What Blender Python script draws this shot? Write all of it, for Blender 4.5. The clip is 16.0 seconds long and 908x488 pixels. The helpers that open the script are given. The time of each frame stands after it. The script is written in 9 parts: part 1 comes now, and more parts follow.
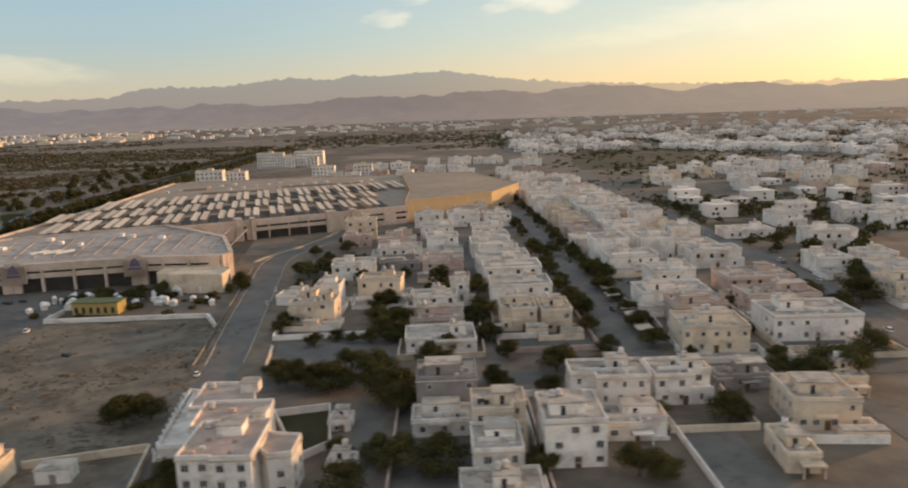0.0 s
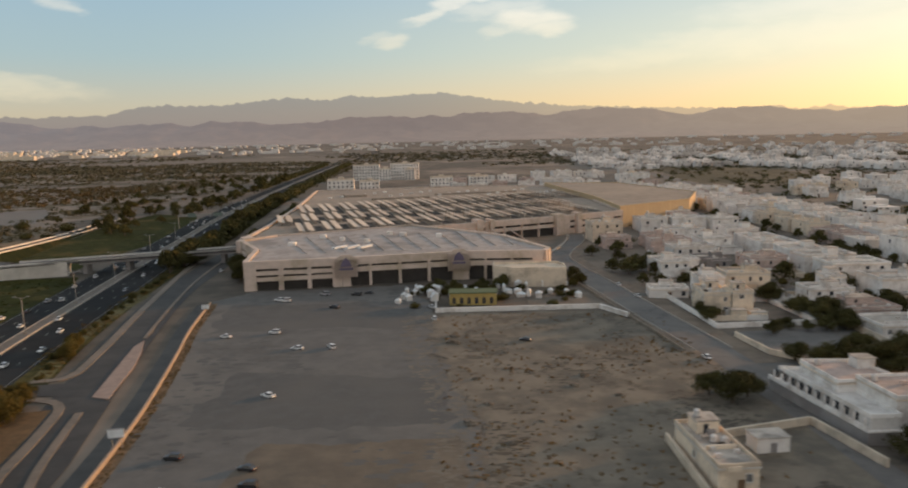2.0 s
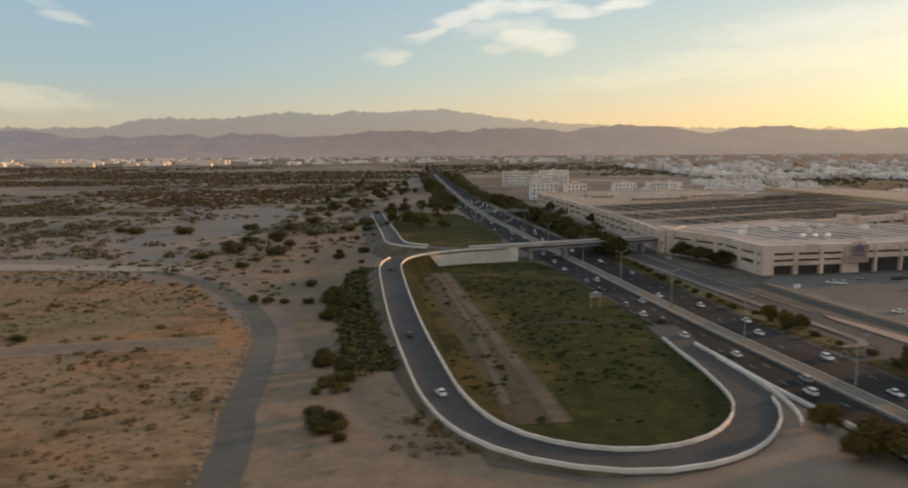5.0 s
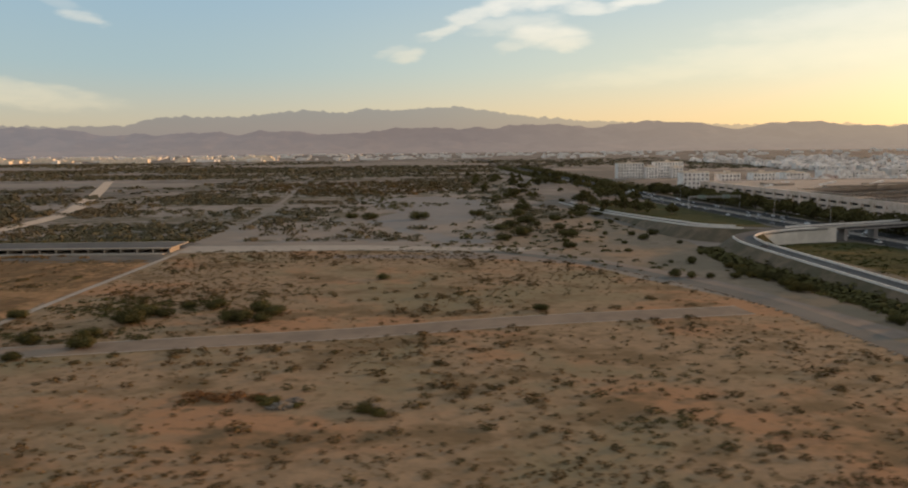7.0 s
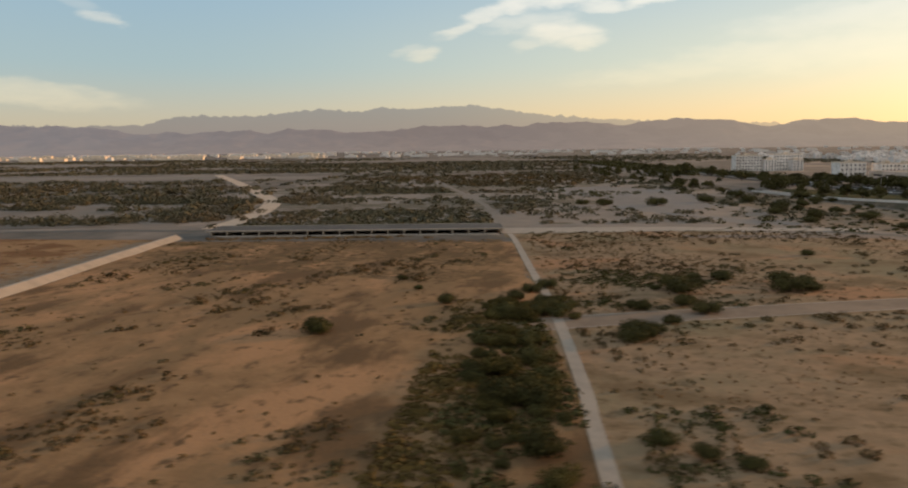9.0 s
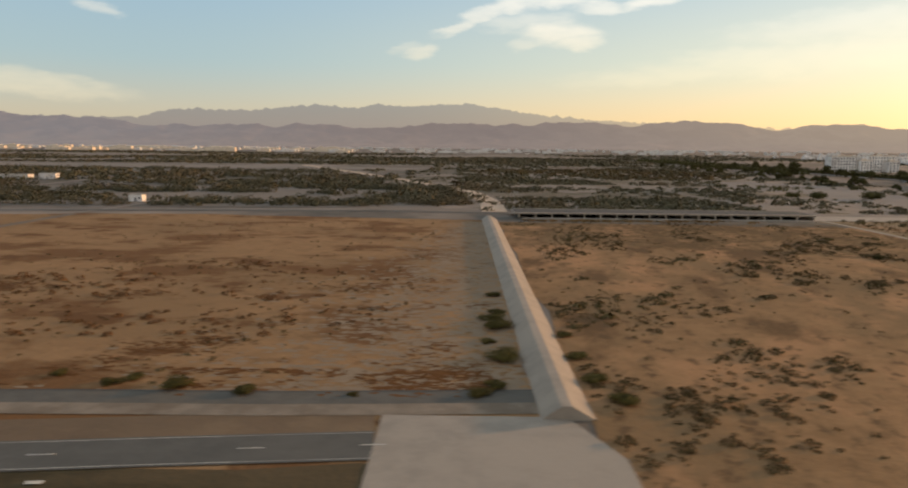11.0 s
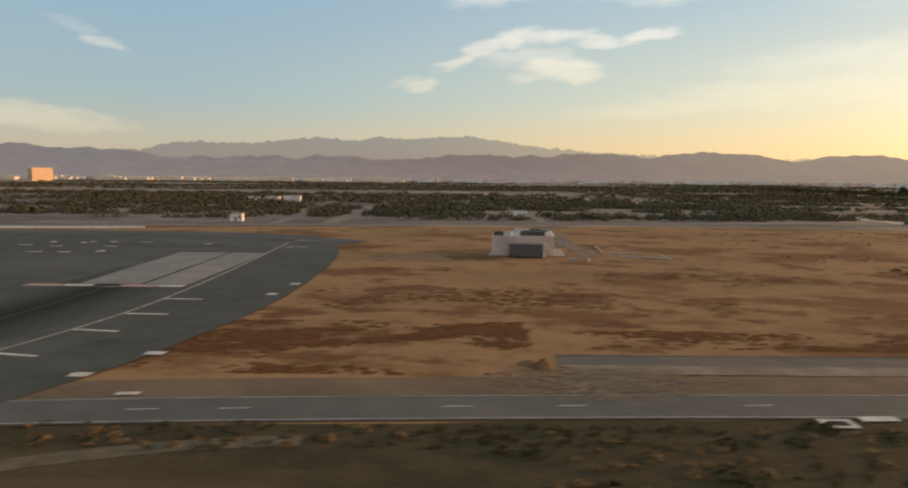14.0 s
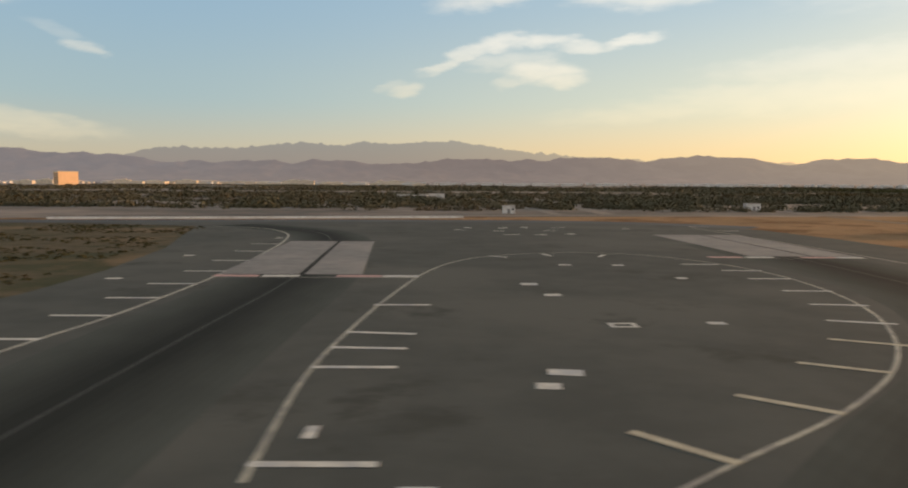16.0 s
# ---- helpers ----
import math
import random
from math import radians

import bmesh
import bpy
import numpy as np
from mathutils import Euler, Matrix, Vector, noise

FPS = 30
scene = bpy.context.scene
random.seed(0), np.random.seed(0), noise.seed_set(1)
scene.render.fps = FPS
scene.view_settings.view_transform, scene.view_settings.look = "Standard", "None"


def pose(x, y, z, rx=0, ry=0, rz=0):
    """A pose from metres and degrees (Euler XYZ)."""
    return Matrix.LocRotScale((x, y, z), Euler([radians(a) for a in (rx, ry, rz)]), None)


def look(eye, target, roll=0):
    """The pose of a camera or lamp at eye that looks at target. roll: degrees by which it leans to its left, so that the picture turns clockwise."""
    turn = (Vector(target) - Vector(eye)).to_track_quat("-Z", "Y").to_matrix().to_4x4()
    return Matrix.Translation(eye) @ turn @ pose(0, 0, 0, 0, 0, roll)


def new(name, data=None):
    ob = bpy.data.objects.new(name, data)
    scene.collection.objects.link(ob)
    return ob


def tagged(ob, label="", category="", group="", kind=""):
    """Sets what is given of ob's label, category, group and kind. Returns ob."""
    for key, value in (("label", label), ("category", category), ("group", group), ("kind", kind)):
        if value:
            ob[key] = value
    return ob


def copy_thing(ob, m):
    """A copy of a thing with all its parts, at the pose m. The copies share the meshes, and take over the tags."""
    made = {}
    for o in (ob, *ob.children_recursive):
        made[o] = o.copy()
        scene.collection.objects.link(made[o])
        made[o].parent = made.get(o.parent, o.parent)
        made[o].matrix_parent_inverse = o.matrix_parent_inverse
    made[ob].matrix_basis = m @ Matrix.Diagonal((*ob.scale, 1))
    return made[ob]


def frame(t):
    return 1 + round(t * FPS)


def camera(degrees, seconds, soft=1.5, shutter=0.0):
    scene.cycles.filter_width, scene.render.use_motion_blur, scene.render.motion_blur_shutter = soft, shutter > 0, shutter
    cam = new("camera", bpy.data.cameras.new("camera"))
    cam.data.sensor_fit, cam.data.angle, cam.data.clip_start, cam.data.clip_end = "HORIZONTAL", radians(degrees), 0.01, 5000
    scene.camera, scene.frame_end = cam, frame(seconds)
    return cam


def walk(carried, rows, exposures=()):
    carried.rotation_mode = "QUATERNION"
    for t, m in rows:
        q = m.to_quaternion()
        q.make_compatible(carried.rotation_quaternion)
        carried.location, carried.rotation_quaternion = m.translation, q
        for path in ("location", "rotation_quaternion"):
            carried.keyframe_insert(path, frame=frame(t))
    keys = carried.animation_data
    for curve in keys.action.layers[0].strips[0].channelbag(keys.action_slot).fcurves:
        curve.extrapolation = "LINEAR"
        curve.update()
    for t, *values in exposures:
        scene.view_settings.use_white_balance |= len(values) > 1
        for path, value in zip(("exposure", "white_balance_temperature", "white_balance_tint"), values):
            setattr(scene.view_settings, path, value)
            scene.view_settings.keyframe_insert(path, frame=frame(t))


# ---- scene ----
cam = camera(63.57, 16.0, soft=2.0, shutter=0.25)
# seconds, eye, (yaw to the left, pitch up, roll), degrees
PATH = [
    (0.0, (-0.000, 0.000, 37.830), (-0.636, -10.154, -1.973)),
    (0.5, (-19.384, 0.300, 36.875), (-0.663, -9.696, -1.541)),
    (1.0, (-38.786, 0.602, 35.925), (-1.091, -8.881, -1.434)),
    (1.5, (-58.202, 0.904, 34.980), (-0.890, -8.493, -1.310)),
    (2.0, (-77.629, 1.204, 34.039), (-1.061, -8.527, -1.300)),
    (2.5, (-97.066, 1.500, 33.102), (-1.339, -8.699, -0.874)),
    (3.0, (-116.510, 1.790, 32.168), (-1.840, -7.777, -0.653)),
    (3.5, (-135.958, 2.071, 31.238), (-1.721, -6.849, -0.770)),
    (4.0, (-155.407, 2.341, 30.311), (-1.637, -7.058, -0.561)),
    (4.5, (-174.856, 2.599, 29.386), (-1.492, -7.123, -0.531)),
    (5.0, (-194.301, 2.841, 28.464), (-1.146, -7.280, -0.461)),
    (5.5, (-213.740, 3.067, 27.544), (-0.734, -7.467, -0.377)),
    (6.0, (-233.170, 3.273, 26.626), (-0.388, -7.623, -0.306)),
    (6.5, (-252.589, 3.457, 25.709), (-0.243, -7.689, -0.277)),
    (7.0, (-271.994, 3.618, 24.794), (-0.055, -7.463, -0.634)),
    (7.5, (-291.383, 3.753, 23.879), (0.481, -7.119, -0.484)),
    (8.0, (-310.753, 3.860, 22.965), (0.471, -6.800, -0.692)),
    (8.5, (-330.101, 3.937, 22.051), (0.496, -6.664, -0.627)),
    (9.0, (-349.425, 3.981, 21.137), (1.168, -7.552, -0.739)),
    (9.5, (-368.723, 3.991, 20.222), (1.108, -7.566, -0.592)),
    (10.0, (-387.991, 3.965, 19.307), (0.964, -7.601, -0.242)),
    (10.5, (-407.228, 3.899, 18.390), (0.793, -7.642, 0.176)),
    (11.0, (-426.430, 3.793, 17.473), (0.649, -7.676, 0.527)),
    (11.5, (-445.595, 3.644, 16.553), (0.589, -7.690, 0.674)),
    (12.0, (-464.721, 3.449, 15.632), (0.380, -8.422, 1.061)),
    (12.5, (-483.805, 3.206, 14.708), (-0.082, -6.419, 1.659)),
    (13.0, (-502.845, 2.915, 13.782), (-0.195, -4.778, 1.554)),
    (13.5, (-521.837, 2.571, 12.852), (0.052, -4.692, 1.454)),
    (14.0, (-540.779, 2.173, 11.920), (0.723, -5.200, 0.460)),
    (14.5, (-559.669, 1.720, 10.984), (0.776, -5.978, 0.125)),
    (15.0, (-578.504, 1.208, 10.044), (0.587, -6.204, -0.344)),
    (15.5, (-597.282, 0.635, 9.100), (0.902, -6.092, -0.413)),
    (16.0, (-616.000, 0.000, 8.151), (-0.427, -4.836, 0.290)),
]


def heading(eye, yaw, pitch, roll):
    y, p = radians(yaw), radians(pitch)
    ahead = Vector((-math.sin(y) * math.cos(p), math.cos(y) * math.cos(p), math.sin(p)))
    return look(eye, Vector(eye) + ahead, roll)


walk(cam, [(t, heading(eye, *turn)) for t, eye, turn in PATH], [(0.0, 0.03, 6400, 10), (1.5, -0.02, 6400, 10), (3.0, -0.1, 6420, 10), (9.5, -0.1, 6430, 10), (12.0, 0.03, 6450, 10), (13.0, -0.22, 6500, 10), (14.0, -0.14, 6500, 10), (15.0, -0.08, 6500, 10), (16.0, -0.12, 6480, 10)])


# ---- world and sun ----
SUN_AZ, SUN_EL = 65.0, 8.0  # degrees to the right of +y, and up


def build_world():
    world = bpy.data.worlds.new("evening_sky")
    scene.world = world
    world.use_nodes = True
    nt = world.node_tree
    nt.nodes.clear()
    N, K = nt.nodes, nt.links

    def put(sock, v):
        if isinstance(v, (int, float, tuple, list)):
            sock.default_value = v
        else:
            K.new(v, sock)

    def math_(op, a, b=None, c=None, clamp=False):
        n = N.new("ShaderNodeMath")
        n.operation, n.use_clamp = op, clamp
        for i, v in enumerate((a, b, c)):
            if v is not None:
                put(n.inputs[i], v)
        return n.outputs[0]

    def smooth(v, lo, hi, a=0.0, b=1.0):
        n = N.new("ShaderNodeMapRange")
        n.interpolation_type = "SMOOTHSTEP"
        for i, q in enumerate((v, lo, hi, a, b)):
            put(n.inputs[i], q)
        return n.outputs[0]

    def mix(fac, a, b):
        n = N.new("ShaderNodeMix")
        n.data_type = "RGBA"
        put(n.inputs[0], fac)
        put(n.inputs[6], (*a, 1) if isinstance(a, tuple) else a)
        put(n.inputs[7], (*b, 1) if isinstance(b, tuple) else b)
        return n.outputs[2]

    way = N.new("ShaderNodeTexCoord").outputs["Generated"]
    sep = N.new("ShaderNodeSeparateXYZ")
    K.new(way, sep.inputs[0])
    x, y, z = sep.outputs
    az = math_("MULTIPLY", math_("ARCTAN2", x, y), 57.29578)
    el = math_("MULTIPLY", math_("ARCSINE", z), 57.29578)
    sx, sy = math.sin(radians(SUN_AZ)), math.cos(radians(SUN_AZ))
    to_sun = math_("ADD", math_("MULTIPLY", x, sx), math_("MULTIPLY", y, sy))

    def noise_at(sx_, sy_, scale, detail, seed):
        co = N.new("ShaderNodeCombineXYZ")
        put(co.inputs[0], math_("MULTIPLY", az, sx_))
        put(co.inputs[1], math_("MULTIPLY", el, sy_))
        put(co.inputs[2], seed)
        n = N.new("ShaderNodeTexNoise")
        K.new(co.outputs[0], n.inputs["Vector"])
        n.inputs["Scale"].default_value, n.inputs["Detail"].default_value = scale, detail
        return n.outputs[0]

    # clear evening sky: blue above, yellow towards the horizon, brightest near the sun
    high = mix(smooth(el, 10.0, 60.0), (0.30, 0.46, 0.60), (0.52, 0.53, 0.54))
    warm_side = smooth(to_sun, 0.0, 0.95)
    low = mix(warm_side, (0.56, 0.48, 0.37), (0.98, 0.66, 0.34))
    mid = mix(warm_side, (0.37, 0.48, 0.52), (0.74, 0.70, 0.53))
    sky = mix(smooth(el, 1.0, 6.5), low, mid)
    sky = mix(smooth(el, 4.5, 15.0), sky, mix(math_("MULTIPLY", warm_side, 0.45), high, (0.62, 0.68, 0.66)))
    glow = math_("POWER", math_("MAXIMUM", to_sun, 0.0), 13.0)
    sky = mix(math_("MULTIPLY", glow, smooth(el, 22.0, 3.0)), sky, (2.0, 1.42, 0.66))

    # pink afterglow added low in the unseen sky opposite the sun, brightening fronts
    behind = math_("MULTIPLY", smooth(y, 0.15, -0.6), smooth(el, 50.0, 6.0))
    sky = mix(math_("MULTIPLY", behind, 0.75), sky, (1.02, 0.84, 0.70))

    # clouds: (azimuth, elevation, half width, half height, tilt, strength), frayed by warping
    warp_a, warp_e = noise_at(0.30, 0.9, 1.0, 4.0, 3.1), noise_at(0.35, 1.1, 1.0, 5.0, 9.4)
    fine = noise_at(0.55, 1.7, 1.0, 5.0, 7.7)
    azw = math_("ADD", az, math_("MULTIPLY", math_("SUBTRACT", warp_a, 0.5), 3.2))
    elw = math_("ADD", el, math_("MULTIPLY", math_("SUBTRACT", warp_e, 0.5), 1.5))
    cover = None
    for a, e, wa, we, tilt, s in (
        (-0.2, 8.95, 2.0, 0.42, 0.42, 0.75), (1.6, 9.75, 2.2, 0.62, 0.30, 0.9), (4.2, 10.5, 2.8, 0.62, 0.10, 0.95), (7.4, 10.7, 2.8, 0.60, -0.08, 0.95), (10.4, 10.15, 2.4, 0.45, 0.0, 0.85),
        (13.7, 10.4, 2.6, 0.42, 0.08, 1.0), (4.6, 9.3, 3.6, 0.7, 0.05, 0.55), (6.9, 8.5, 3.0, 0.9, -0.05, 1.0), (8.4, 7.7, 2.2, 0.65, 0.0, 0.85), (4.6, 7.55, 1.6, 0.5, 0.15, 0.5),
        (-3.6, 7.0, 1.3, 0.6, 0.1, 0.62), (-4.6, 7.3, 1.1, 0.4, 0.3, 0.35), (-26.0, 9.1, 1.4, 0.5, -0.05, 0.55), (-27.6, 9.9, 1.6, 0.6, -0.3, 0.2), (-31.0, 3.9, 7.0, 0.8, -0.08, 0.5),
        (17.0, 5.4, 9.0, 0.8, 0.06, 0.42), (25.0, 6.2, 12.0, 1.3, 0.05, 0.55), (28.0, 8.3, 9.0, 1.2, 0.06, 0.5), (3.0, 13.6, 4.0, 0.8, 0.1, 0.8),
        (14.5, 13.6, 5.0, 1.0, 0.0, 0.9), (-32.0, 13.0, 4.0, 1.4, 0.0, 0.6), (44.0, 15.0, 18.0, 3.0, 0.1, 0.6)):
        da = math_("SUBTRACT", azw, a)
        de = math_("SUBTRACT", math_("SUBTRACT", elw, e), math_("MULTIPLY", da, tilt))
        r = math_("ADD", math_("POWER", math_("DIVIDE", da, wa), 2.0), math_("POWER", math_("DIVIDE", de, we), 2.0))
        body = math_("ADD", math_("SUBTRACT", 1.0, r), math_("MULTIPLY", math_("SUBTRACT", fine, 0.5), 1.5))
        c = math_("MULTIPLY", smooth(body, -0.75, 1.45), s)
        c = math_("MULTIPLY", c, smooth(r, 2.6, 0.5))
        cover = c if cover is None else math_("MAXIMUM", cover, c)
    cloud = mix(smooth(el, 5.0, 11.0), (1.02, 0.84, 0.58), (1.05, 0.96, 0.82))
    sky = mix(math_("MULTIPLY", cover, 0.85), sky, cloud)

    # the far range, tens of kilometres off
    curve = N.new("ShaderNodeFloatCurve")
    put(curve.inputs["Value"], math_("DIVIDE", math_("ADD", az, 45.0), 90.0))
    pts = ((-45, 1.2), (-32, 1.75), (-25.5, 1.75), (-23.4, 1.85), (-21.2, 2.5), (-16.8, 2.4), (-11.1, 2.98), (-8.6, 2.72),
           (-6.9, 3.0), (-4.0, 2.92), (-0.3, 3.2), (2.0, 2.9), (4.8, 2.5), (8.5, 2.1), (13.5, 1.75), (20, 1.5), (45, 0.9))
    cm = curve.mapping.curves[0]
    for i, (a, e) in enumerate(pts):
        px, py = (a + 45) / 90, e / 5
        if i < 2:
            cm.points[i].location = (px, py)
        else:
            cm.points.new(px, py)
    for p in cm.points:
        p.handle_type = "VECTOR"
    curve.mapping.update()
    ridge = N.new("ShaderNodeTexNoise")
    ridge.noise_dimensions = "1D"
    put(ridge.inputs["W"], math_("MULTIPLY", az, 0.55))
    ridge.inputs["Scale"].default_value, ridge.inputs["Detail"].default_value = 1.0, 1.6
    tooth = N.new("ShaderNodeTexNoise")
    tooth.noise_dimensions = "1D"
    put(tooth.inputs["W"], math_("MULTIPLY", az, 1.9))
    tooth.inputs["Scale"].default_value, tooth.inputs["Detail"].default_value = 1.0, 3.0
    crest = math_("ADD", math_("MULTIPLY", curve.outputs[0], 5.0), math_("MULTIPLY", math_("SUBTRACT", ridge.outputs[0], 0.5), 0.40))
    crest = math_("ADD", crest, math_("MULTIPLY", math_("SUBTRACT", tooth.outputs[0], 0.5), 0.34))
    inside = smooth(math_("SUBTRACT", crest, el), -0.03, 0.03)
    folds = noise_at(0.7, 2.2, 1.0, 5.0, 1.3)
    # rock tones hold painted haze: warmer sunwards, paler low down
    rock = mix(smooth(az, -8.0, 32.0), (0.196, 0.182, 0.228), (0.44, 0.335, 0.25))
    rock = mix(math_("MULTIPLY", smooth(folds, 0.35, 0.7), 0.25), rock, (0.225, 0.195, 0.235))
    rock = mix(smooth(el, 2.6, 0.8, 0.0, 0.35), rock, (0.27, 0.235, 0.255))
    sky = mix(math_("MULTIPLY", inside, 0.93), sky, rock)

    air = N.new("ShaderNodeTexSky")
    air.sky_type, air.sun_disc = "NISHITA", False
    air.sun_elevation, air.sun_rotation = radians(SUN_EL), radians(SUN_AZ)
    b1, b2, out = N.new("ShaderNodeBackground"), N.new("ShaderNodeBackground"), N.new("ShaderNodeOutputWorld")
    add = N.new("ShaderNodeAddShader")
    K.new(sky, b1.inputs[0])
    K.new(air.outputs[0], b2.inputs[0])
    b1.inputs[1].default_value, b2.inputs[1].default_value = 0.86, 0.05
    K.new(b1.outputs[0], add.inputs[0])
    K.new(b2.outputs[0], add.inputs[1])
    K.new(add.outputs[0], out.inputs[0])


build_world()
sun_data = bpy.data.lights.new("sun", "SUN")
sun_data.energy, sun_data.angle, sun_data.color = 4.0, radians(2.5), (1.0, 0.53, 0.23)
sun = new("sun", sun_data)
sun.matrix_world = look((0, 0, 300), (-300 * math.sin(radians(SUN_AZ)) * math.cos(radians(SUN_EL)), -300 * math.cos(radians(SUN_AZ)) * math.cos(radians(SUN_EL)), 300 - 300 * math.sin(radians(SUN_EL))))


# ---- materials ----
MATS = {}


def mat(name, a, b=None, scale=1.0, rough=0.85, bump=0.2, fine=None, c=None, spread=(0.35, 0.65), metal=0.0, spec=0.3, vary=0.0, stretch=(1, 1, 1), patch=0.03, d=None, dpatch=0.1, dspread=(0.55, 0.68)):
    """A two-scale surface: colour a broken by b at the fine scale, by c in broad stains; vary: change from piece to piece."""
    if name in MATS:
        return MATS[name]
    m = bpy.data.materials.new(name)
    m.use_nodes = True
    nt = m.node_tree
    N, K = nt.nodes, nt.links
    bsdf = N["Principled BSDF"]
    bsdf.inputs["Roughness"].default_value, bsdf.inputs["Metallic"].default_value = rough, metal
    bsdf.inputs["Specular IOR Level"].default_value = spec
    b = b or tuple(v * 0.8 for v in a)
    geo = N.new("ShaderNodeNewGeometry")
    mp = N.new("ShaderNodeMapping")
    mp.inputs["Scale"].default_value = stretch
    K.new(geo.outputs["Position"], mp.inputs[0])

    def noisy(s, d, r=0.6):
        n = N.new("ShaderNodeTexNoise")
        K.new(mp.outputs[0], n.inputs["Vector"])
        n.inputs["Scale"].default_value, n.inputs["Detail"].default_value, n.inputs["Roughness"].default_value = s, d, r
        return n.outputs[0]

    def ramp(v, lo, hi):
        r = N.new("ShaderNodeMapRange")
        r.interpolation_type = "SMOOTHSTEP"
        K.new(v, r.inputs[0])
        r.inputs[1].default_value, r.inputs[2].default_value = lo, hi
        return r.outputs[0]

    def mix(fac, p, q):
        n = N.new("ShaderNodeMix")
        n.data_type = "RGBA"
        K.new(fac, n.inputs[0])
        for i, v in ((6, p), (7, q)):
            if isinstance(v, tuple):
                n.inputs[i].default_value = (*v, 1)
            else:
                K.new(v, n.inputs[i])
        return n.outputs[2]

    grain = noisy(scale, 6)
    col = mix(ramp(grain, *spread), a, b)
    if c:
        col = mix(ramp(noisy(patch, 5, 0.65), 0.45, 0.66), col, c)
    if d:
        col = mix(ramp(noisy(dpatch, 6, 0.7), *dspread), col, d)
    if vary:
        info = N.new("ShaderNodeObjectInfo")
        hsv = N.new("ShaderNodeHueSaturation")
        mr = N.new("ShaderNodeMapRange")
        K.new(info.outputs["Random"], mr.inputs[0])
        mr.inputs[3].default_value, mr.inputs[4].default_value = 1 - vary, 1 + vary
        K.new(mr.outputs[0], hsv.inputs["Value"])
        K.new(col, hsv.inputs["Color"])
        col = hsv.outputs[0]
    K.new(col, bsdf.inputs["Base Color"])
    if bump:
        bp = N.new("ShaderNodeBump")
        bp.inputs["Strength"].default_value, bp.inputs["Distance"].default_value = bump, 0.15
        K.new(noisy(fine or scale * 4, 4), bp.inputs["Height"])
        K.new(bp.outputs[0], bsdf.inputs["Normal"])
    MATS[name] = m
    return m


def soil(name, base, grain, layers, bump=0.5):
    """Open ground: a grained base under soft stains (colour, scale, low, high, stretch x, stretch y, turn, shift)."""
    m = mat(name, base, grain, 0.45, 0.95, bump, spec=0.06)
    nt = m.node_tree
    N, K = nt.nodes, nt.links
    bsdf = N["Principled BSDF"]
    col = bsdf.inputs["Base Color"].links[0].from_socket
    geo = N.new("ShaderNodeNewGeometry")
    for colour, scale, lo, hi, sx, sy, turn, shift in layers:
        mp, nz, mr, mx = N.new("ShaderNodeMapping"), N.new("ShaderNodeTexNoise"), N.new("ShaderNodeMapRange"), N.new("ShaderNodeMix")
        turned = N.new("ShaderNodeMapping")
        turned.inputs["Rotation"].default_value = (0, 0, radians(turn))
        K.new(geo.outputs["Position"], turned.inputs[0])
        mp.inputs["Scale"].default_value, mp.inputs["Location"].default_value = (sx, sy, 1), (shift, shift * 1.7, 0)
        K.new(turned.outputs[0], mp.inputs[0])
        K.new(mp.outputs[0], nz.inputs["Vector"])
        nz.inputs["Scale"].default_value, nz.inputs["Detail"].default_value, nz.inputs["Roughness"].default_value = scale, 5.0, 0.62
        mr.interpolation_type = "SMOOTHSTEP"
        K.new(nz.outputs[0], mr.inputs[0])
        mr.inputs[1].default_value, mr.inputs[2].default_value, mr.inputs[4].default_value = lo, hi, 0.92
        mx.data_type = "RGBA"
        K.new(mr.outputs[0], mx.inputs[0])
        K.new(col, mx.inputs[6])
        mx.inputs[7].default_value = (*colour, 1)
        col = mx.outputs[2]
    K.new(col, bsdf.inputs["Base Color"])
    return m


SAND = soil("desert_sand", (0.285, 0.192, 0.114), (0.225, 0.153, 0.091), (((0.195, 0.155, 0.090), 0.030, 0.44, 0.60, 0.8, 1.1, 0, 3), ((0.310, 0.168, 0.088), 0.045, 0.49, 0.63, 0.8, 1.1, 10, 11), ((0.145, 0.098, 0.052), 0.10, 0.50, 0.64, 0.8, 1.2, 0, 23), ((0.135, 0.094, 0.050), 0.55, 0.52, 0.68, 0.9, 1.1, 0, 31)))
FIELD = soil("reddish_soil", (0.278, 0.164, 0.080), (0.228, 0.133, 0.064), (((0.205, 0.128, 0.064), 0.035, 0.46, 0.60, 0.6, 1.25, -77, 5), ((0.365, 0.200, 0.098), 0.05, 0.48, 0.62, 0.65, 1.25, -77, 17), ((0.118, 0.070, 0.034), 0.065, 0.50, 0.63, 0.6, 1.25, -77, 29), ((0.115, 0.070, 0.036), 0.45, 0.53, 0.68, 0.9, 1.1, -77, 37)))
AIRSOIL = soil("airfield_sand", (0.306, 0.177, 0.085), (0.262, 0.152, 0.073), (((0.238, 0.142, 0.069), 0.035, 0.46, 0.62, 0.8, 1.1, 0, 7), ((0.155, 0.076, 0.031), 0.060, 0.505, 0.60, 0.8, 1.0, 20, 19), ((0.130, 0.062, 0.025), 0.12, 0.545, 0.63, 0.8, 1.1, 0, 43), ((0.195, 0.115, 0.056), 0.35, 0.54, 0.70, 0.9, 1.1, 0, 3)))
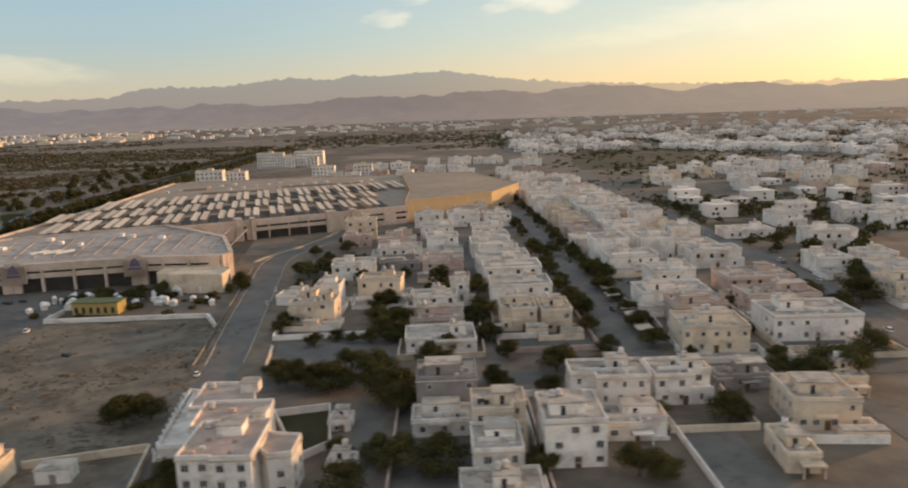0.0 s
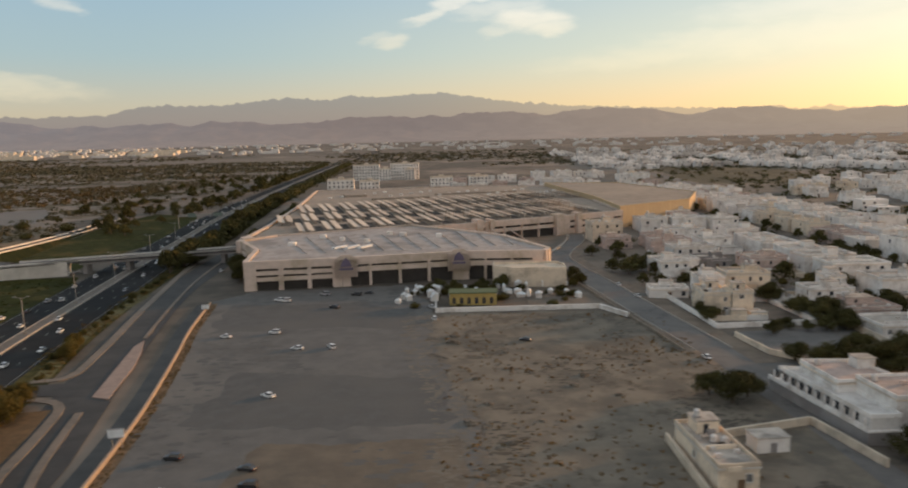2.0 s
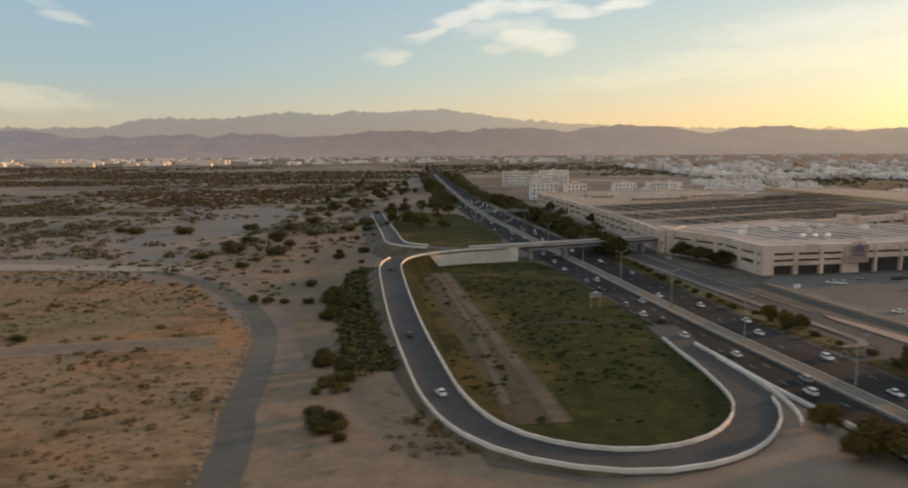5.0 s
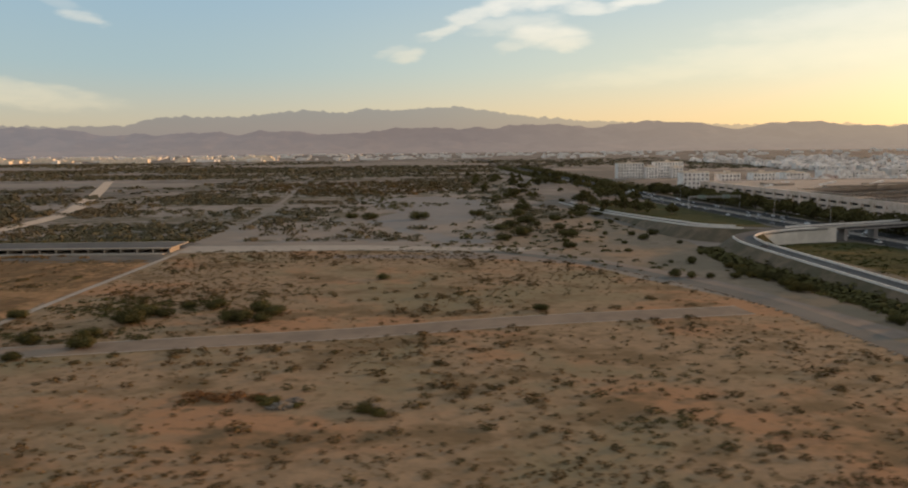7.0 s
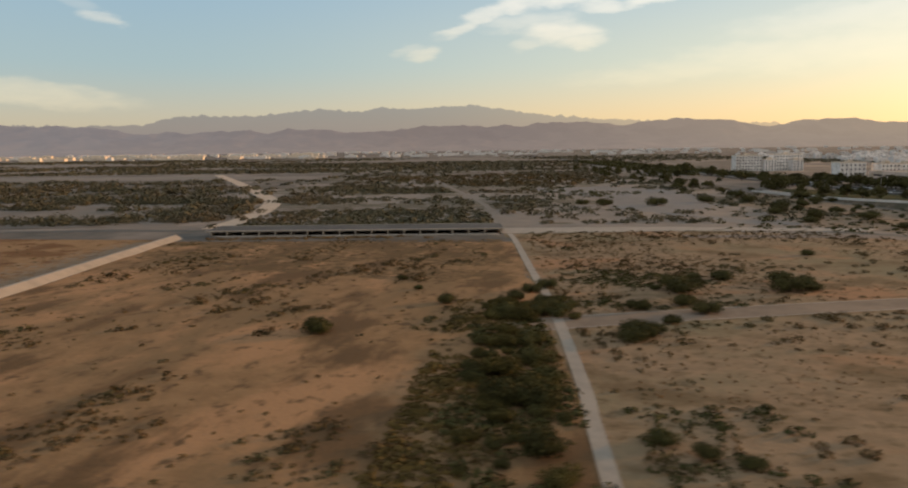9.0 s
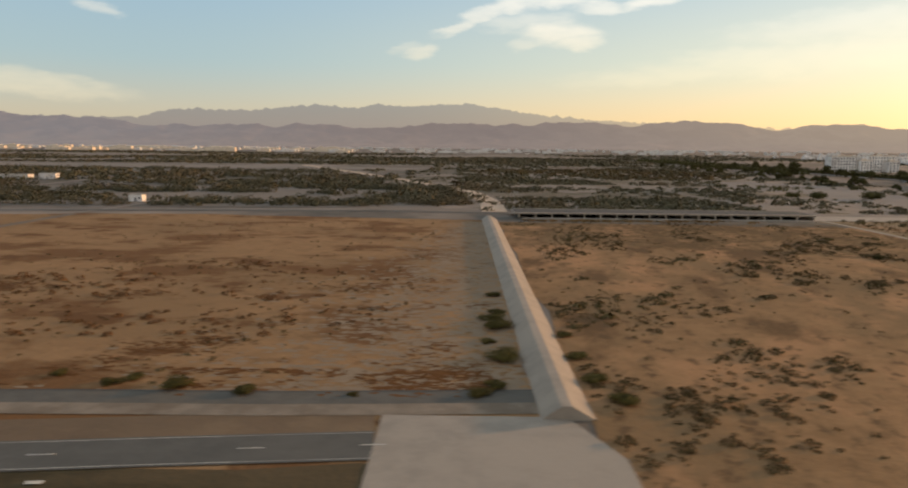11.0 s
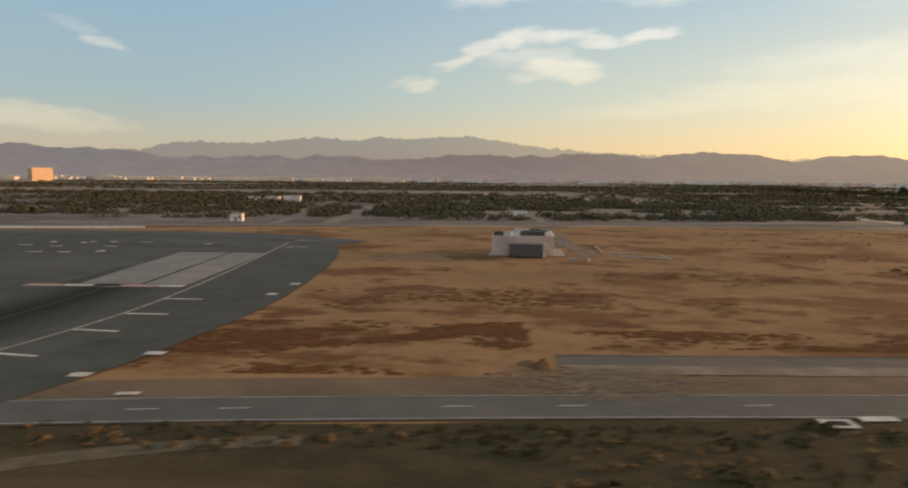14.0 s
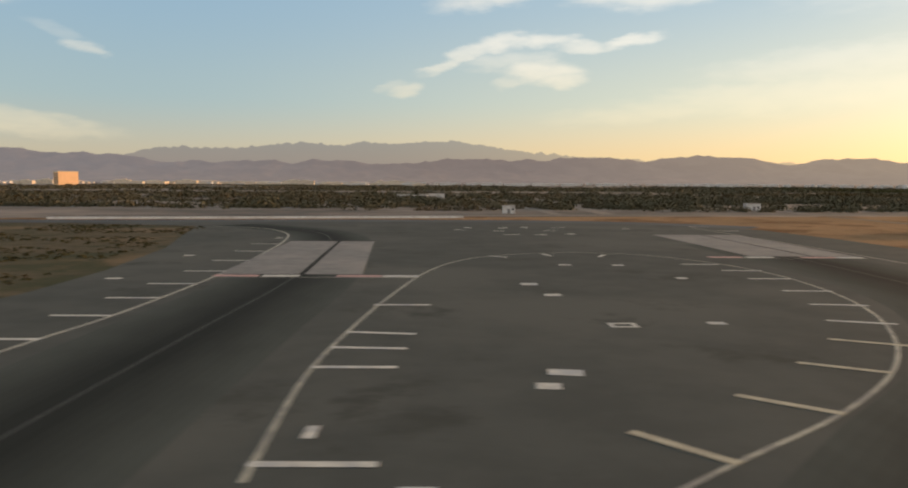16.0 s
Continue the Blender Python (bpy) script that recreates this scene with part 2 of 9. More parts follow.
PALE = mat("pale_gravel_sand", (0.235, 0.188, 0.146), (0.185, 0.150, 0.117), 0.1, 0.95, 0.3, c=(0.17, 0.148, 0.120), patch=0.012, d=(0.135, 0.115, 0.09), dpatch=0.06)
LOT = mat("dusty_lot", (0.160, 0.134, 0.106), (0.116, 0.098, 0.079), 0.25, 0.95, 0.3, c=(0.20, 0.162, 0.126), patch=0.06, d=(0.088, 0.077, 0.062), dpatch=0.09)
PARK = mat("worn_asphalt_lot", (0.137, 0.129, 0.119), (0.112, 0.106, 0.098), 0.3, 0.9, 0.2, c=(0.158, 0.145, 0.128), patch=0.035, d=(0.080, 0.076, 0.071), dpatch=0.05)
ROAD = mat("dark_asphalt", (0.017, 0.0168, 0.0168), (0.0135, 0.0132, 0.0134), 0.5, 0.9, 0.15, c=(0.03, 0.029, 0.028), patch=0.06, spec=0.15)
GREYROAD = mat("grey_asphalt", (0.090, 0.084, 0.075), (0.072, 0.067, 0.061), 0.4, 0.9, 0.15, spec=0.15, c=(0.108, 0.10, 0.088), patch=0.06)
TARMAC = mat("airfield_tarmac", (0.0870, 0.0870, 0.0745), (0.0735, 0.0740, 0.0635), 0.25, 0.92, 0.12, c=(0.104, 0.101, 0.085), patch=0.035, spec=0.06, d=(0.062, 0.0615, 0.051), dpatch=0.1)
RUBBER = mat("rubber_darkened_tarmac", (0.038, 0.037, 0.037), (0.05, 0.048, 0.047), 0.18, 0.75, 0.12, c=(0.062, 0.06, 0.057), patch=0.06)
CONC = mat("pale_concrete", (0.32, 0.27, 0.212), (0.26, 0.22, 0.175), 0.6, 0.85, 0.15, c=(0.33, 0.275, 0.215), patch=0.08)
KERB = mat("kerb_concrete", (0.40, 0.36, 0.31), (0.32, 0.29, 0.25), 1.5, 0.85, 0.1)
WHITE = mat("white_road_paint", (0.60, 0.545, 0.45), (0.44, 0.40, 0.335), 1.2, 0.7, 0.0, c=(0.40, 0.38, 0.35), patch=0.6)
YELLOW = mat("faded_yellow_paint", (0.40, 0.36, 0.27), (0.30, 0.27, 0.205), 1.0, 0.7, 0.0, c=(0.24, 0.215, 0.175), patch=0.5)
REDPAINT = mat("faded_red_paint", (0.50, 0.27, 0.22), (0.36, 0.22, 0.19), 1.2, 0.7, 0.0)
GRASS = soil("dry_lawn", (0.043, 0.047, 0.0125), (0.028, 0.032, 0.0085), (((0.092, 0.070, 0.023), 0.045, 0.49, 0.62, 1, 1, 0, 3), ((0.026, 0.029, 0.008), 0.08, 0.50, 0.64, 1, 1, 0, 13), ((0.080, 0.062, 0.022), 0.4, 0.54, 0.70, 1, 1, 0, 23)))
SCRUBGROUND = mat("scrubby_ground", (0.125, 0.10, 0.078), (0.075, 0.066, 0.052), 0.12, 0.95, 0.4, c=(0.25, 0.195, 0.15), patch=0.010)
BELT = mat("dark_scrub_belt", (0.185, 0.150, 0.116), (0.135, 0.112, 0.087), 0.06, 0.95, 0.4, c=(0.185, 0.146, 0.112), patch=0.02)
STUCCO = mat("white_stucco", (0.80, 0.76, 0.71), (0.73, 0.69, 0.645), 0.8, 0.9, 0.08, c=(0.54, 0.49, 0.44), vary=0.14, patch=0.35, d=(0.60, 0.55, 0.50), dpatch=1.1)
CREAM = mat("cream_stucco", (0.74, 0.62, 0.48), (0.67, 0.56, 0.43), 0.8, 0.9, 0.08, c=(0.48, 0.40, 0.31), vary=0.12, patch=0.25)
PINK = mat("pinkish_stucco", (0.60, 0.46, 0.39), (0.45, 0.35, 0.30), 0.8, 0.9, 0.08, c=(0.40, 0.31, 0.27), vary=0.1, patch=0.25)
GREYWALL = mat("grey_stucco", (0.30, 0.275, 0.26), (0.26, 0.24, 0.225), 0.8, 0.9, 0.08, c=(0.22, 0.20, 0.19), vary=0.1, patch=0.25)
ROOF = mat("dusty_roof_screed", (0.50, 0.44, 0.375), (0.39, 0.345, 0.295), 0.7, 0.9, 0.1, c=(0.22, 0.195, 0.17), vary=0.12, patch=0.3)
GLASS = mat("dark_window_glass", (0.045, 0.048, 0.055), (0.03, 0.032, 0.038), 2.0, 0.15, 0.0, spec=0.6)
FRAME = mat("window_frame_white", (0.60, 0.57, 0.53), None, 3.0, 0.6, 0.0)
MALLTAN = mat("tan_stone_cladding", (0.64, 0.51, 0.425), (0.56, 0.45, 0.375), 0.7, 0.85, 0.08, c=(0.45, 0.36, 0.27), patch=0.15)
MALLROOF = mat("mall_roof_paving", (0.33, 0.262, 0.205), (0.26, 0.21, 0.163), 0.3, 0.9, 0.1, c=(0.36, 0.28, 0.21), patch=0.05)
MALLGREY = mat("grey_roof_sheeting", (0.43, 0.37, 0.33), (0.33, 0.288, 0.258), 0.5, 0.8, 0.05, c=(0.25, 0.215, 0.19), patch=0.10, d=(0.22, 0.19, 0.17), dpatch=0.25)
CANOPY = mat("shade_canopy_sheet", (0.60, 0.50, 0.40), (0.50, 0.42, 0.33), 1.0, 0.7, 0.05, vary=0.15)
# hall cladding with the low sun's orange put into its colour
SUNCLAD = mat("sun_tinted_cladding", (0.52, 0.38, 0.22), (0.46, 0.335, 0.195), 0.6, 0.7, 0.05, stretch=(4, 4, 0.2))
# near-black that stands in for shade in recesses; also colours roof boxes
DARK = mat("dark_shade_and_clutter", (0.055, 0.048, 0.042), None, 0.5, 0.9, 0.0)
HILL = mat("hazy_hill_rock", (0.26, 0.20, 0.155), (0.10, 0.08, 0.066), 0.006, 0.95, 0.0, c=(0.15, 0.12, 0.10), patch=0.0022, spread=(0.42, 0.60), stretch=(1, 0.6, 1.8))
LEAF = mat("acacia_leaves", (0.080, 0.070, 0.026), (0.052, 0.050, 0.018), 0.8, 0.9, 0.0, spec=0.06, vary=0.25)
LEAFDRY = mat("dusty_leaves", (0.135, 0.088, 0.028), (0.085, 0.061, 0.021), 0.8, 0.9, 0.0, spec=0.06, vary=0.25)
RUST = mat("rust_dry_grass", (0.150, 0.069, 0.026), (0.112, 0.052, 0.020), 0.9, 0.95, 0.0, spec=0.03)
# paler than the near leaves, with distance haze put into the tone
BELTLEAF = mat("thorn_scrub", (0.112, 0.100, 0.060), (0.084, 0.077, 0.047), 0.25, 0.9, 0.0, spec=0.04, c=(0.125, 0.098, 0.058), patch=0.02)
SCRUB = mat("dry_scrub", (0.205, 0.124, 0.050), (0.135, 0.088, 0.038), 0.6, 0.9, 0.0, spec=0.1, c=(0.155, 0.08, 0.03), patch=0.05)
BARK = mat("bark", (0.13, 0.10, 0.075), None, 3.0, 0.9, 0.3)
METAL = mat("galvanised_steel", (0.35, 0.34, 0.33), None, 3.0, 0.5, 0.0, metal=0.6)
TANK = mat("water_tank_plastic", (0.62, 0.58, 0.54), None, 2.0, 0.5, 0.0, vary=0.1)
PURPLE = mat("sign_purple", (0.15, 0.12, 0.18), None, 2.0, 0.5, 0.0)
TYRE = mat("tyre_rubber", (0.03, 0.03, 0.03), None, 2.0, 0.9, 0.0)
RUBBLE = mat("rubble", (0.225, 0.188, 0.145), (0.15, 0.125, 0.098), 0.8, 0.95, 0.3, vary=0.2)


# ---- mesh helpers ----
class Form:
    """Points and faces of one mesh."""

    def __init__(self):
        self.v, self.f = [], []

    def poly(self, pts):
        k = len(self.v)
        self.v += [tuple(p) for p in pts]
        self.f.append(tuple(range(k, k + len(pts))))
        return self

    def prism(self, pts, z0, z1):
        """An upright block over an anticlockwise plan."""
        k, n = len(self.v), len(pts)
        self.v += [(p[0], p[1], z0) for p in pts] + [(p[0], p[1], z1) for p in pts]
        self.f.append(tuple(range(k + n - 1, k - 1, -1)))
        self.f.append(tuple(range(k + n, k + 2 * n)))
        self.f += [(k + i, k + (i + 1) % n, k + n + (i + 1) % n, k + n + i) for i in range(n)]
        return self

    def box(self, x0, y0, z0, x1, y1, z1):
        return self.prism([(x0, y0), (x1, y0), (x1, y1), (x0, y1)], z0, z1)

    def tube(self, a, b, r0, r1=None, n=8):
        a, b, r1 = Vector(a), Vector(b), r0 if r1 is None else r1
        q = (b - a).to_track_quat("Z", "Y")
        k = len(self.v)
        for p, r in ((a, r0), (b, r1)):
            self.v += [tuple(p + q @ Vector((r * math.cos(6.28319 * i / n), r * math.sin(6.28319 * i / n), 0))) for i in range(n)]
        self.f += [(k + i, k + (i + 1) % n, k + n + (i + 1) % n, k + n + i) for i in range(n)]
        self.f += [tuple(range(k + n - 1, k - 1, -1)), tuple(range(k + n, k + 2 * n))]
        return self

    def ribbon(self, left, right, thick=0.0):
        """A strip between two lines of 3D points, with an underside and edges where thick is given."""
        k, n = len(self.v), len(left)
        self.v += [tuple(p) for p in left] + [tuple(p) for p in right]
        self.f += [(k + n + i, k + n + i + 1, k + i + 1, k + i) for i in range(n - 1)]
        if thick:
            j = len(self.v)
            self.v += [(p[0], p[1], p[2] - thick) for p in left] + [(p[0], p[1], p[2] - thick) for p in right]
            self.f += [(j + i, j + i + 1, j + n + i + 1, j + n + i) for i in range(n - 1)]
            self.f += [(k + i, k + i + 1, j + i + 1, j + i) for i in range(n - 1)]
            self.f += [(k + n + i + 1, k + n + i, j + n + i, j + n + i + 1) for i in range(n - 1)]
            self.f += [(k, j, j + n, k + n), (k + n - 1, k + 2 * n - 1, j + 2 * n - 1, j + n - 1)]
        return self

    def mesh(self, name, material):
        me = bpy.data.meshes.new(name)
        me.from_pydata(self.v, [], self.f)
        me.materials.append(material)
        me.update()
        return me


def part(name, form, material, parent, label="", at=None):
    ob = new(name, form if isinstance(form, bpy.types.Mesh) else form.mesh(name, material))
    ob.parent = parent
    if at is not None:
        ob.matrix_basis = at
    return tagged(ob, label)


def setting(name, form, material, label, category):
    return tagged(new(name, form.mesh(name, material)), label, category, kind="structure")


def thing(name, label, category, at=None, group="", kind=""):
    ob = new(name)
    ob.empty_display_size = 0.5
    if at is not None:
        ob.matrix_basis = at
    return tagged(ob, label, category, group, kind)


def curve_line(pts, step=4.0):
    """A smooth line through the points (Catmull-Rom)."""
    p = [np.array(q, float) for q in pts]
    p = [2 * p[0] - p[1], *p, 2 * p[-1] - p[-2]]
    out = []
    for i in range(1, len(p) - 2):
        n = max(2, int(np.linalg.norm(p[i + 1] - p[i]) / step))
        for s in range(n):
            u = s / n
            out.append(0.5 * (2 * p[i] + (p[i + 1] - p[i - 1]) * u + (2 * p[i - 1] - 5 * p[i] + 4 * p[i + 1] - p[i + 2]) * u * u + (3 * p[i] - p[i - 1] - 3 * p[i + 1] + p[i + 2]) * u ** 3))
    return out + [p[-2]]


def sides(line, a, b, z=None):
    """The line moved sideways by a and by b (to its right), as 3D points."""
    left, right = [], []
    for i, q in enumerate(line):
        d = line[min(i + 1, len(line) - 1)][:2] - line[max(i - 1, 0)][:2]
        d = d / (np.linalg.norm(d) + 1e-9)
        r = np.array([d[1], -d[0]])
        h = q[2] if z is None else z
        left.append((*(q[:2] + r * a), h))
        right.append((*(q[:2] + r * b), h))
    return left, right


def sheet(pts, z, wobble=0.0, seed=0, step=3.0):
    """A flat patch with an uneven outline."""
    rng = random.Random(seed)
    ring = []
    n = len(pts)
    for i in range(n):
        a, b = np.array(pts[i], float), np.array(pts[(i + 1) % n], float)
        k = max(1, int(np.linalg.norm(b - a) / step)) if wobble else 1
        ring += [a + (b - a) * s / k + (np.array([rng.gauss(0, wobble), rng.gauss(0, wobble)]) if s else 0) for s in range(k)]
    return Form().poly([(q[0], q[1], z) for q in ring])


# ---- ground and hills ----
setting("ground", Form().poly([(-5600, -900, 0), (5200, -900, 0), (5200, 4950, 0), (-5600, 4950, 0)]), SCRUBGROUND, "flat dusty desert plain reaching to the hills", "ground")


def build_hills():
    """Bare foothills closing the plain, a crumpled sheet on rings about the flight."""
    crest = ((-75, 1.6), (-50, 1.9), (-40, 1.9), (-32, 1.75), (-27.6, 1.58), (-23.2, 1.2), (-17.2, 1.36), (-13.8, 1.42), (-8.6, 1.38), (-4.1, 1.55), (0.4, 1.68),
             (4.8, 1.66), (9.3, 1.68), (11.9, 1.76), (17.3, 1.82), (19.7, 1.5), (21.7, 1.42), (25, 1.58), (27.6, 1.52), (31.3, 1.2), (40, 1.5), (55, 1.2), (80, 1.4))
    ca, ce = [q[0] for q in crest], [q[1] for q in crest]
    form, rings, cols = Form(), 34, 620
    for i in range(rings):
        u = i / (rings - 1)
        for j in range(cols):
            a = -75 + 155 * j / (cols - 1)
            r = 3600 + 1080 * u
            x, y = -308 + r * math.sin(radians(a)), r * math.cos(radians(a))
            top = 20 + 4680 * math.tan(radians(float(np.interp(a, ca, ce))))
            n1 = noise.fractal(Vector((x / 420, y / 420, 3)), 0.9, 2.1, 5)
            n2 = noise.ridged_multi_fractal(Vector((x / 240, y / 300, 9)), 0.9, 2.2, 5, 1.0, 2.0) - 1.2
            h = top * (0.30 * u ** 0.8 + 0.70 * u ** 3.0) + (n1 * 30 + n2 * 44) * u * (1.15 - 0.9 * u) + 7 * math.sin(9 * u) * (1 - u) + n2 * 9 * u + 5 * noise.noise(Vector((x / 60, y / 60, 1))) * u
            form.v.append((x, y, max(-3.0, h - 6 * (1 - u))))
    for i in range(rings - 1):
        for j in range(cols - 1):
            k = i * cols + j
            form.f.append((k, k + 1, k + cols + 1, k + cols))
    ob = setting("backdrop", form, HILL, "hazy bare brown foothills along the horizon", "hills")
    for p in ob.data.polygons:
        p.use_smooth = True


build_hills()
# haze put into the hills as a glow, toned by position and height
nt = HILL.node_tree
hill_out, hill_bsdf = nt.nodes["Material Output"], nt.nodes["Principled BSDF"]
haze_glow, both = nt.nodes.new("ShaderNodeEmission"), nt.nodes.new("ShaderNodeMixShader")
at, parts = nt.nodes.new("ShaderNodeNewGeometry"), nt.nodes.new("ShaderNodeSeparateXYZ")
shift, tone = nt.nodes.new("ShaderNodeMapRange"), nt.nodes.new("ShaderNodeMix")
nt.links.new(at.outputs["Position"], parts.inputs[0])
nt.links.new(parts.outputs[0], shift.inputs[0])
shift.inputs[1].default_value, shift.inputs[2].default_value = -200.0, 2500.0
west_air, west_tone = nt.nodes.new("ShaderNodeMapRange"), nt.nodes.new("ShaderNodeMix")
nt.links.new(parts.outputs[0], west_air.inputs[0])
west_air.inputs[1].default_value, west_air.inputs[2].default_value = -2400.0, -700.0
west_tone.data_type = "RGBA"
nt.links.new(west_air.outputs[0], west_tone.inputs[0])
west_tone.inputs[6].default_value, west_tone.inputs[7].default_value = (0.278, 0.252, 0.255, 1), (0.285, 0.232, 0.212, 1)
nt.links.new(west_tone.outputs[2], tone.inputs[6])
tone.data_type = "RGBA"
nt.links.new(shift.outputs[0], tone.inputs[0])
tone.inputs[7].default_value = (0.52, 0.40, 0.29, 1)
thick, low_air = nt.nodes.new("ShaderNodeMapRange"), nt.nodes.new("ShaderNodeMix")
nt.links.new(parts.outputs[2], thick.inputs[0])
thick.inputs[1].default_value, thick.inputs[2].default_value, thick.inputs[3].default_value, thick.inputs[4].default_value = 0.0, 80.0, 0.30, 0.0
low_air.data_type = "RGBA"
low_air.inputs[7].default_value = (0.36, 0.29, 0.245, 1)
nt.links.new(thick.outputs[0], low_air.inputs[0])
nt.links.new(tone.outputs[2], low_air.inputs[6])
nt.links.new(low_air.outputs[2], haze_glow.inputs[0])
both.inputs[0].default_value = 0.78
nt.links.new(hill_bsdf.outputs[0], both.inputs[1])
nt.links.new(haze_glow.outputs[0], both.inputs[2])
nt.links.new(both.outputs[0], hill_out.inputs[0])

# ---- broad patches of ground ----
setting("ground_town", sheet([(-52, -60), (210, -60), (260, 150), (300, 700), (60, 760), (-60, 420), (-60, 150)], 0.02, 2.0, 1, 20), LOT, "dusty town ground between the houses", "ground")
setting("ground_west_sand", sheet([(-215, -80), (-215, 120), (-219, 170), (-235, 300), (-225, 620), (-420, 560), (-470, 330), (-420, 205), (-340, 200), (-300, -80)], 0.02, 3.0, 2, 15), PALE, "pale sandy waste with tracks", "ground")
setting("ground_ramp_sand", sheet([(-216, 20), (-186, 20), (-176, 60), (-190, 66), (-200, 92), (-206, 130), (-209, 175), (-216, 220), (-226, 300), (-250, 300), (-262, 190), (-240, 165), (-226, 140), (-219, 110)], 0.028, 1.0, 61, 8), soil("ramp_sand", (0.240, 0.182, 0.128), (0.195, 0.148, 0.105), (((0.165, 0.135, 0.095), 0.04, 0.46, 0.62, 1, 1, 0, 3), ((0.255, 0.175, 0.110), 0.06, 0.5, 0.64, 1, 1, 0, 13), ((0.13, 0.098, 0.062), 0.3, 0.54, 0.70, 1, 1, 0, 9))), "brown sand between the ramp and the curved road", "ground")
setting("ground_scrub_field", sheet([(-343, -80), (-212, -80), (-213, 70), (-222, 112), (-246, 158), (-290, 183), (-340, 186)], 0.035, 0.8, 3, 8), SAND, "sandy field dotted with dry scrub", "ground")
setting("ground_red_field", sheet([(-418, 48), (-418, 172), (-340, 166), (-339.6, 90), (-343, -80), (-420, -80)], 0.05, 0.6, 4, 8), FIELD, "reddish bare soil field", "ground")
setting("ground_airfield", sheet([(-421, 53), (-421, 176), (-500, 184), (-640, 168), (-720, 160), (-760, 0), (-700, -200), (-420, -200)], 0.03, 0.6, 5, 10), AIRSOIL, "bare reddish sand of the airfield", "ground")
setting("ground_west_field", sheet([(-644, 40), (-645, 70), (-649, 90), (-654, 112), (-659, 130), (-690, 140), (-760, 136), (-760, 40)], 0.045, 0.5, 62, 6), soil("dull_grassland", (0.112, 0.086, 0.050), (0.085, 0.068, 0.039), (((0.058, 0.056, 0.027), 0.05, 0.47, 0.60, 0.8, 1.1, 0, 5), ((0.165, 0.112, 0.062), 0.06, 0.50, 0.64, 0.8, 1.1, 0, 15), ((0.050, 0.048, 0.023), 0.3, 0.52, 0.68, 0.9, 1.1, 0, 25))), "dull brown-green grass beyond the taxiway", "ground")
setting("ground_verge", sheet([(-425, 40.4), (-432, 42.2), (-445, 41.1), (-455, 40.0), (-470, 39.2), (-510, 38.4), (-535, 37.6), (-557, 36.1), (-568, 34.9), (-569, 26), (-568, -60), (-425, -60)], 0.045, 0.3, 6, 6), soil("verge_earth", (0.070, 0.055, 0.029), (0.052, 0.041, 0.022), (((0.112, 0.080, 0.044), 0.05, 0.52, 0.74, 0.5, 1.6, 0, 3), ((0.040, 0.037, 0.019), 0.11, 0.50, 0.70, 0.5, 1.6, 0, 13), ((0.125, 0.083, 0.04), 0.4, 0.60, 0.78, 0.6, 1.5, 0, 9))), "dull olive-brown verge beside the perimeter road", "ground")
setting("parking_lot", sheet([(-113, 67), (-112, 20), (-80, 20), (-74, 72), (-74, 86), (-77, 100), (-80, 122), (-79.5, 141), (-84, 166), (-120, 163), (-126, 152), (-119, 112)], 0.06, 0.6, 7, 2), PARK, "worn grey asphalt car park", "parking lot")
setting("ground_waste_lot", sheet([(-80, 20), (-33, 20), (-34, 66), (-37, 86), (-42, 125), (-46, 138), (-79, 139), (-80, 122), (-77, 100), (-74, 86), (-74, 72)], 0.055, 0.9, 8, 2), mat("waste_lot_dirt", (0.200, 0.168, 0.128), (0.145, 0.122, 0.094), 0.22, 0.95, 0.4, c=(0.105, 0.093, 0.075), patch=0.055, d=(0.092, 0.074, 0.053), dpatch=0.13), "bare waste lot with rubble", "ground")
DIRTGREY = mat("oily_asphalt", (0.108, 0.104, 0.098), (0.090, 0.087, 0.082), 0.4, 0.9, 0.2, c=(0.115, 0.107, 0.097), patch=0.05)
setting("parking_lot_patch_1", sheet([(-108, 106), (-96, 103), (-79, 100.5), (-76, 86), (-78, 84), (-101, 84), (-110, 86)], 0.064, 0.5, 31, 2.5), DIRTGREY, "darker resurfaced part of the car park", "parking lot")
setting("parking_lot_patch_2", sheet([(-121, 150), (-96, 149), (-83, 141), (-82, 128), (-98, 130), (-119, 128)], 0.064, 0.5, 32, 2.5), DIRTGREY, "darker worn part of the car park", "parking lot")
setting("parking_lot_dust", sheet([(-98, 80), (-76, 80), (-75, 70), (-79, 40), (-96, 40), (-100, 66)], 0.066, 0.7, 33, 2.5), mat("drifted_dust", (0.165, 0.134, 0.10), (0.125, 0.102, 0.078), 0.2, 0.95, 0.3, c=(0.105, 0.09, 0.072), patch=0.07), "dust drifted over the car park", "ground")
setting("lawn", sheet([(-159, 100), (-158.8, 118), (-161, 140), (-165.5, 175), (-170, 187), (-196, 186), (-203.5, 168), (-202.5, 150), (-199, 122), (-195, 96), (-192, 83), (-187.5, 74), (-178, 68), (-169, 69.5), (-163, 75), (-159.8, 86)], 0.07, 0.3, 9, 5), GRASS, "dull green lawn inside the ramp loop", "lawn")
setting("lawn_beyond", sheet([(-176, 197), (-200, 200), (-206, 222), (-209, 250), (-212, 290), (-211, 346), (-186, 331), (-178.5, 290), (-174, 250)], 0.06, 0.5, 63, 6), GRASS, "dull green lawn beyond the flyover", "lawn")
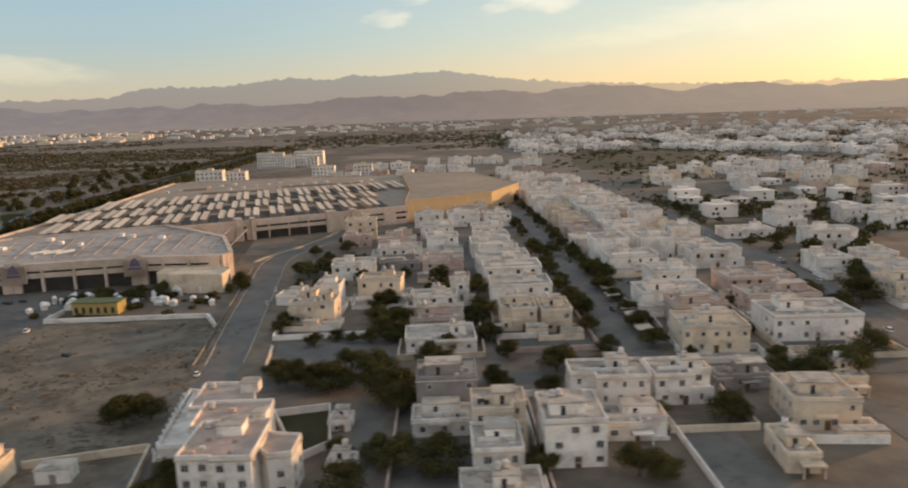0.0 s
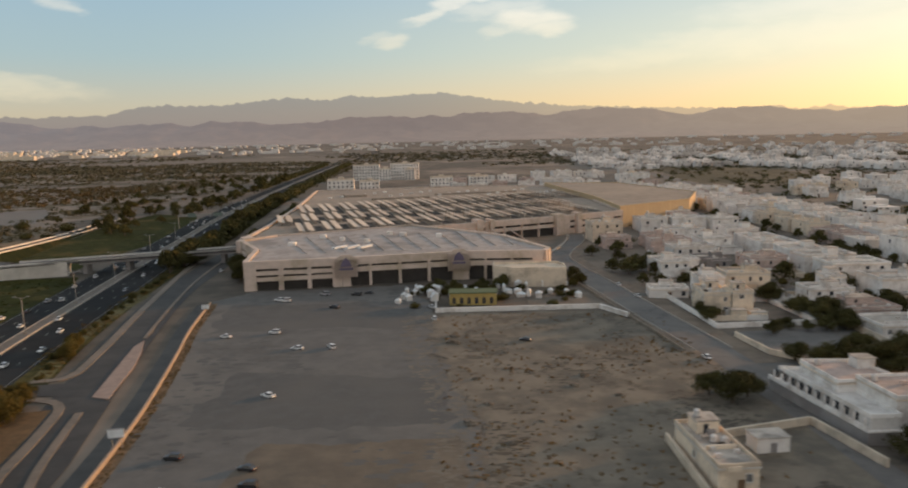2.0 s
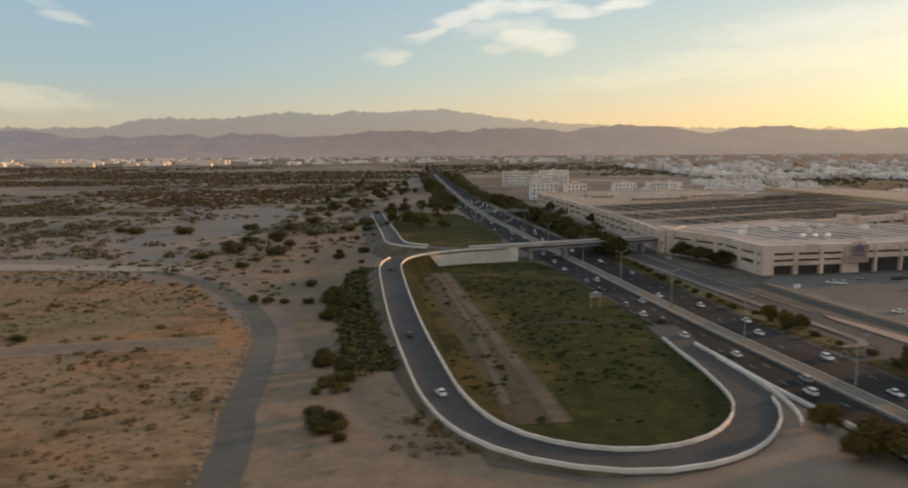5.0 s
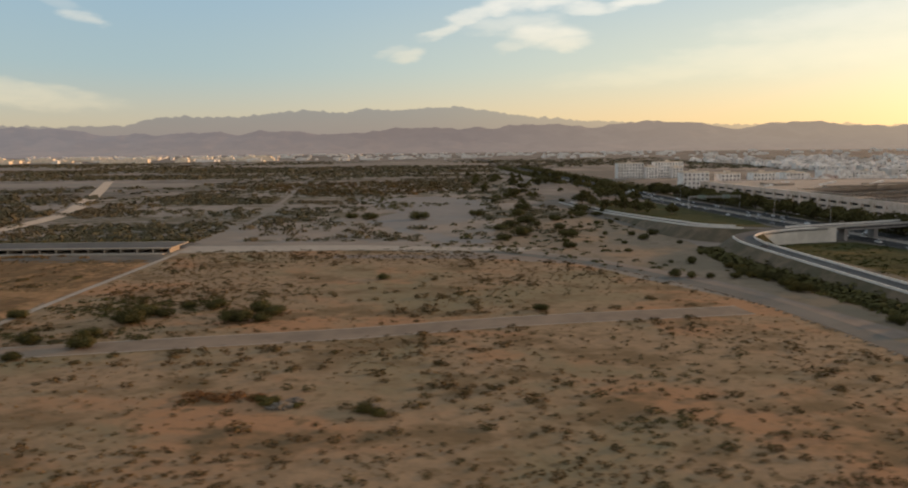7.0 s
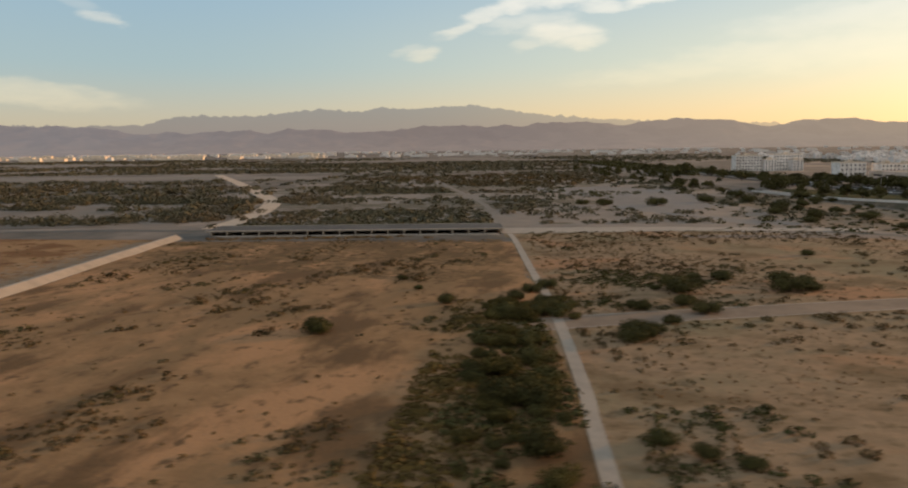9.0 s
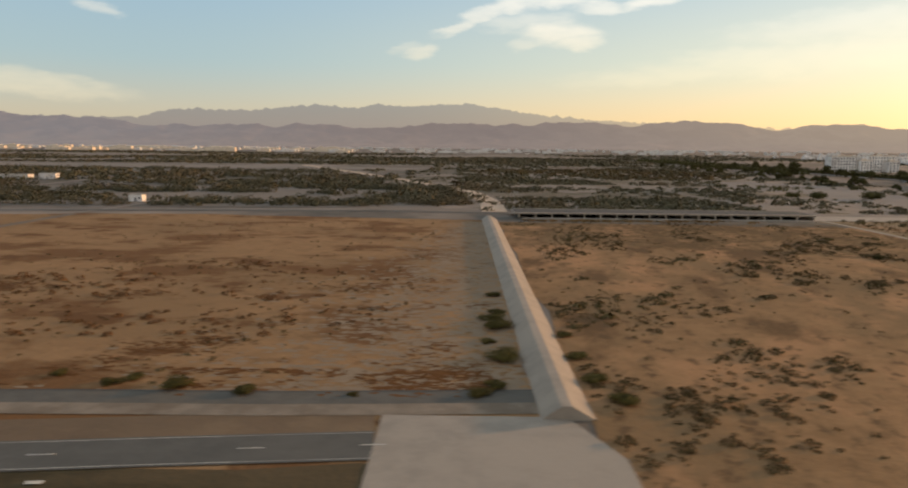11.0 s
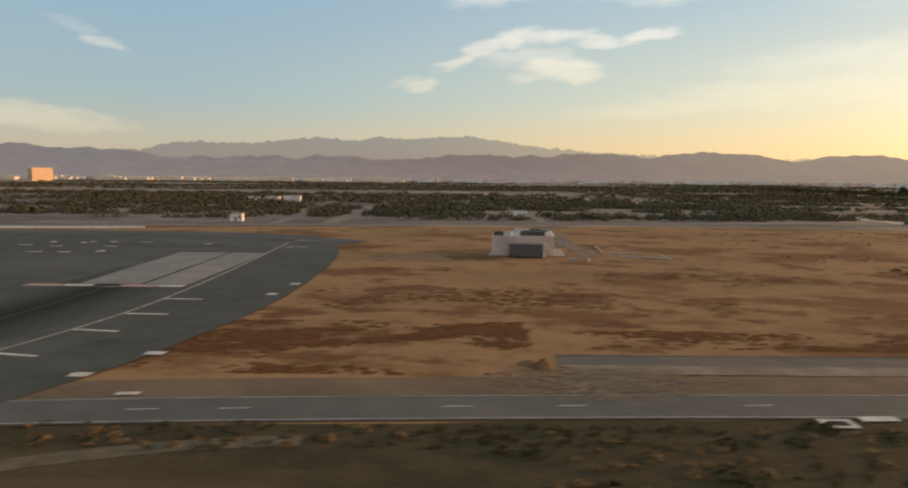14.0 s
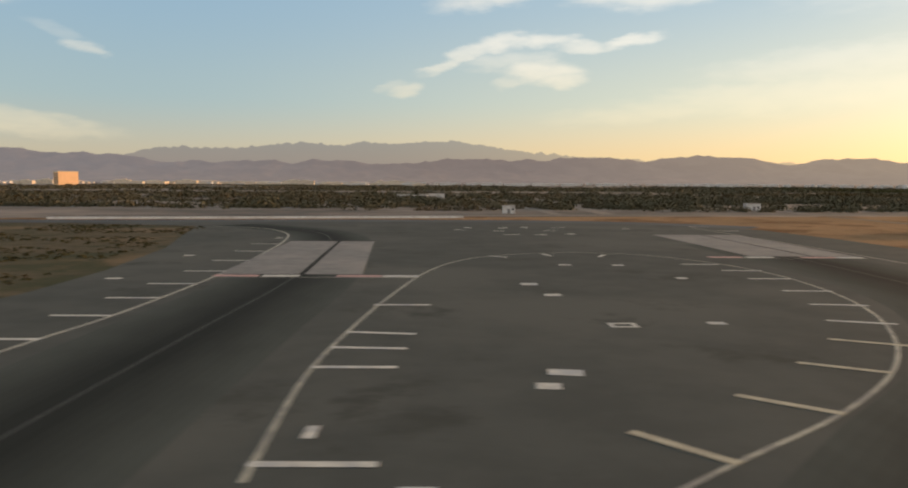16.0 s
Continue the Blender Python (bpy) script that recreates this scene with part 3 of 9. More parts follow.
GREYFLAT = [(-325, 368), (-278, 383), (-252, 319), (-259, 296), (-263, 270), (-267, 251), (-279, 240), (-287, 232), (-262, 197), (-274, 196), (-288, 221), (-300, 260), (-294, 295)]
setting("grey_flat", sheet(GREYFLAT, 0.045, 1.5, 71, 6), mat("grey_gravel_flat", (0.178, 0.160, 0.142), (0.148, 0.135, 0.121), 0.15, 0.95, 0.2, c=(0.185, 0.168, 0.150), patch=0.03), "bare grey gravel flat among the bushes", "ground")
for k, (ya, yb, m, seed) in enumerate(((208, 300, BELT, 11), (620, 760, BELT, 12), (900, 1300, BELT, 13))):
    xa, xb = (-760, -432) if k == 0 else (-1600, -215)
    setting("ground_scrub_belt_%d" % (k + 1), sheet([(xa, ya), (xb, ya), (xb + 4, yb), (xa - 200, yb)], 0.04 + 0.02 * k, 6, seed, 30), m, "dark belt of dense scrub", "ground")


# ---- roads ----
def strip(name, line, a, b, z, material, label, category="road"):
    return setting(name, Form().ribbon(*sides(line, a, b, z)), material, label, category)


HW = curve_line([(-22, -860), (-72, -490), (-112, -190), (-129, -60), (-137, 10), (-144.3, 69.4), (-147, 89), (-151.6, 121), (-156.2, 160), (-160.8, 200), (-166.3, 250), (-177, 365), (-189, 613), (-206, 1100), (-216, 1700)], 8)
strip("highway_westbound", HW, -8.4, -1.2, 0.08, ROAD, "dark multi-lane highway carriageway with traffic")
strip("highway_eastbound", HW, 1.2, 9.6, 0.08, ROAD, "dark multi-lane highway carriageway with traffic")
SERVICE = curve_line([(-112, -60), (-117, 20), (-121, 67), (-123, 80), (-128, 104), (-132, 125), (-136.5, 152), (-138.6, 172), (-139.2, 190), (-140, 215), (-142, 262), (-143.6, 290), (-148, 365)], 6)
SERVICEROAD = mat("service_asphalt", (0.058, 0.055, 0.052), (0.047, 0.045, 0.043), 0.4, 0.85, 0.15, c=(0.075, 0.07, 0.064), patch=0.06)
strip("service_road", SERVICE, -3.9, 4.2, 0.075, SERVICEROAD, "grey service road beside the highway")
STREET_A = curve_line([(-34.4, 40), (-34.3, 70), (-34.6, 82), (-35.2, 93), (-34.8, 103), (-36.6, 119), (-38.6, 134), (-42.4, 165), (-45.6, 190), (-44.6, 203), (-40, 216), (-35, 229), (-32.5, 242)], 4)
STREET_WIDE = [float(np.interp(q[1], (60, 90, 102, 125, 190, 240), (1.7, 1.8, 2.7, 3.0, 3.2, 2.2))) for q in STREET_A]


def tapered(line, widths, a, b, z):
    """Both edges of a strip whose half width changes on the way: a and b are added to the left and the right edge."""
    left = [sides(line, -w + a, 0, z)[0][i] for i, w in enumerate(widths)]
    right = [sides(line, 0, w + b, z)[1][i] for i, w in enumerate(widths)]
    return left, right


STREETDIRT = mat("street_dirt", (0.190, 0.148, 0.112), (0.135, 0.108, 0.083), 0.3, 0.95, 0.3, c=(0.225, 0.175, 0.13), patch=0.1)
STREETGREY = mat("worn_street_asphalt", (0.150, 0.140, 0.130), (0.122, 0.114, 0.106), 0.35, 0.9, 0.15, c=(0.178, 0.163, 0.147), patch=0.08, d=(0.10, 0.095, 0.09), dpatch=0.2)
setting("street_shoulder", Form().ribbon(*tapered(STREET_A[14:46], STREET_WIDE[14:46], -1.2, 3.4, 0.062)), STREETDIRT, "pale dirt shoulders of the street", "ground")
setting("street_1", Form().ribbon(*tapered(STREET_A, STREET_WIDE, 0.0, 0.0, 0.07)), STREETGREY, "worn grey street past the car park", "road")
for name, off in (("street_kerb_1", -0.15), ("street_kerb_2", 0.15)):
    e = tapered(STREET_A[16:], STREET_WIDE[16:], off, off, 0.0)[0 if off < 0 else 1]
    setting(name, Form().ribbon([(x - 0.09, y, 0.2) for x, y, _ in e], [(x + 0.09, y, 0.2) for x, y, _ in e], 0.2), KERB, "weathered concrete kerb of the street", "kerb")
STREET_B = curve_line([(31, -60), (30, 60), (28.5, 126), (28, 200), (26, 290), (22, 430), (15, 700)], 8)
strip("street_2", STREET_B, -3.4, 3.4, 0.07, STREETGREY, "tree-lined street between villas")
STREET_C = curve_line([(70, -40), (74, 100), (77.5, 170), (77.5, 235), (75, 300), (82, 440), (88, 600)], 8)
strip("street_3", STREET_C, -3.6, 3.6, 0.07, STREETGREY, "grey street beside gardens")
for i, (x0, y0, x1, y1, w) in enumerate(((-10, 30, -12.5, 235, 1.8), (6.8, 40, 6.2, 235, 1.8), (52, 30, 53, 260, 1.6), (-34, 101, 90, 98, 2.2), (-40, 150, 100, 152, 1.6))):
    ln = curve_line([(x0, y0), ((x0 + x1) / 2 + 0.5, (y0 + y1) / 2), (x1, y1)], 10)
    strip("lane_%d" % (i + 1), ln, -w, w, 0.055 + 0.003 * i, PARK, "narrow dusty lane between plots")

CURVED = curve_line([(-211, 20), (-214, 67), (-216.5, 80), (-218.5, 97.6), (-223, 120), (-232, 141), (-244, 160), (-264, 178), (-293, 187), (-336, 190.5), (-400, 191.5), (-480, 196), (-700, 170)], 6)
strip("perimeter_road_1", CURVED, -1.9, 1.9, 0.08, mat("perimeter_asphalt", (0.10, 0.092, 0.077), (0.082, 0.076, 0.064), 0.4, 0.85, 0.15, c=(0.12, 0.107, 0.088), patch=0.06), "grey curved road across the sandy waste")
TRACK = curve_line([(-345, 88), (-335, 91), (-310, 96), (-286, 100.4), (-262, 106.6), (-228, 112)], 6)
strip("track_1", TRACK, -2.9, 2.9, 0.06, mat("worn_track", (0.195, 0.145, 0.102), (0.15, 0.112, 0.08), 0.3, 0.95, 0.3, c=(0.225, 0.165, 0.115), patch=0.08), "brown compacted gravel track")
strip("track_edge_1", TRACK, -2.95, -2.65, 0.075, CONC, "pale stony edge of the track", "track")
strip("track_edge_2", TRACK, 2.65, 2.95, 0.075, CONC, "pale stony edge of the track", "track")
FOOTPATH = curve_line([(-344, -40), (-340.6, 48), (-339.6, 62.7), (-338.8, 84), (-338.4, 104), (-338.7, 127), (-339, 171), (-340, 187)], 5)
strip("footpath", FOOTPATH, -0.65, 0.65, 0.09, CONC, "narrow pale concrete path")
for i, pts in enumerate((((-418, 198), (-418.5, 237), (-427, 292), (-447, 348), (-490, 455), (-560, 620)), ((-339, 198), (-342, 250), (-346, 293), (-362, 412), (-380, 520)))):
    ln = curve_line([np.array(q, float) for q in pts], 8)
    strip("dirt_road_%d" % (i + 1), ln, (-3.4, -1.1)[i], (3.4, 1.1)[i], 0.075, (mat("track_dust", (0.50, 0.385, 0.28), None, 0.3, 0.95, 0.2), PALE)[i], "pale dirt road winding through scrub")
AIRROAD = curve_line([(-431.5, 44.6), (-445, 43.2), (-455, 42.1), (-470, 41.4), (-486, 41.0), (-510, 40.5), (-535, 39.6), (-557, 38.2), (-567, 37.1)], 5)
strip("perimeter_road_2", AIRROAD, -2.1, 2.1, 0.085, mat("perimeter_asphalt", (0.10, 0.092, 0.077), (0.082, 0.076, 0.064), 0.4, 0.85, 0.15, c=(0.12, 0.107, 0.088), patch=0.06), "grey perimeter road with white lane lines")
PATH2 = curve_line([(-418, 52.5), (-440, 51.3), (-456, 51.1), (-486, 49.3), (-512, 48.5), (-534.5, 48.3)], 6)
strip("gravel_path", PATH2, -0.9, 2.4, 0.06, mat("grey_gravel", (0.112, 0.101, 0.083), (0.088, 0.080, 0.066), 0.5, 0.95, 0.3, c=(0.12, 0.103, 0.08), patch=0.1), "grey gravel track beside the perimeter road")
strip("gravel_kerb", PATH2, 2.25, 2.5, 0.075, GREYROAD, "grey far edge of the gravel track", "track")
strip("gravel_edge", PATH2, -2.3, -0.2, 0.07, mat("pale_gravel_edge", (0.235, 0.186, 0.135), (0.175, 0.138, 0.10), 0.5, 0.95, 0.3, c=(0.15, 0.112, 0.076), patch=0.2), "pale gravel shoulder of the track", "track")
strip("verge_track", curve_line([(-548, 34.2), (-553, 33.4), (-559, 31.2), (-562.4, 28.8), (-564.4, 25.4), (-565, 18)], 2), -0.7, 0.7, 0.06, mat("dry_stalks", (0.135, 0.105, 0.060), (0.080, 0.064, 0.036), 0.9, 0.95, 0.3), "dry straw-coloured track edge on the verge", "track")
strip("road_shoulder", AIRROAD, 2.1, 5.7, 0.052, mat("shoulder_dirt", (0.150, 0.098, 0.056), (0.105, 0.070, 0.040), 0.4, 0.95, 0.3, c=(0.18, 0.12, 0.068), patch=0.1), "brown dirt shoulder between road and gravel track", "ground")
setting("concrete_apron", sheet([(-431.5, 38), (-431.5, 49.4), (-419.5, 49.4), (-417, 43), (-417, 36)], 0.09), CONC, "pale concrete apron at the end of the perimeter road", "pavement")
DRIVE = curve_line([(-521.8, 112.5), (-521.9, 130), (-521.7, 155), (-521.6, 181)], 4)
strip("service_drive", DRIVE, -1.3, 1.3, 0.07, mat("dusty_drive", (0.155, 0.118, 0.084), (0.115, 0.090, 0.066), 0.3, 0.95, 0.2, c=(0.19, 0.135, 0.085), patch=0.1), "grey asphalt drive running back from the plant house")
setting("pale_flat", sheet([(-1250, 560), (-900, 545), (-640, 530), (-470, 520), (-450, 560), (-600, 600), (-900, 625), (-1250, 640)], 0.05, 3.0, 63, 12), PALE, "pale bare flat beyond the thicket", "ground")
for i, (pts, w) in enumerate((((( -588.3, 186), (-590, 215), (-596.2, 271), (-603, 350), (-613, 480)), 1.6), (((-574.9, 186), (-575.2, 215), (-575.6, 249), (-576.7, 385)), 2.2), (((-521.6, 184), (-519, 215), (-522, 250), (-530, 320)), 1.2))):
    strip("belt_track_%d" % (i + 1), curve_line(pts, 6), -w, w, 0.075, PALE, "pale dirt track cut through the scrub belt", "track")
FARROAD = curve_line([(-330, 205), (-420, 205), (-500, 196), (-560, 186), (-640, 172), (-720, 158)], 10)
strip("fence_road", FARROAD, -2.5, 2.5, 0.07, PALE, "pale track along the airfield edge")


# ---- airfield ----
APRON = [(-569.3, 18), (-569.2, 24.5), (-568.5, 28.1), (-567.2, 31.3), (-566, 34), (-565, 38), (-563.6, 42), (-562.2, 46), (-561.2, 50.5), (-560.4, 55.5), (-559.4, 61), (-558.9, 66), (-558.4, 72), (-558.2, 80), (-558.4, 95), (-559.2, 108), (-561.8, 126), (-568, 140), (-580, 151), (-600, 156.5),
         (-640, 156), (-690, 150), (-760, 150), (-760, 137), (-690, 139), (-661, 131), (-655.5, 109), (-650, 88), (-646.8, 66), (-646.2, 52), (-649, 30), (-655, -60), (-580, -60)]
setting("taxiway", Form().poly([(x, y, 0.10) for x, y in APRON]), TARMAC, "broad grey airfield tarmac with painted loops", "taxiway")
# inner edge of the turning loop, and the outer line beyond it
LOOP = curve_line([(-621.5, 19), (-621.9, 30), (-621.3, 40), (-620, 52), (-618, 65), (-614.8, 75), (-609.5, 81.2), (-602, 84), (-595, 82), (-589.8, 75), (-587.2, 66), (-587.2, 56), (-589, 46.5), (-592.3, 38.3), (-596.5, 31.3), (-602, 25.2), (-608, 20.2), (-614, 15)], 1.6)
OUTER = curve_line([(-572, 133), (-571, 115), (-570, 96), (-569.5, 80), (-569.6, 67), (-570.8, 56), (-573.3, 45), (-576.8, 36.5), (-580.2, 30.5), (-583.8, 25), (-588, 19.5), (-594, 13)], 1.6)
WEST = curve_line([(-637.5, 20), (-637, 34), (-636, 43.5), (-635.7, 57), (-635.9, 69), (-637, 86), (-638.2, 99), (-641, 113), (-647.5, 125), (-658, 131.5)], 1.6)
MID = [0.5 * (np.array(a) + np.array(b)) for a, b in (((-571, 96), (-587.2, 96)), ((-569.5, 80), (-587.2, 78)), ((-569.6, 67), (-587.2, 66)), ((-570.8, 56), (-587.2, 56)), ((-573.3, 45), (-589, 46.5)), ((-576.8, 36.5), (-592.3, 38.3)), ((-580.2, 30.5), (-596.5, 31.3)), ((-583.8, 25), (-602, 25.2)), ((-588, 19.5), (-608, 20.2)), ((-594, 13), (-614, 13)))]
MID = curve_line(MID, 2)
MIDW = curve_line([(-630.5, -10), (-630, 20), (-629.5, 40), (-629, 55), (-629.3, 68), (-630.5, 86), (-632, 100), (-638, 118), (-655, 136)], 2)
# tyre rubber lies thinner towards the edges of each lane
for n, (line, w) in enumerate(((MID, 6.2), (MIDW, 5.4))):
    for k in range(10):
        v = 0.077 - 0.0054 * k
        strip("rubber_band_%d" % (10 * n + k + 1), line, -w * (1 - 0.09 * k), w * (1 - 0.09 * k), 0.1025 + 0.0012 * k, mat("rubber_%d" % k, (v, v * 1.05, v * 0.89), (v * 0.85, v * 0.89, v * 0.755), 0.3, 0.92, 0.12, stretch=(1, 0.35, 1), spec=0.05), "tarmac darkened by tyre rubber along the taxi lane", "taxiway")
BACK = curve_line([(-560, 133), (-580, 147), (-605, 151.5), (-640, 151), (-690, 145.5), (-760, 144)], 4)
strip("rubber_band_21", BACK, -4.0, 4.0, 0.107, RUBBER, "tarmac darkened by tyre rubber along the far taxi lane", "taxiway")


def line_paint(name, line, w, z, material, label):
    return setting(name, Form().ribbon(*sides(line, -w / 2, w / 2, z)), material, label, "road marking")


line_paint("taxi_line_1", LOOP, 0.22, 0.116, YELLOW, "faded pale yellow edge line of the loop")
line_paint("taxi_line_2", OUTER, 0.24, 0.116, YELLOW, "faded pale yellow outer edge line")
line_paint("taxi_line_3", WEST, 0.30, 0.116, YELLOW, "faded pale yellow edge line")
line_paint("taxi_line_4", MID, 0.14, 0.117, mat("worn_centre_line", (0.055, 0.052, 0.042), None, 1.0, 0.8, 0.0), "worn taxi centre line")
line_paint("taxi_line_5", MIDW, 0.14, 0.117, mat("worn_centre_line", (0.1, 0.09, 0.07)), "worn taxi centre line")


def bar_mesh(length, width, material):
    return Form().box(0, -width / 2, 0, length, width / 2, 0.006).mesh("edge_bar", material)


BAR = bar_mesh(3.7, 0.42, WHITE)
YELLOWBAR = bar_mesh(3.7, 0.42, mat("yellowed_paint", (0.47, 0.40, 0.27), (0.36, 0.305, 0.21), 1.2, 0.7, 0.0))
OUT_TICKS = ((-571.6, 135.2, 0), (-570.4, 124, 0), (-569.4, 71.3, -2), (-569.6, 63.6, -2), (-570.5, 57, -9), (-572.1, 49.4, -12), (-574.1, 42.8, -20), (-576.8, 36.4, -23), (-580, 30.3, -28), (-583.9, 24.7, -33), (-588.2, 19.2, -36))
IN_TICKS = ((-589.2, 72.2, 178), (-587.0, 67.1, 179), (-586.9, 61.4, 179), (-587.1, 54.4, 179), (-588.1, 47.9, 172), (-590.1, 41.5, 163), (-592.9, 35.8, 154), (-597, 30.6, 151), (-602.1, 25.0, 142), (-607.6, 20.4, 132))
WEST_TICKS = ((-621.4, 38.8, -8), (-621.7, 35.1, -3), (-621.9, 31.3, 0), (-621.7, 20.3, 0), (-620.9, 47.5, 0))
FAR_TICKS = ((-636.6, 36.7, 180), (-636, 43.3, 180), (-635.8, 50, 180), (-635.8, 57, 180), (-635.9, 65.2, 180), (-636.2, 74, 180), (-636.9, 84, 180), (-637.6, 94, 180), (-637.3, 28, 180))
for group in (OUT_TICKS, IN_TICKS, WEST_TICKS, FAR_TICKS):
    for x, y, a in group:
        tagged(new("edge_bar", YELLOWBAR if group is IN_TICKS and y < 37 else BAR), "white painted shoulder bar on the tarmac", "road marking", "shoulder bars", "structure").matrix_basis = pose(x, y, 0.118, 0, 0, a)

# concrete threshold slabs with their red and white hold bars
SLABS = (("east", -570.6, -587.6, 80.6, 114, (-571, -584.3)), ("west", -618.6, -636, 63.2, 98.5, (-626, -637.2)))
for name, xr, xl, y0, y1, (tr, tl) in SLABS:
    w0 = (xr - xl)
    a0, b0 = xl + w0 * 0.30, xr
    if name == "west":
        a0, b0 = xl, xr - w0 * 0.28
    for k in range(2):
        u0, u1 = (0.0, 0.56) if k == 0 else (0.60, 1.0)
        p = [(a0 + (b0 - a0) * u0, y0), (a0 + (b0 - a0) * u1, y0), (tl + (tr - tl) * u1, y1), (tl + (tr - tl) * u0, y1)]
        setting("concrete_slab_%s_%d" % (name, k + 1), Form().prism(p, 0.09, 0.121), mat("worn_slab", (0.205, 0.188, 0.165), (0.16, 0.147, 0.13), 0.6, 0.85, 0.15, c=(0.235, 0.21, 0.18), patch=0.1), "pale concrete slab set into the taxi lane", "pavement")
    for k, (u0, u1, m, lab) in enumerate(((0.0, 0.22, REDPAINT, "faded red hold bar"), (0.24, 0.42, WHITE, "white hold bar"), (0.60, 0.82, REDPAINT, "faded red hold bar"), (0.83, 1.0, WHITE, "white hold bar"))):
        x0, x1 = xl + w0 * u0, xl + w0 * u1
        setting("hold_bar_%s_%d" % (name, k + 1), Form().box(x0, y0 - 1.6, 0.11, x1, y0 - 0.5, 0.124), m, lab + " painted across the taxi lane", "road marking")
    line_paint("hold_line_%s" % name, [np.array((xl, y0 - 2.0)), np.array((xr, y0 - 2.0))], 0.22, 0.119, YELLOW, "thin painted hold line")

setting("far_white_wall", Form().prism([(-700, 153.6), (-642.3, 161.9), (-612.6, 165.8), (-612.6, 166.1), (-642.3, 162.2), (-700, 153.9)], 0, 0.45), STUCCO, "low white wall beyond the taxiway", "wall")
# white blocks painted inside the loop and along the shoulder
BLOCKS = ((-611.0, 30.5, 1.5, 1.0, -8), (-612.0, 28.4, 1.0, 0.9, -5), (-609.6, 57.6, 1.3, 1.2, 0), (-608.5, 52, 1.2, 1.0, 0), (-600.5, 41.6, 1.0, 0.8, 0), (-596.2, 61.6, 0.9, 0.9, 0), (-604.6, 71.3, 1.1, 0.9, 0), (-599.4, 71.2, 1.1, 0.9, 0),
          (-605.1, 81.2, 0.5, 2.4, 20), (-599.1, 80.4, 0.5, 2.4, -25), (-610.6, 79, 0.5, 2.4, 50), (-559.2, 81.8, 1.0, 1.0, 0), (-559.9, 74.7, 1.0, 1.0, 0))
MORE = ((-561.2, 49.8, 1.3, 0.9, 0), (-563.4, 44.4, 1.2, 0.9, 0), (-566.6, 33.1, 0.9, 0.7, 0), (-570.4, 26.1, 1.5, 0.8, -8), (-620.4, 23, 0.42, 1.2, 0), (-616.8, 18.4, 1.0, 0.7, 0), (-619, 18.2, 0.9, 0.7, 0), (-585, 128, 1.2, 0.8, 0), (-640, 104, 1.2, 0.8, 0), (-643.5, 60, 1.2, 0.8, 0), (-644, 79, 1.1, 0.8, 0))
RINGMARKS = ((-614.1, 123.6, 2.0, 0.7, 5), (-612.6, 129.3, 1.1, 1.6, 30), (-607.7, 121.3, 1.9, 0.7, 0), (-601.7, 112.7, 1.9, 0.8, 0), (-606.8, 128.3, 1.2, 0.9, -30), (-606.0, 129.9, 1.0, 0.9, 0), (-602.5, 130.4, 1.2, 1.2, -30), (-599.1, 122.1, 1.9, 0.7, 0), (-596.9, 114.4, 1.3, 1.5, 15), (-596.6, 130.1, 2.6, 0.5, 0), (-606.3, 112.6, 2.6, 0.5, 0))
for x, y, w, d, a in BLOCKS + MORE + RINGMARKS:
    ob = new("painted_block", Form().box(-w / 2, -d / 2, 0, w / 2, d / 2, 0.008).mesh("painted_block", WHITE))
    tagged(ob, "small white painted block on the tarmac", "road marking", "painted blocks", "structure").matrix_basis = pose(x, y, 0.118, 0, 0, a)
hollow = Form()
for x0, y0, x1, y1 in ((-0.8, -0.65, 0.8, -0.35), (-0.8, 0.35, 0.8, 0.65), (-0.8, -0.35, -0.5, 0.35), (0.5, -0.35, 0.8, 0.35)):
    hollow.box(x0, y0, 0, x1, y1, 0.008)
for x, y in ((-606.1, 40.9), (-456.4, 37.9), (-522.4, 37.2)):
    tagged(new("hollow_block", hollow.mesh("hollow_block", WHITE)), "hollow white rectangle painted on the ground", "road marking", "hollow blocks", "structure").matrix_basis = pose(x, y, 0.13 if x > -500 else 0.118)

for x, y, w, d in ((-520.0, 38.0, 1.9, 0.7), (-466.7, 44.2, 0.8, 0.5), (-558.9, 40.8, 1.2, 0.5), (-500.5, 43.9, 0.8, 0.5), (-456, 43.9, 0.6, 0.4), (-448.3, 39.2, 0.9, 0.35)):
    tagged(new("painted_block", Form().box(-w / 2, -d / 2, 0, w / 2, d / 2, 0.02).mesh("painted_block", WHITE)), "small white painted slab beside the perimeter road", "road marking", "painted blocks", "structure").matrix_basis = pose(x, y, 0.1, 0, 0, 4)

# perimeter road paint
for name, off in (("perimeter_line_2", -1.85), ("perimeter_line_3", 1.85)):
    l, _ = sides(AIRROAD, off, off, 0.0)
    line_paint(name, [np.array(q[:2]) for q in l], 0.10, 0.096, mat("scuffed_line", (0.42, 0.39, 0.33), (0.26, 0.245, 0.21), 0.9, 0.8, 0.0, c=(0.20, 0.19, 0.165), patch=0.12), "white edge line of the perimeter road")
DASH = Form().box(-0.75, -0.05, 0, 0.75, 0.05, 0.006).mesh("lane_dash", WHITE)
run = 0.0
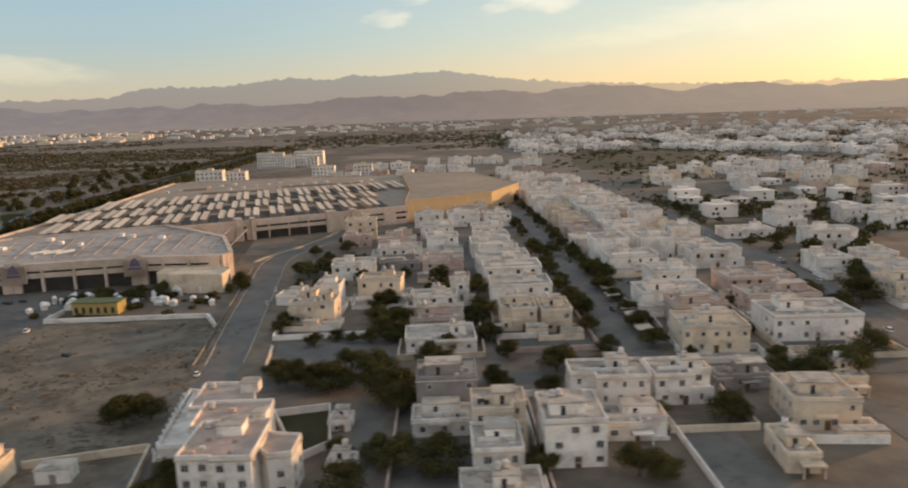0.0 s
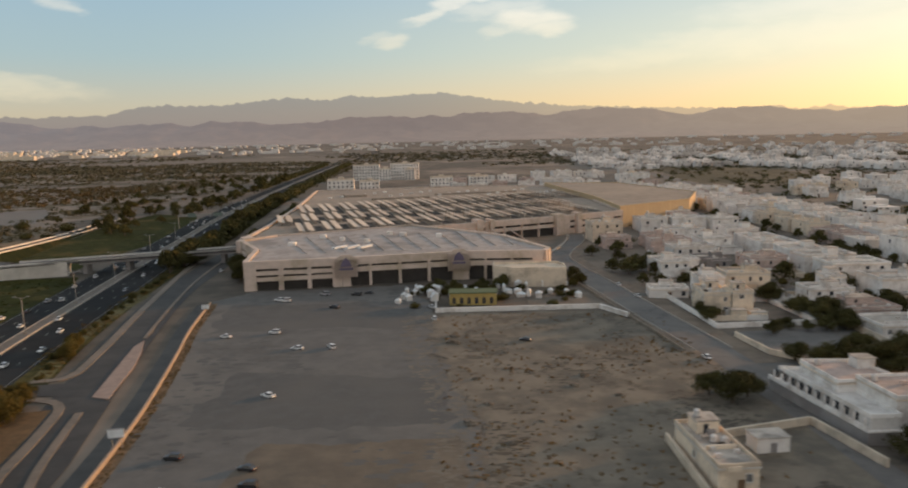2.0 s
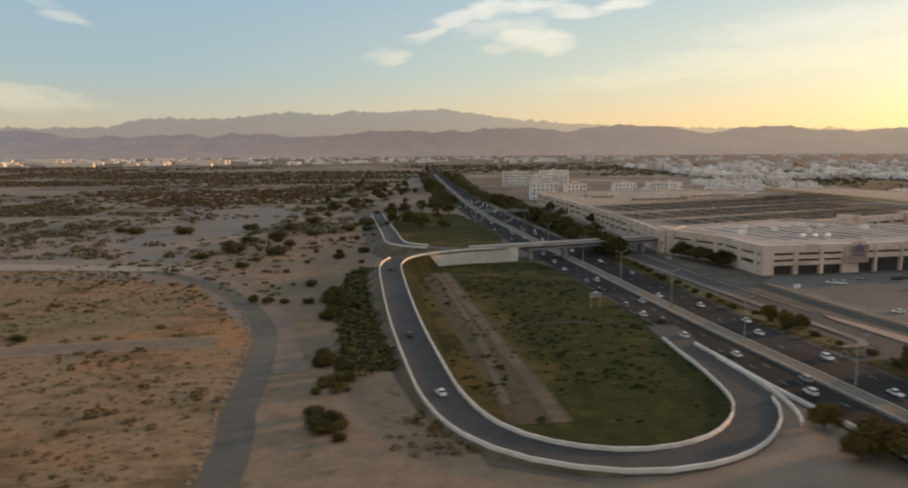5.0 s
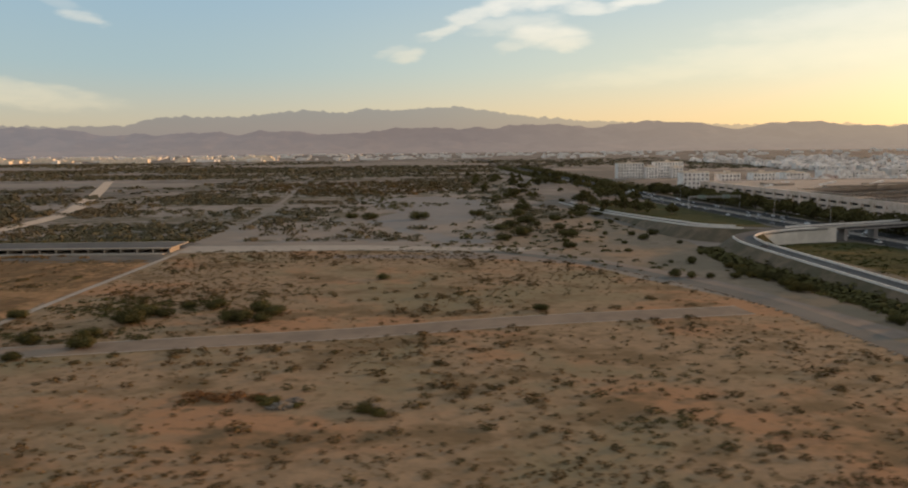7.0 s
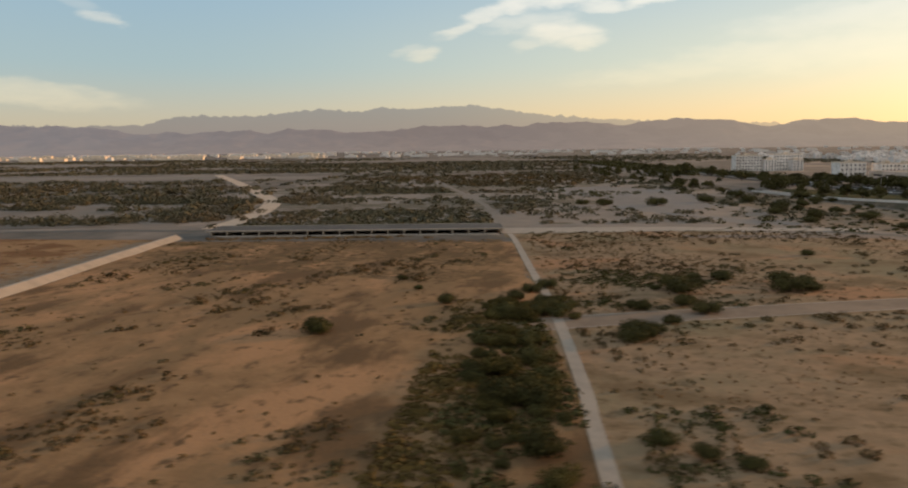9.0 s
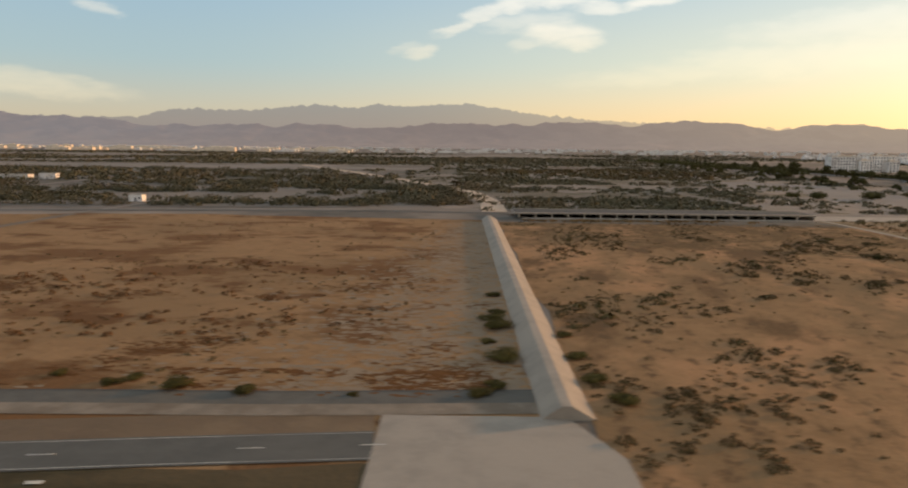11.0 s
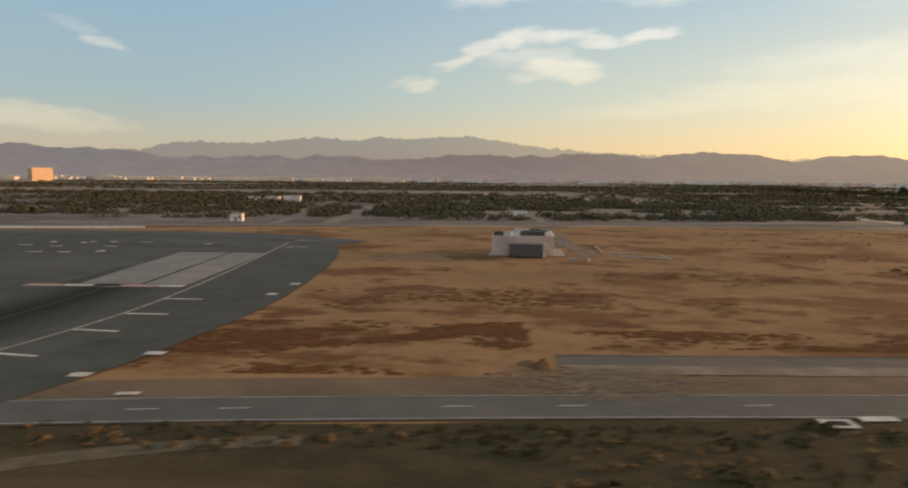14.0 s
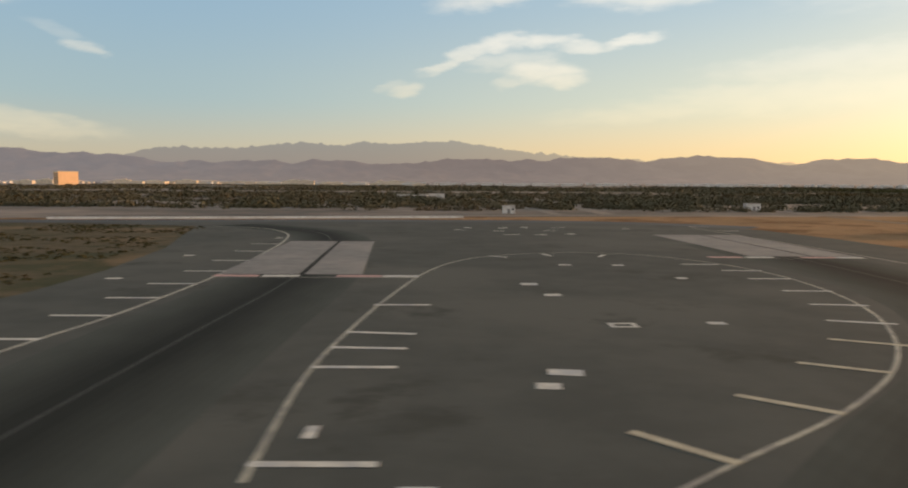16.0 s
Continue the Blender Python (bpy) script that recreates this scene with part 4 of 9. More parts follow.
for p, q in zip(AIRROAD[:-1], AIRROAD[1:]):
    run += float(np.linalg.norm(q - p))
    if run > 5.6:
        run = 0.0
        d = q - p
        tagged(new("lane_dash", DASH), "white lane dash", "road marking", "perimeter road dashes", "structure").matrix_basis = pose(p[0], p[1], 0.094, 0, 0, math.degrees(math.atan2(d[1], d[0])))

# concrete-faced bund between the two fields
bund = Form()
a, b = np.array((-420.2, 178)), np.array((-419.6, 49))
ln = [a + (b - a) * u for u in np.linspace(0, 1, 40)]
L2, R2 = sides(ln, -0.35, 0.35, 0.95)
bund.ribbon(L2, R2)
bund.ribbon(R2, [(x, y, 0.0) for x, y, _ in sides(ln, 1.7, 1.7, 0.0)[0]])
bund.ribbon([(x, y, 0.0) for x, y, _ in sides(ln, -2.0, -2.0, 0.0)[0]], L2)
bund.poly([L2[-1], (*sides(ln, -2.0, -2.0, 0.0)[0][-1][:2], 0.0), (*sides(ln, 1.7, 1.7, 0.0)[0][-1][:2], 0.0), R2[-1]])
setting("bund_wall", bund, CONC, "long pale concrete-faced bund between two fields", "wall")

# culvert road on its embankment, with dark openings
culv = Form()
for y0, y1, z0, z1 in ((181, 186.5, 0, 0.15), (180.4, 181, 0, 0.25)):
    culv.box(-412, y0, z0, -342, y1, z1)
setting("culvert_floor", culv, CONC, "concrete culvert floor", "pavement")
deck = Form().box(-414, 181, 1.15, -341, 193.5, 1.45)
setting("culvert_deck", deck, CONC, "flat concrete culvert deck carrying a road", "bridge")
setting("culvert_road", Form().box(-413.9, 181.9, 1.452, -341.1, 192.9, 1.458), GREYROAD, "grey asphalt road over the culvert deck", "road")
# shade inside the culvert is put into this wall's colour
setting("culvert_back", Form().box(-412, 188, 0, -342, 188.3, 1.15), DARK, "culvert back wall coloured dark to stand for shade", "wall")
pier = Form().box(-0.2, 0, 0.15, 0.2, 6.5, 1.15).mesh("culvert_pier", CONC)
for k in range(19):
    tagged(new("culvert_pier", pier), "short concrete culvert pier", "pier", "culvert piers", "structure").matrix_basis = pose(-341.5 - 3.95 * k, 181.2, 0)
setting("culvert_ledge", Form().box(-410, 178.2, 0, -342, 179.4, 0.35), CONC, "pale concrete apron below the culvert", "pavement")
setting("embankment_east", Form().prism([(-341, 181), (-300, 182.5), (-255, 178), (-250, 183), (-300, 192), (-341, 193.5)], 0, 0.12), CONC, "low pale road shoulder", "pavement")


# heap of loose earth where the gravel track ends
def build_dirt_heap(x, y, w, d, h, seed):
    f, n, rings = Form(), 22, 5
    for i in range(rings):
        u = i / (rings - 1)
        for k in range(n):
            a = 6.28319 * k / n
            q = (1 - 0.92 * u) * (1 + 0.16 * noise.noise(Vector((2 * math.cos(a), 2 * math.sin(a), seed + u))))
            f.v.append((w * q * math.cos(a), d * q * math.sin(a), h * (u ** 0.7) * (1 + 0.2 * noise.noise(Vector((3 * math.cos(a), 3 * math.sin(a), seed + 5 * u)))) - 0.02))
    for i in range(rings - 1):
        f.f += [(i * n + k, i * n + (k + 1) % n, (i + 1) * n + (k + 1) % n, (i + 1) * n + k) for k in range(n)]
    f.f.append(tuple((rings - 1) * n + k for k in range(n)))
    tagged(new("earth_mound", f.mesh("earth_mound", FIELD)), "rounded mound of loose reddish earth at the track's end", "mound", "earth mounds").matrix_basis = pose(x, y, 0.03)


build_dirt_heap(-535.7, 47.3, 0.75, 0.8, 0.62, 1)
build_dirt_heap(-536.6, 48.3, 0.7, 0.7, 0.28, 2)


# airfield plant house with roof plant, and the tank enclosure before it
def build_plant_house():
    h = thing("plant_house", "flat-roofed mauve-plastered airfield plant house with two dark doorways", "building", pose(-530.6, 117.2, 0.05, 0, 0, -4))
    f = Form().box(-5.6, -2.9, 0, 3.9, 6.4, 0.02).box(-5.6, -2.9, 0.02, -5.35, 6.4, 3.0).box(-5.35, -2.9, 0.02, 3.9, -2.65, 3.0).box(-5.35, 6.15, 0.02, 3.9, 6.4, 3.0)
    for y0, y1, z0 in ((-2.65, -1.7, 0.02), (-1.7, -0.5, 2.3), (-0.5, 1.6, 0.02), (1.6, 3.0, 2.4), (3.0, 6.15, 0.02)):
        f.box(3.65, y0, z0, 3.9, y1, 3.0)
    part("wall", f, mat("mauve_plaster", (0.56, 0.455, 0.395), (0.47, 0.385, 0.335), 0.6, 0.9, 0.1, c=(0.40, 0.33, 0.29), patch=0.3), h)
    part("roof", Form().box(-5.35, -2.65, 2.62, 3.65, 6.15, 2.72), ROOF, h)
    # the doorways' inner shade is this wall's dark colour
    part("inner_wall", Form().box(2.4, -2.6, 0.02, 2.6, 6.1, 2.6), DARK, h, "inner wall coloured dark for the shade behind the doorways")
    part("plinth", Form().box(-6.0, -4.4, -0.02, 5.6, 7.2, 0.14), CONC, h, "pale concrete plinth")
    part("coping", Form().box(3.55, -2.95, 3.0, 3.95, 6.45, 3.14), CREAM, h, "pale coping over the end wall")
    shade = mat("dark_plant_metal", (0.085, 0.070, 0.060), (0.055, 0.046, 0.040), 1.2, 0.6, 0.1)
    for x, y, w, d, z in ((-4.6, -1.0, 0.8, 0.8, 0.75), (0.2, 0.6, 1.4, 1.3, 0.78), (2.4, 1.2, 0.8, 1.6, 0.7), (1.0, 3.9, 1.5, 1.0, 0.85), (-1.6, 3.6, 0.7, 1.2, 0.7)):
        part("roof_unit", Form().box(x - w, y - d, 2.72, x + w, y + d, 2.72 + z).box(x - w * 0.6, y - d * 0.6, 2.72 + z, x + w * 0.6, y + d * 0.6, 2.82 + z), shade, h, "dark boxy cooling unit")
    for x, y, w, d, z in ((-2.4, -1.4, 0.35, 0.35, 0.9), (-1.5, -0.9, 0.3, 0.3, 0.7), (-0.9, 1.8, 1.1, 0.25, 1.05), (3.0, -1.6, 0.4, 0.35, 0.75)):
        part("roof_duct", Form().box(x - w, y - d, 2.72, x + w, y + d, 2.72 + z), STUCCO, h, "white roof duct")
    part("mast", Form().tube((-0.2, 2.2, 2.7), (-0.2, 2.2, 5.0), 0.05, 0.03), METAL, h)
    e = thing("tank_enclosure", "grey louvred tank enclosure with pale end wall beside the house", "enclosure", pose(-530.4, 112.0, 0.2, 0, 0, -4))
    louvre = mat("louvre_grey", (0.11, 0.10, 0.095), (0.085, 0.078, 0.074), 2, 0.6, 0.0)
    part("body", Form().box(-3.5, -1.0, 0, 1.6, 1.0, 1.75), louvre, e)
    for k in range(7):
        part("louvre", Form().box(-3.35 + 0.70 * k, -1.05, 0.15, -2.80 + 0.70 * k, -1.0, 1.6), louvre, e)
    part("cap", Form().box(-3.6, -1.1, 1.75, 1.6, 1.1, 1.83), louvre, e)
    # cream against the grey body: sun on this end put into the colour
    part("end_wall", Form().box(1.605, -1.2, 0, 1.95, 1.2, 1.95), CREAM, e, "pale end wall, sunlight put into its colour")
    for x, y, w, d in ((-524.9, 107.2, 0.7, 0.45), (-524.1, 127.8, 0.6, 0.4), (-524.2, 132.7, 0.5, 0.4), (-522.7, 108.2, 0.35, 0.3)):
        b = thing("concrete_block", "loose pale concrete block near the plant house", "block", pose(x, y, 0.03, 0, 0, 20 * x % 50), "loose blocks")
        part("body", Form().prism([(-w, -d), (w, -d * 0.8), (w * 0.9, d), (-w * 0.95, d * 0.9)], 0, 0.4), CONC, b)


build_plant_house()
for x, y, l, a in ((-514, 112.5, 7, -23), (-514.8, 118.5, 5.5, 12), (-518.2, 124, 12, 85), (-510.3, 112.4, 6.5, 90)):
    setting("kerb_line_%d" % int(-x * 10), Form().box(-l / 2, -0.12, 0, l / 2, 0.12, 0.2), KERB, "pale kerb line by the plant house", "kerb").matrix_basis = pose(x, y, 0.04, 0, 0, a)


def build_small_hut(x, y, w, d, h, label):
    t = thing("hut", label, "hut", pose(x, y, 0.0))
    part("wall", Form().box(-w / 2, -d / 2, 0, w / 2, d / 2, h), STUCCO, t)
    part("roof", Form().box(-w / 2 - 0.15, -d / 2 - 0.15, h, w / 2 + 0.15, d / 2 + 0.15, h + 0.15), ROOF, t)
    part("door", Form().box(-0.4, -d / 2 - 0.03, 0, 0.4, -d / 2, 1.2), GREYWALL, t)
    part("window", Form().box(w / 4, -d / 2 - 0.03, 0.8, w / 4 + 0.5, -d / 2, 1.3), GLASS, t)


for x, y, w, d, h in ((-600.2, 193.5, 3.2, 2.2, 2.0), (-632.9, 340.8, 14, 5, 2.4), (-622, 349, 8, 4, 2.6), (-523.9, 222, 4, 3, 2.0)):
    build_small_hut(x, y, w, d, h, "small white guard hut at the scrub's edge")


# ---- flyover and its ramps ----
def walls_down(form, line, off, z_add=0.0):
    """An upright face from a raised edge down to the ground."""
    edge = sides(line, off, off)[0]
    form.ribbon(edge, [(x, y, 0.0) for x, y, _ in edge]) if off < 0 else form.ribbon([(x, y, 0.0) for x, y, _ in edge], edge)


RAMP = curve_line([(-158.6, 118, 0.11), (-158.6, 104, 0.12), (-158.4, 92, 0.14), (-159.6, 80, 0.16), (-164.5, 71.5, 0.2), (-171, 67, 0.25), (-178, 66, 0.3), (-185, 68.3, 0.4), (-190.3, 73.5, 0.5), (-193.8, 82, 0.7), (-196.4, 95, 1.0),
                   (-200.4, 120, 1.9), (-204.5, 155, 2.8), (-205, 168, 3.1), (-202.5, 177, 3.25), (-196, 183.5, 3.4), (-186, 188.3, 3.55), (-172, 192.5, 3.65), (-160, 196.5, 3.7), (-148, 201, 3.7), (-133, 206, 3.7)], 2.5)
BRANCH = curve_line([(-190, 189.5, 3.5), (-199, 194.5, 3.35), (-205.5, 203, 3.1), (-208, 216, 2.7), (-210.5, 240, 1.7), (-216, 286, 0.2), (-222, 330, 0.1)], 3)
HALF = 2.45
setting("ramp_deck", Form().ribbon(*sides(RAMP, -HALF, HALF), 0.5), SERVICEROAD, "grey ramp road curling up to a flyover", "bridge")
setting("branch_deck", Form().ribbon(*sides([q - np.array((0, 0, 0.02)) for q in BRANCH], -2.6, 2.6), 0.5), SERVICEROAD, "grey branch ramp leading away from the flyover", "bridge")
approach = [q for q in RAMP if q[0] < -172.3 and q[2] > 3.28]
slope_part = [q for q in RAMP if 0.28 < q[2] <= 3.36 and q[0] < -176]
fill = Form()
walls_down(fill, approach, -HALF)
walls_down(fill, approach, HALF)
e = sides(approach, -HALF, HALF)
fill.poly([e[0][-1], (*e[0][-1][:2], 0), (*e[1][-1][:2], 0), e[1][-1]])
setting("ramp_retaining_wall", fill, mat("pale_retaining_wall", (0.62, 0.565, 0.495), (0.55, 0.50, 0.435), 0.5, 0.85, 0.1, c=(0.46, 0.415, 0.355), patch=0.1), "pale concrete retaining wall under the flyover approach", "wall")
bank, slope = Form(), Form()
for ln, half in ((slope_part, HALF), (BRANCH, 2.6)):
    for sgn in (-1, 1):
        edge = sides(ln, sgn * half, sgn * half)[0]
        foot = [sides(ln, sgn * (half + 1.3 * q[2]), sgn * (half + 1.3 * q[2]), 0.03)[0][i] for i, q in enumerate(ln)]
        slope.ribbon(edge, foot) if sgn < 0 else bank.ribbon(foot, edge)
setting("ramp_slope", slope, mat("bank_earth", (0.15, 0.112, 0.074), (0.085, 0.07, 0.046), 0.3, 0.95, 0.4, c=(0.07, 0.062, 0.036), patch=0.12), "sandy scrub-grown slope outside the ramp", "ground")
# bank grass darker than the lawn: the bank's shade is put into its colour
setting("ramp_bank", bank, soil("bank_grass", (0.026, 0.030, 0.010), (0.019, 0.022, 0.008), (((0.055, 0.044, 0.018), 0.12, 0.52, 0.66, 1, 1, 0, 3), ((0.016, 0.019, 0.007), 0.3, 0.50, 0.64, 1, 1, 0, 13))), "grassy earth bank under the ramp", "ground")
PARA = mat("parapet_concrete", (0.66, 0.625, 0.575), (0.55, 0.52, 0.475), 0.8, 0.8, 0.1)


def parapet(name, line, off, label):
    f = Form()
    a, b = sides(line, off - 0.1, off + 0.1)
    f.ribbon([(x, y, z + 0.42) for x, y, z in a], [(x, y, z + 0.42) for x, y, z in b], 0.55)
    setting(name, f, PARA, label, "parapet")


cut = max(i for i, q in enumerate(RAMP) if q[1] < 178 and q[0] < -200)
parapet("parapet_1", RAMP[3:cut + 30], HALF - 0.1, "pale concrete ramp parapet")
parapet("parapet_2", RAMP[12:cut], -HALF + 0.1, "pale concrete ramp parapet")
parapet("parapet_3", RAMP[cut + 8:], HALF - 0.1, "pale concrete flyover parapet")
parapet("parapet_4", [q for q in RAMP if q[0] > -187 and q[2] > 3.3], -HALF + 0.1, "pale concrete flyover parapet")
parapet("parapet_5", BRANCH[2:], -2.5, "pale concrete branch parapet")
parapet("parapet_6", BRANCH[3:], 2.5, "pale concrete branch parapet")
setting("bridge_girder", Form().ribbon(*sides([q - np.array((0, 0, 0.5)) for q in RAMP if q[0] > -174 and q[2] > 3.2], -2.2, 2.2), 0.5), GREYWALL, "grey concrete girder of the flyover", "bridge")
for x, y in ((-170.5, 193), (-160.8, 196.3), (-147.6, 201.2), (-138, 204.5)):
    setting("bridge_pier_%d" % int(-x), Form().box(x - 0.5, y - 1.6, 0, x + 0.5, y + 1.6, 2.75), GREYWALL, "grey concrete flyover pier", "pier")
GORE = curve_line([(-157.3, 106), (-156, 96), (-155.2, 88), (-153.5, 78), (-152, 70), (-148.5, 40)], 3)
f = Form()
a, b = sides(GORE, -0.15, 0.15, 0.55)
f.ribbon(a, b, 0.6)
setting("gore_barrier", f, PARA, "pale concrete barrier at the ramp exit", "barrier")

# ---- highway furniture ----
MEDIAN = mat("median_paving", (0.165, 0.14, 0.115), (0.125, 0.107, 0.089), 0.8, 0.9, 0.1)
f = Form()
f.ribbon(*sides(HW, -1.15, 1.15, 0.24), 0.2)
setting("median_strip", f, MEDIAN, "raised paved strip between the carriageways", "median")
for name, off in (("median_kerb_1", -1.2), ("median_kerb_2", 1.2)):
    setting(name, Form().ribbon(*sides(HW, off - 0.1, off + 0.1, 0.30), 0.25), KERB, "pale kerb of the median", "kerb")
WORN = mat("worn_white_paint", (0.30, 0.285, 0.26), (0.17, 0.16, 0.15), 1.2, 0.8, 0.0)
for name, off in (("shoulder_line_1", -7.9), ("shoulder_line_2", -1.6), ("shoulder_line_3", 1.6), ("shoulder_line_4", 9.1)):
    line_paint(name, [np.array(q[:2]) for q in sides(HW, off, off, 0)[0]], 0.10, 0.092, WORN, "worn white shoulder line of the highway")
HDASH = Form().box(-0.06, -0.8, 0, 0.06, 0.8, 0.006).mesh("lane_dash", WORN)
for off in (-5.6, -3.6, 3.9, 6.5):
    run, made = 0.0, 0
    for p, q in zip(HW[:-1], HW[1:]):
        seg = float(np.linalg.norm(q - p))
        n = int(seg / 7.0) or 1
        for k in range(n):
            c = p + (q - p) * k / n
            if not 50 < c[1] < 250:
                continue
            d = (q - p) / seg
            r = np.array((d[1], -d[0]))
            c = c + r * off
            tagged(new("lane_dash", HDASH), "white lane dash on the highway", "road marking", "highway dashes", "structure").matrix_basis = pose(c[0], c[1], 0.091, 0, 0, math.degrees(math.atan2(d[1], d[0])) - 90)

# car-park wall, service road island and kerbs
WALLLINE = curve_line([(-108, 0), (-111, 40), (-113.2, 67), (-115.6, 89), (-119.8, 113.5), (-123, 130), (-126, 152)], 3)
f = Form()
a, b = sides(WALLLINE, -0.14, 0.14, 0.55)
f.ribbon(a, b, 0.56)
setting("car_park_wall", f, mat("ochre_block_wall", (0.40, 0.30, 0.215), (0.34, 0.26, 0.19), 0.8, 0.9, 0.1), "low tan block wall round the car park", "wall")
strip("wall_pavement", WALLLINE, -2.6, -0.2, 0.068, mat("dark_pavement", (0.078, 0.073, 0.068), (0.062, 0.058, 0.054), 0.4, 0.9, 0.15, c=(0.095, 0.086, 0.077), patch=0.08), "dusty grey pavement outside the car park wall", "pavement")
strip("wall_soil", WALLLINE, 0.2, 1.5, 0.07, mat("verge_soil", (0.19, 0.125, 0.07), (0.12, 0.085, 0.05), 0.6, 0.95, 0.3), "weedy soil strip inside the car park wall", "ground")
ISLE = [(-125.0, 96.6), (-122.4, 95.6), (-124.6, 109.2), (-126.5, 117.1), (-128.9, 124.3), (-129.2, 120.7), (-126.7, 106.5)]
setting("road_island", Form().prism(ISLE, 0.0, 0.2), mat("pinkish_paving", (0.33, 0.245, 0.20), (0.27, 0.20, 0.165), 1.0, 0.9, 0.1), "pinkish paved island in the service road", "pavement")
FOOTWAY = mat("dusty_footway", (0.195, 0.162, 0.130), (0.150, 0.127, 0.104), 0.8, 0.9, 0.1, c=(0.215, 0.172, 0.135), patch=0.15)
HEDGE = curve_line([(-124, 30), (-128.5, 66), (-133.8, 85), (-137, 102), (-141, 122), (-144.5, 148), (-147.6, 180), (-151, 240), (-156, 300), (-161.2, 365), (-166.2, 465), (-171.5, 600)], 4)
strip("planting_strip", HEDGE, -3.0, 3.0, 0.072, soil("planting_soil", (0.052, 0.050, 0.019), (0.036, 0.035, 0.013), (((0.105, 0.085, 0.030), 0.06, 0.50, 0.60, 1, 1, 0, 3), ((0.030, 0.030, 0.012), 0.2, 0.50, 0.66, 1, 1, 0, 9), ((0.120, 0.080, 0.040), 0.3, 0.56, 0.72, 1, 1, 0, 5))), "grassy planted strip beside the highway", "ground")
strip("dry_grass_strip", curve_line([(-143.6, 162), (-142.4, 136), (-139.9, 121), (-137.0, 108), (-136.2, 104)], 3), -1.25, 1.35, 0.078, mat("dry_verge_grass", (0.150, 0.118, 0.045), (0.095, 0.082, 0.030), 0.5, 0.95, 0.3, c=(0.075, 0.065, 0.026), patch=0.15), "yellowed grass strip beside the highway", "ground")
strip("tree_row_soil", curve_line([(-124, 50), (-126.6, 66), (-127.6, 74), (-128.6, 82), (-130.6, 92)], 3), -2.6, 2.4, 0.078, mat("tree_row_earth", (0.170, 0.100, 0.047), (0.115, 0.071, 0.035), 0.5, 0.95, 0.3, c=(0.09, 0.064, 0.032), patch=0.2), "brown earth under the roadside trees", "ground")
CROSS = curve_line([(-123.5, 99.5), (-128, 99.9), (-133, 100.2), (-139.5, 99.2)], 1.5)
strip("slip_road", CROSS, -2.5, 2.5, 0.084, SERVICEROAD, "short slip road joining the service road")
for name, pts, half in (("side_walk_1", ((-120.4, 55), (-122.2, 67.6), (-123.7, 72.9), (-124.8, 80.3), (-126.3, 88.6), (-127.4, 92.8), (-129.8, 95.4), (-134.6, 96.6)), 0.65),
                        ("side_walk_2", ((-137.0, 104.0), (-133.4, 104.6), (-132.3, 107.2), (-132.6, 111), (-134.7, 124.8), (-138.9, 150), (-144.6, 190), (-145.8, 202)), 0.7),
                        ("road_median_1", ((-116.2, 55), (-118.4, 67.5), (-120.6, 75.2), (-122.8, 85.1), (-124.0, 91)), 0.5),
                        ("road_median_2", ((-129.5, 126), (-133, 146.5), (-137.3, 177.7), (-139.6, 213)), 0.3)):
    setting(name, Form().ribbon(*sides(curve_line(pts, 2), -half, half, 0.17), 0.17), FOOTWAY, "dusty pale paved strip along the service road", "pavement")
GOREB = curve_line([(-157.2, 74.5), (-156.0, 78), (-155.4, 84), (-155.7, 90), (-156.7, 99)], 2)
setting("gore_barrier_2", Form().ribbon(*sides(GOREB, -0.13, 0.13, 0.5), 0.5), PARA, "pale curved barrier beside the ramp exit", "barrier")
LAWNPATH = curve_line([(-181.6, 76.5), (-183, 90), (-184.9, 104.3), (-186.9, 119.2), (-191.4, 156), (-193.2, 172)], 4)
LAWNPATH2 = curve_line([(-187, 82), (-188, 104), (-189, 118), (-193.6, 160), (-195.5, 172)], 4)
LAWNEARTH = mat("lawn_path_earth", (0.120, 0.096, 0.064), (0.085, 0.070, 0.046), 0.4, 0.95, 0.3, c=(0.07, 0.06, 0.034), patch=0.15)
BARELAWN = mat("bare_lawn", (0.075, 0.058, 0.028), (0.045, 0.040, 0.018), 0.5, 0.95, 0.4)
strip("lawn_path_edge", LAWNPATH, -5.6, 1.3, 0.078, BARELAWN, "thin worn turf beside the lawn path", "path")
strip("lawn_path_1", LAWNPATH, -0.9, 0.8, 0.085, LAWNEARTH, "bare earth path across the lawn", "path")
strip("lawn_path_2", LAWNPATH2, -0.5, 0.55, 0.085, LAWNEARTH, "bare earth path across the lawn", "path")
# the ditch is a flat near-black strip without depth
strip("lawn_ditch", curve_line([(-190, 120.6), (-178, 120.9), (-163.5, 121.6)], 3), -0.35, 0.35, 0.082, DARK, "narrow flat dark strip marking a ditch across the lawn", "ground")
SANDLOOP = curve_line([(-215, 95), (-220, 113), (-225.5, 132), (-234, 148), (-246, 160), (-262, 168), (-300, 172)], 4)
strip("sand_loop_edge", SANDLOOP, -2.2, 3.6, 0.052, mat("tracked_sand", (0.20, 0.155, 0.12), None, 0.3, 0.95, 0.2), "tyre-worn sandy turning loop", "track")


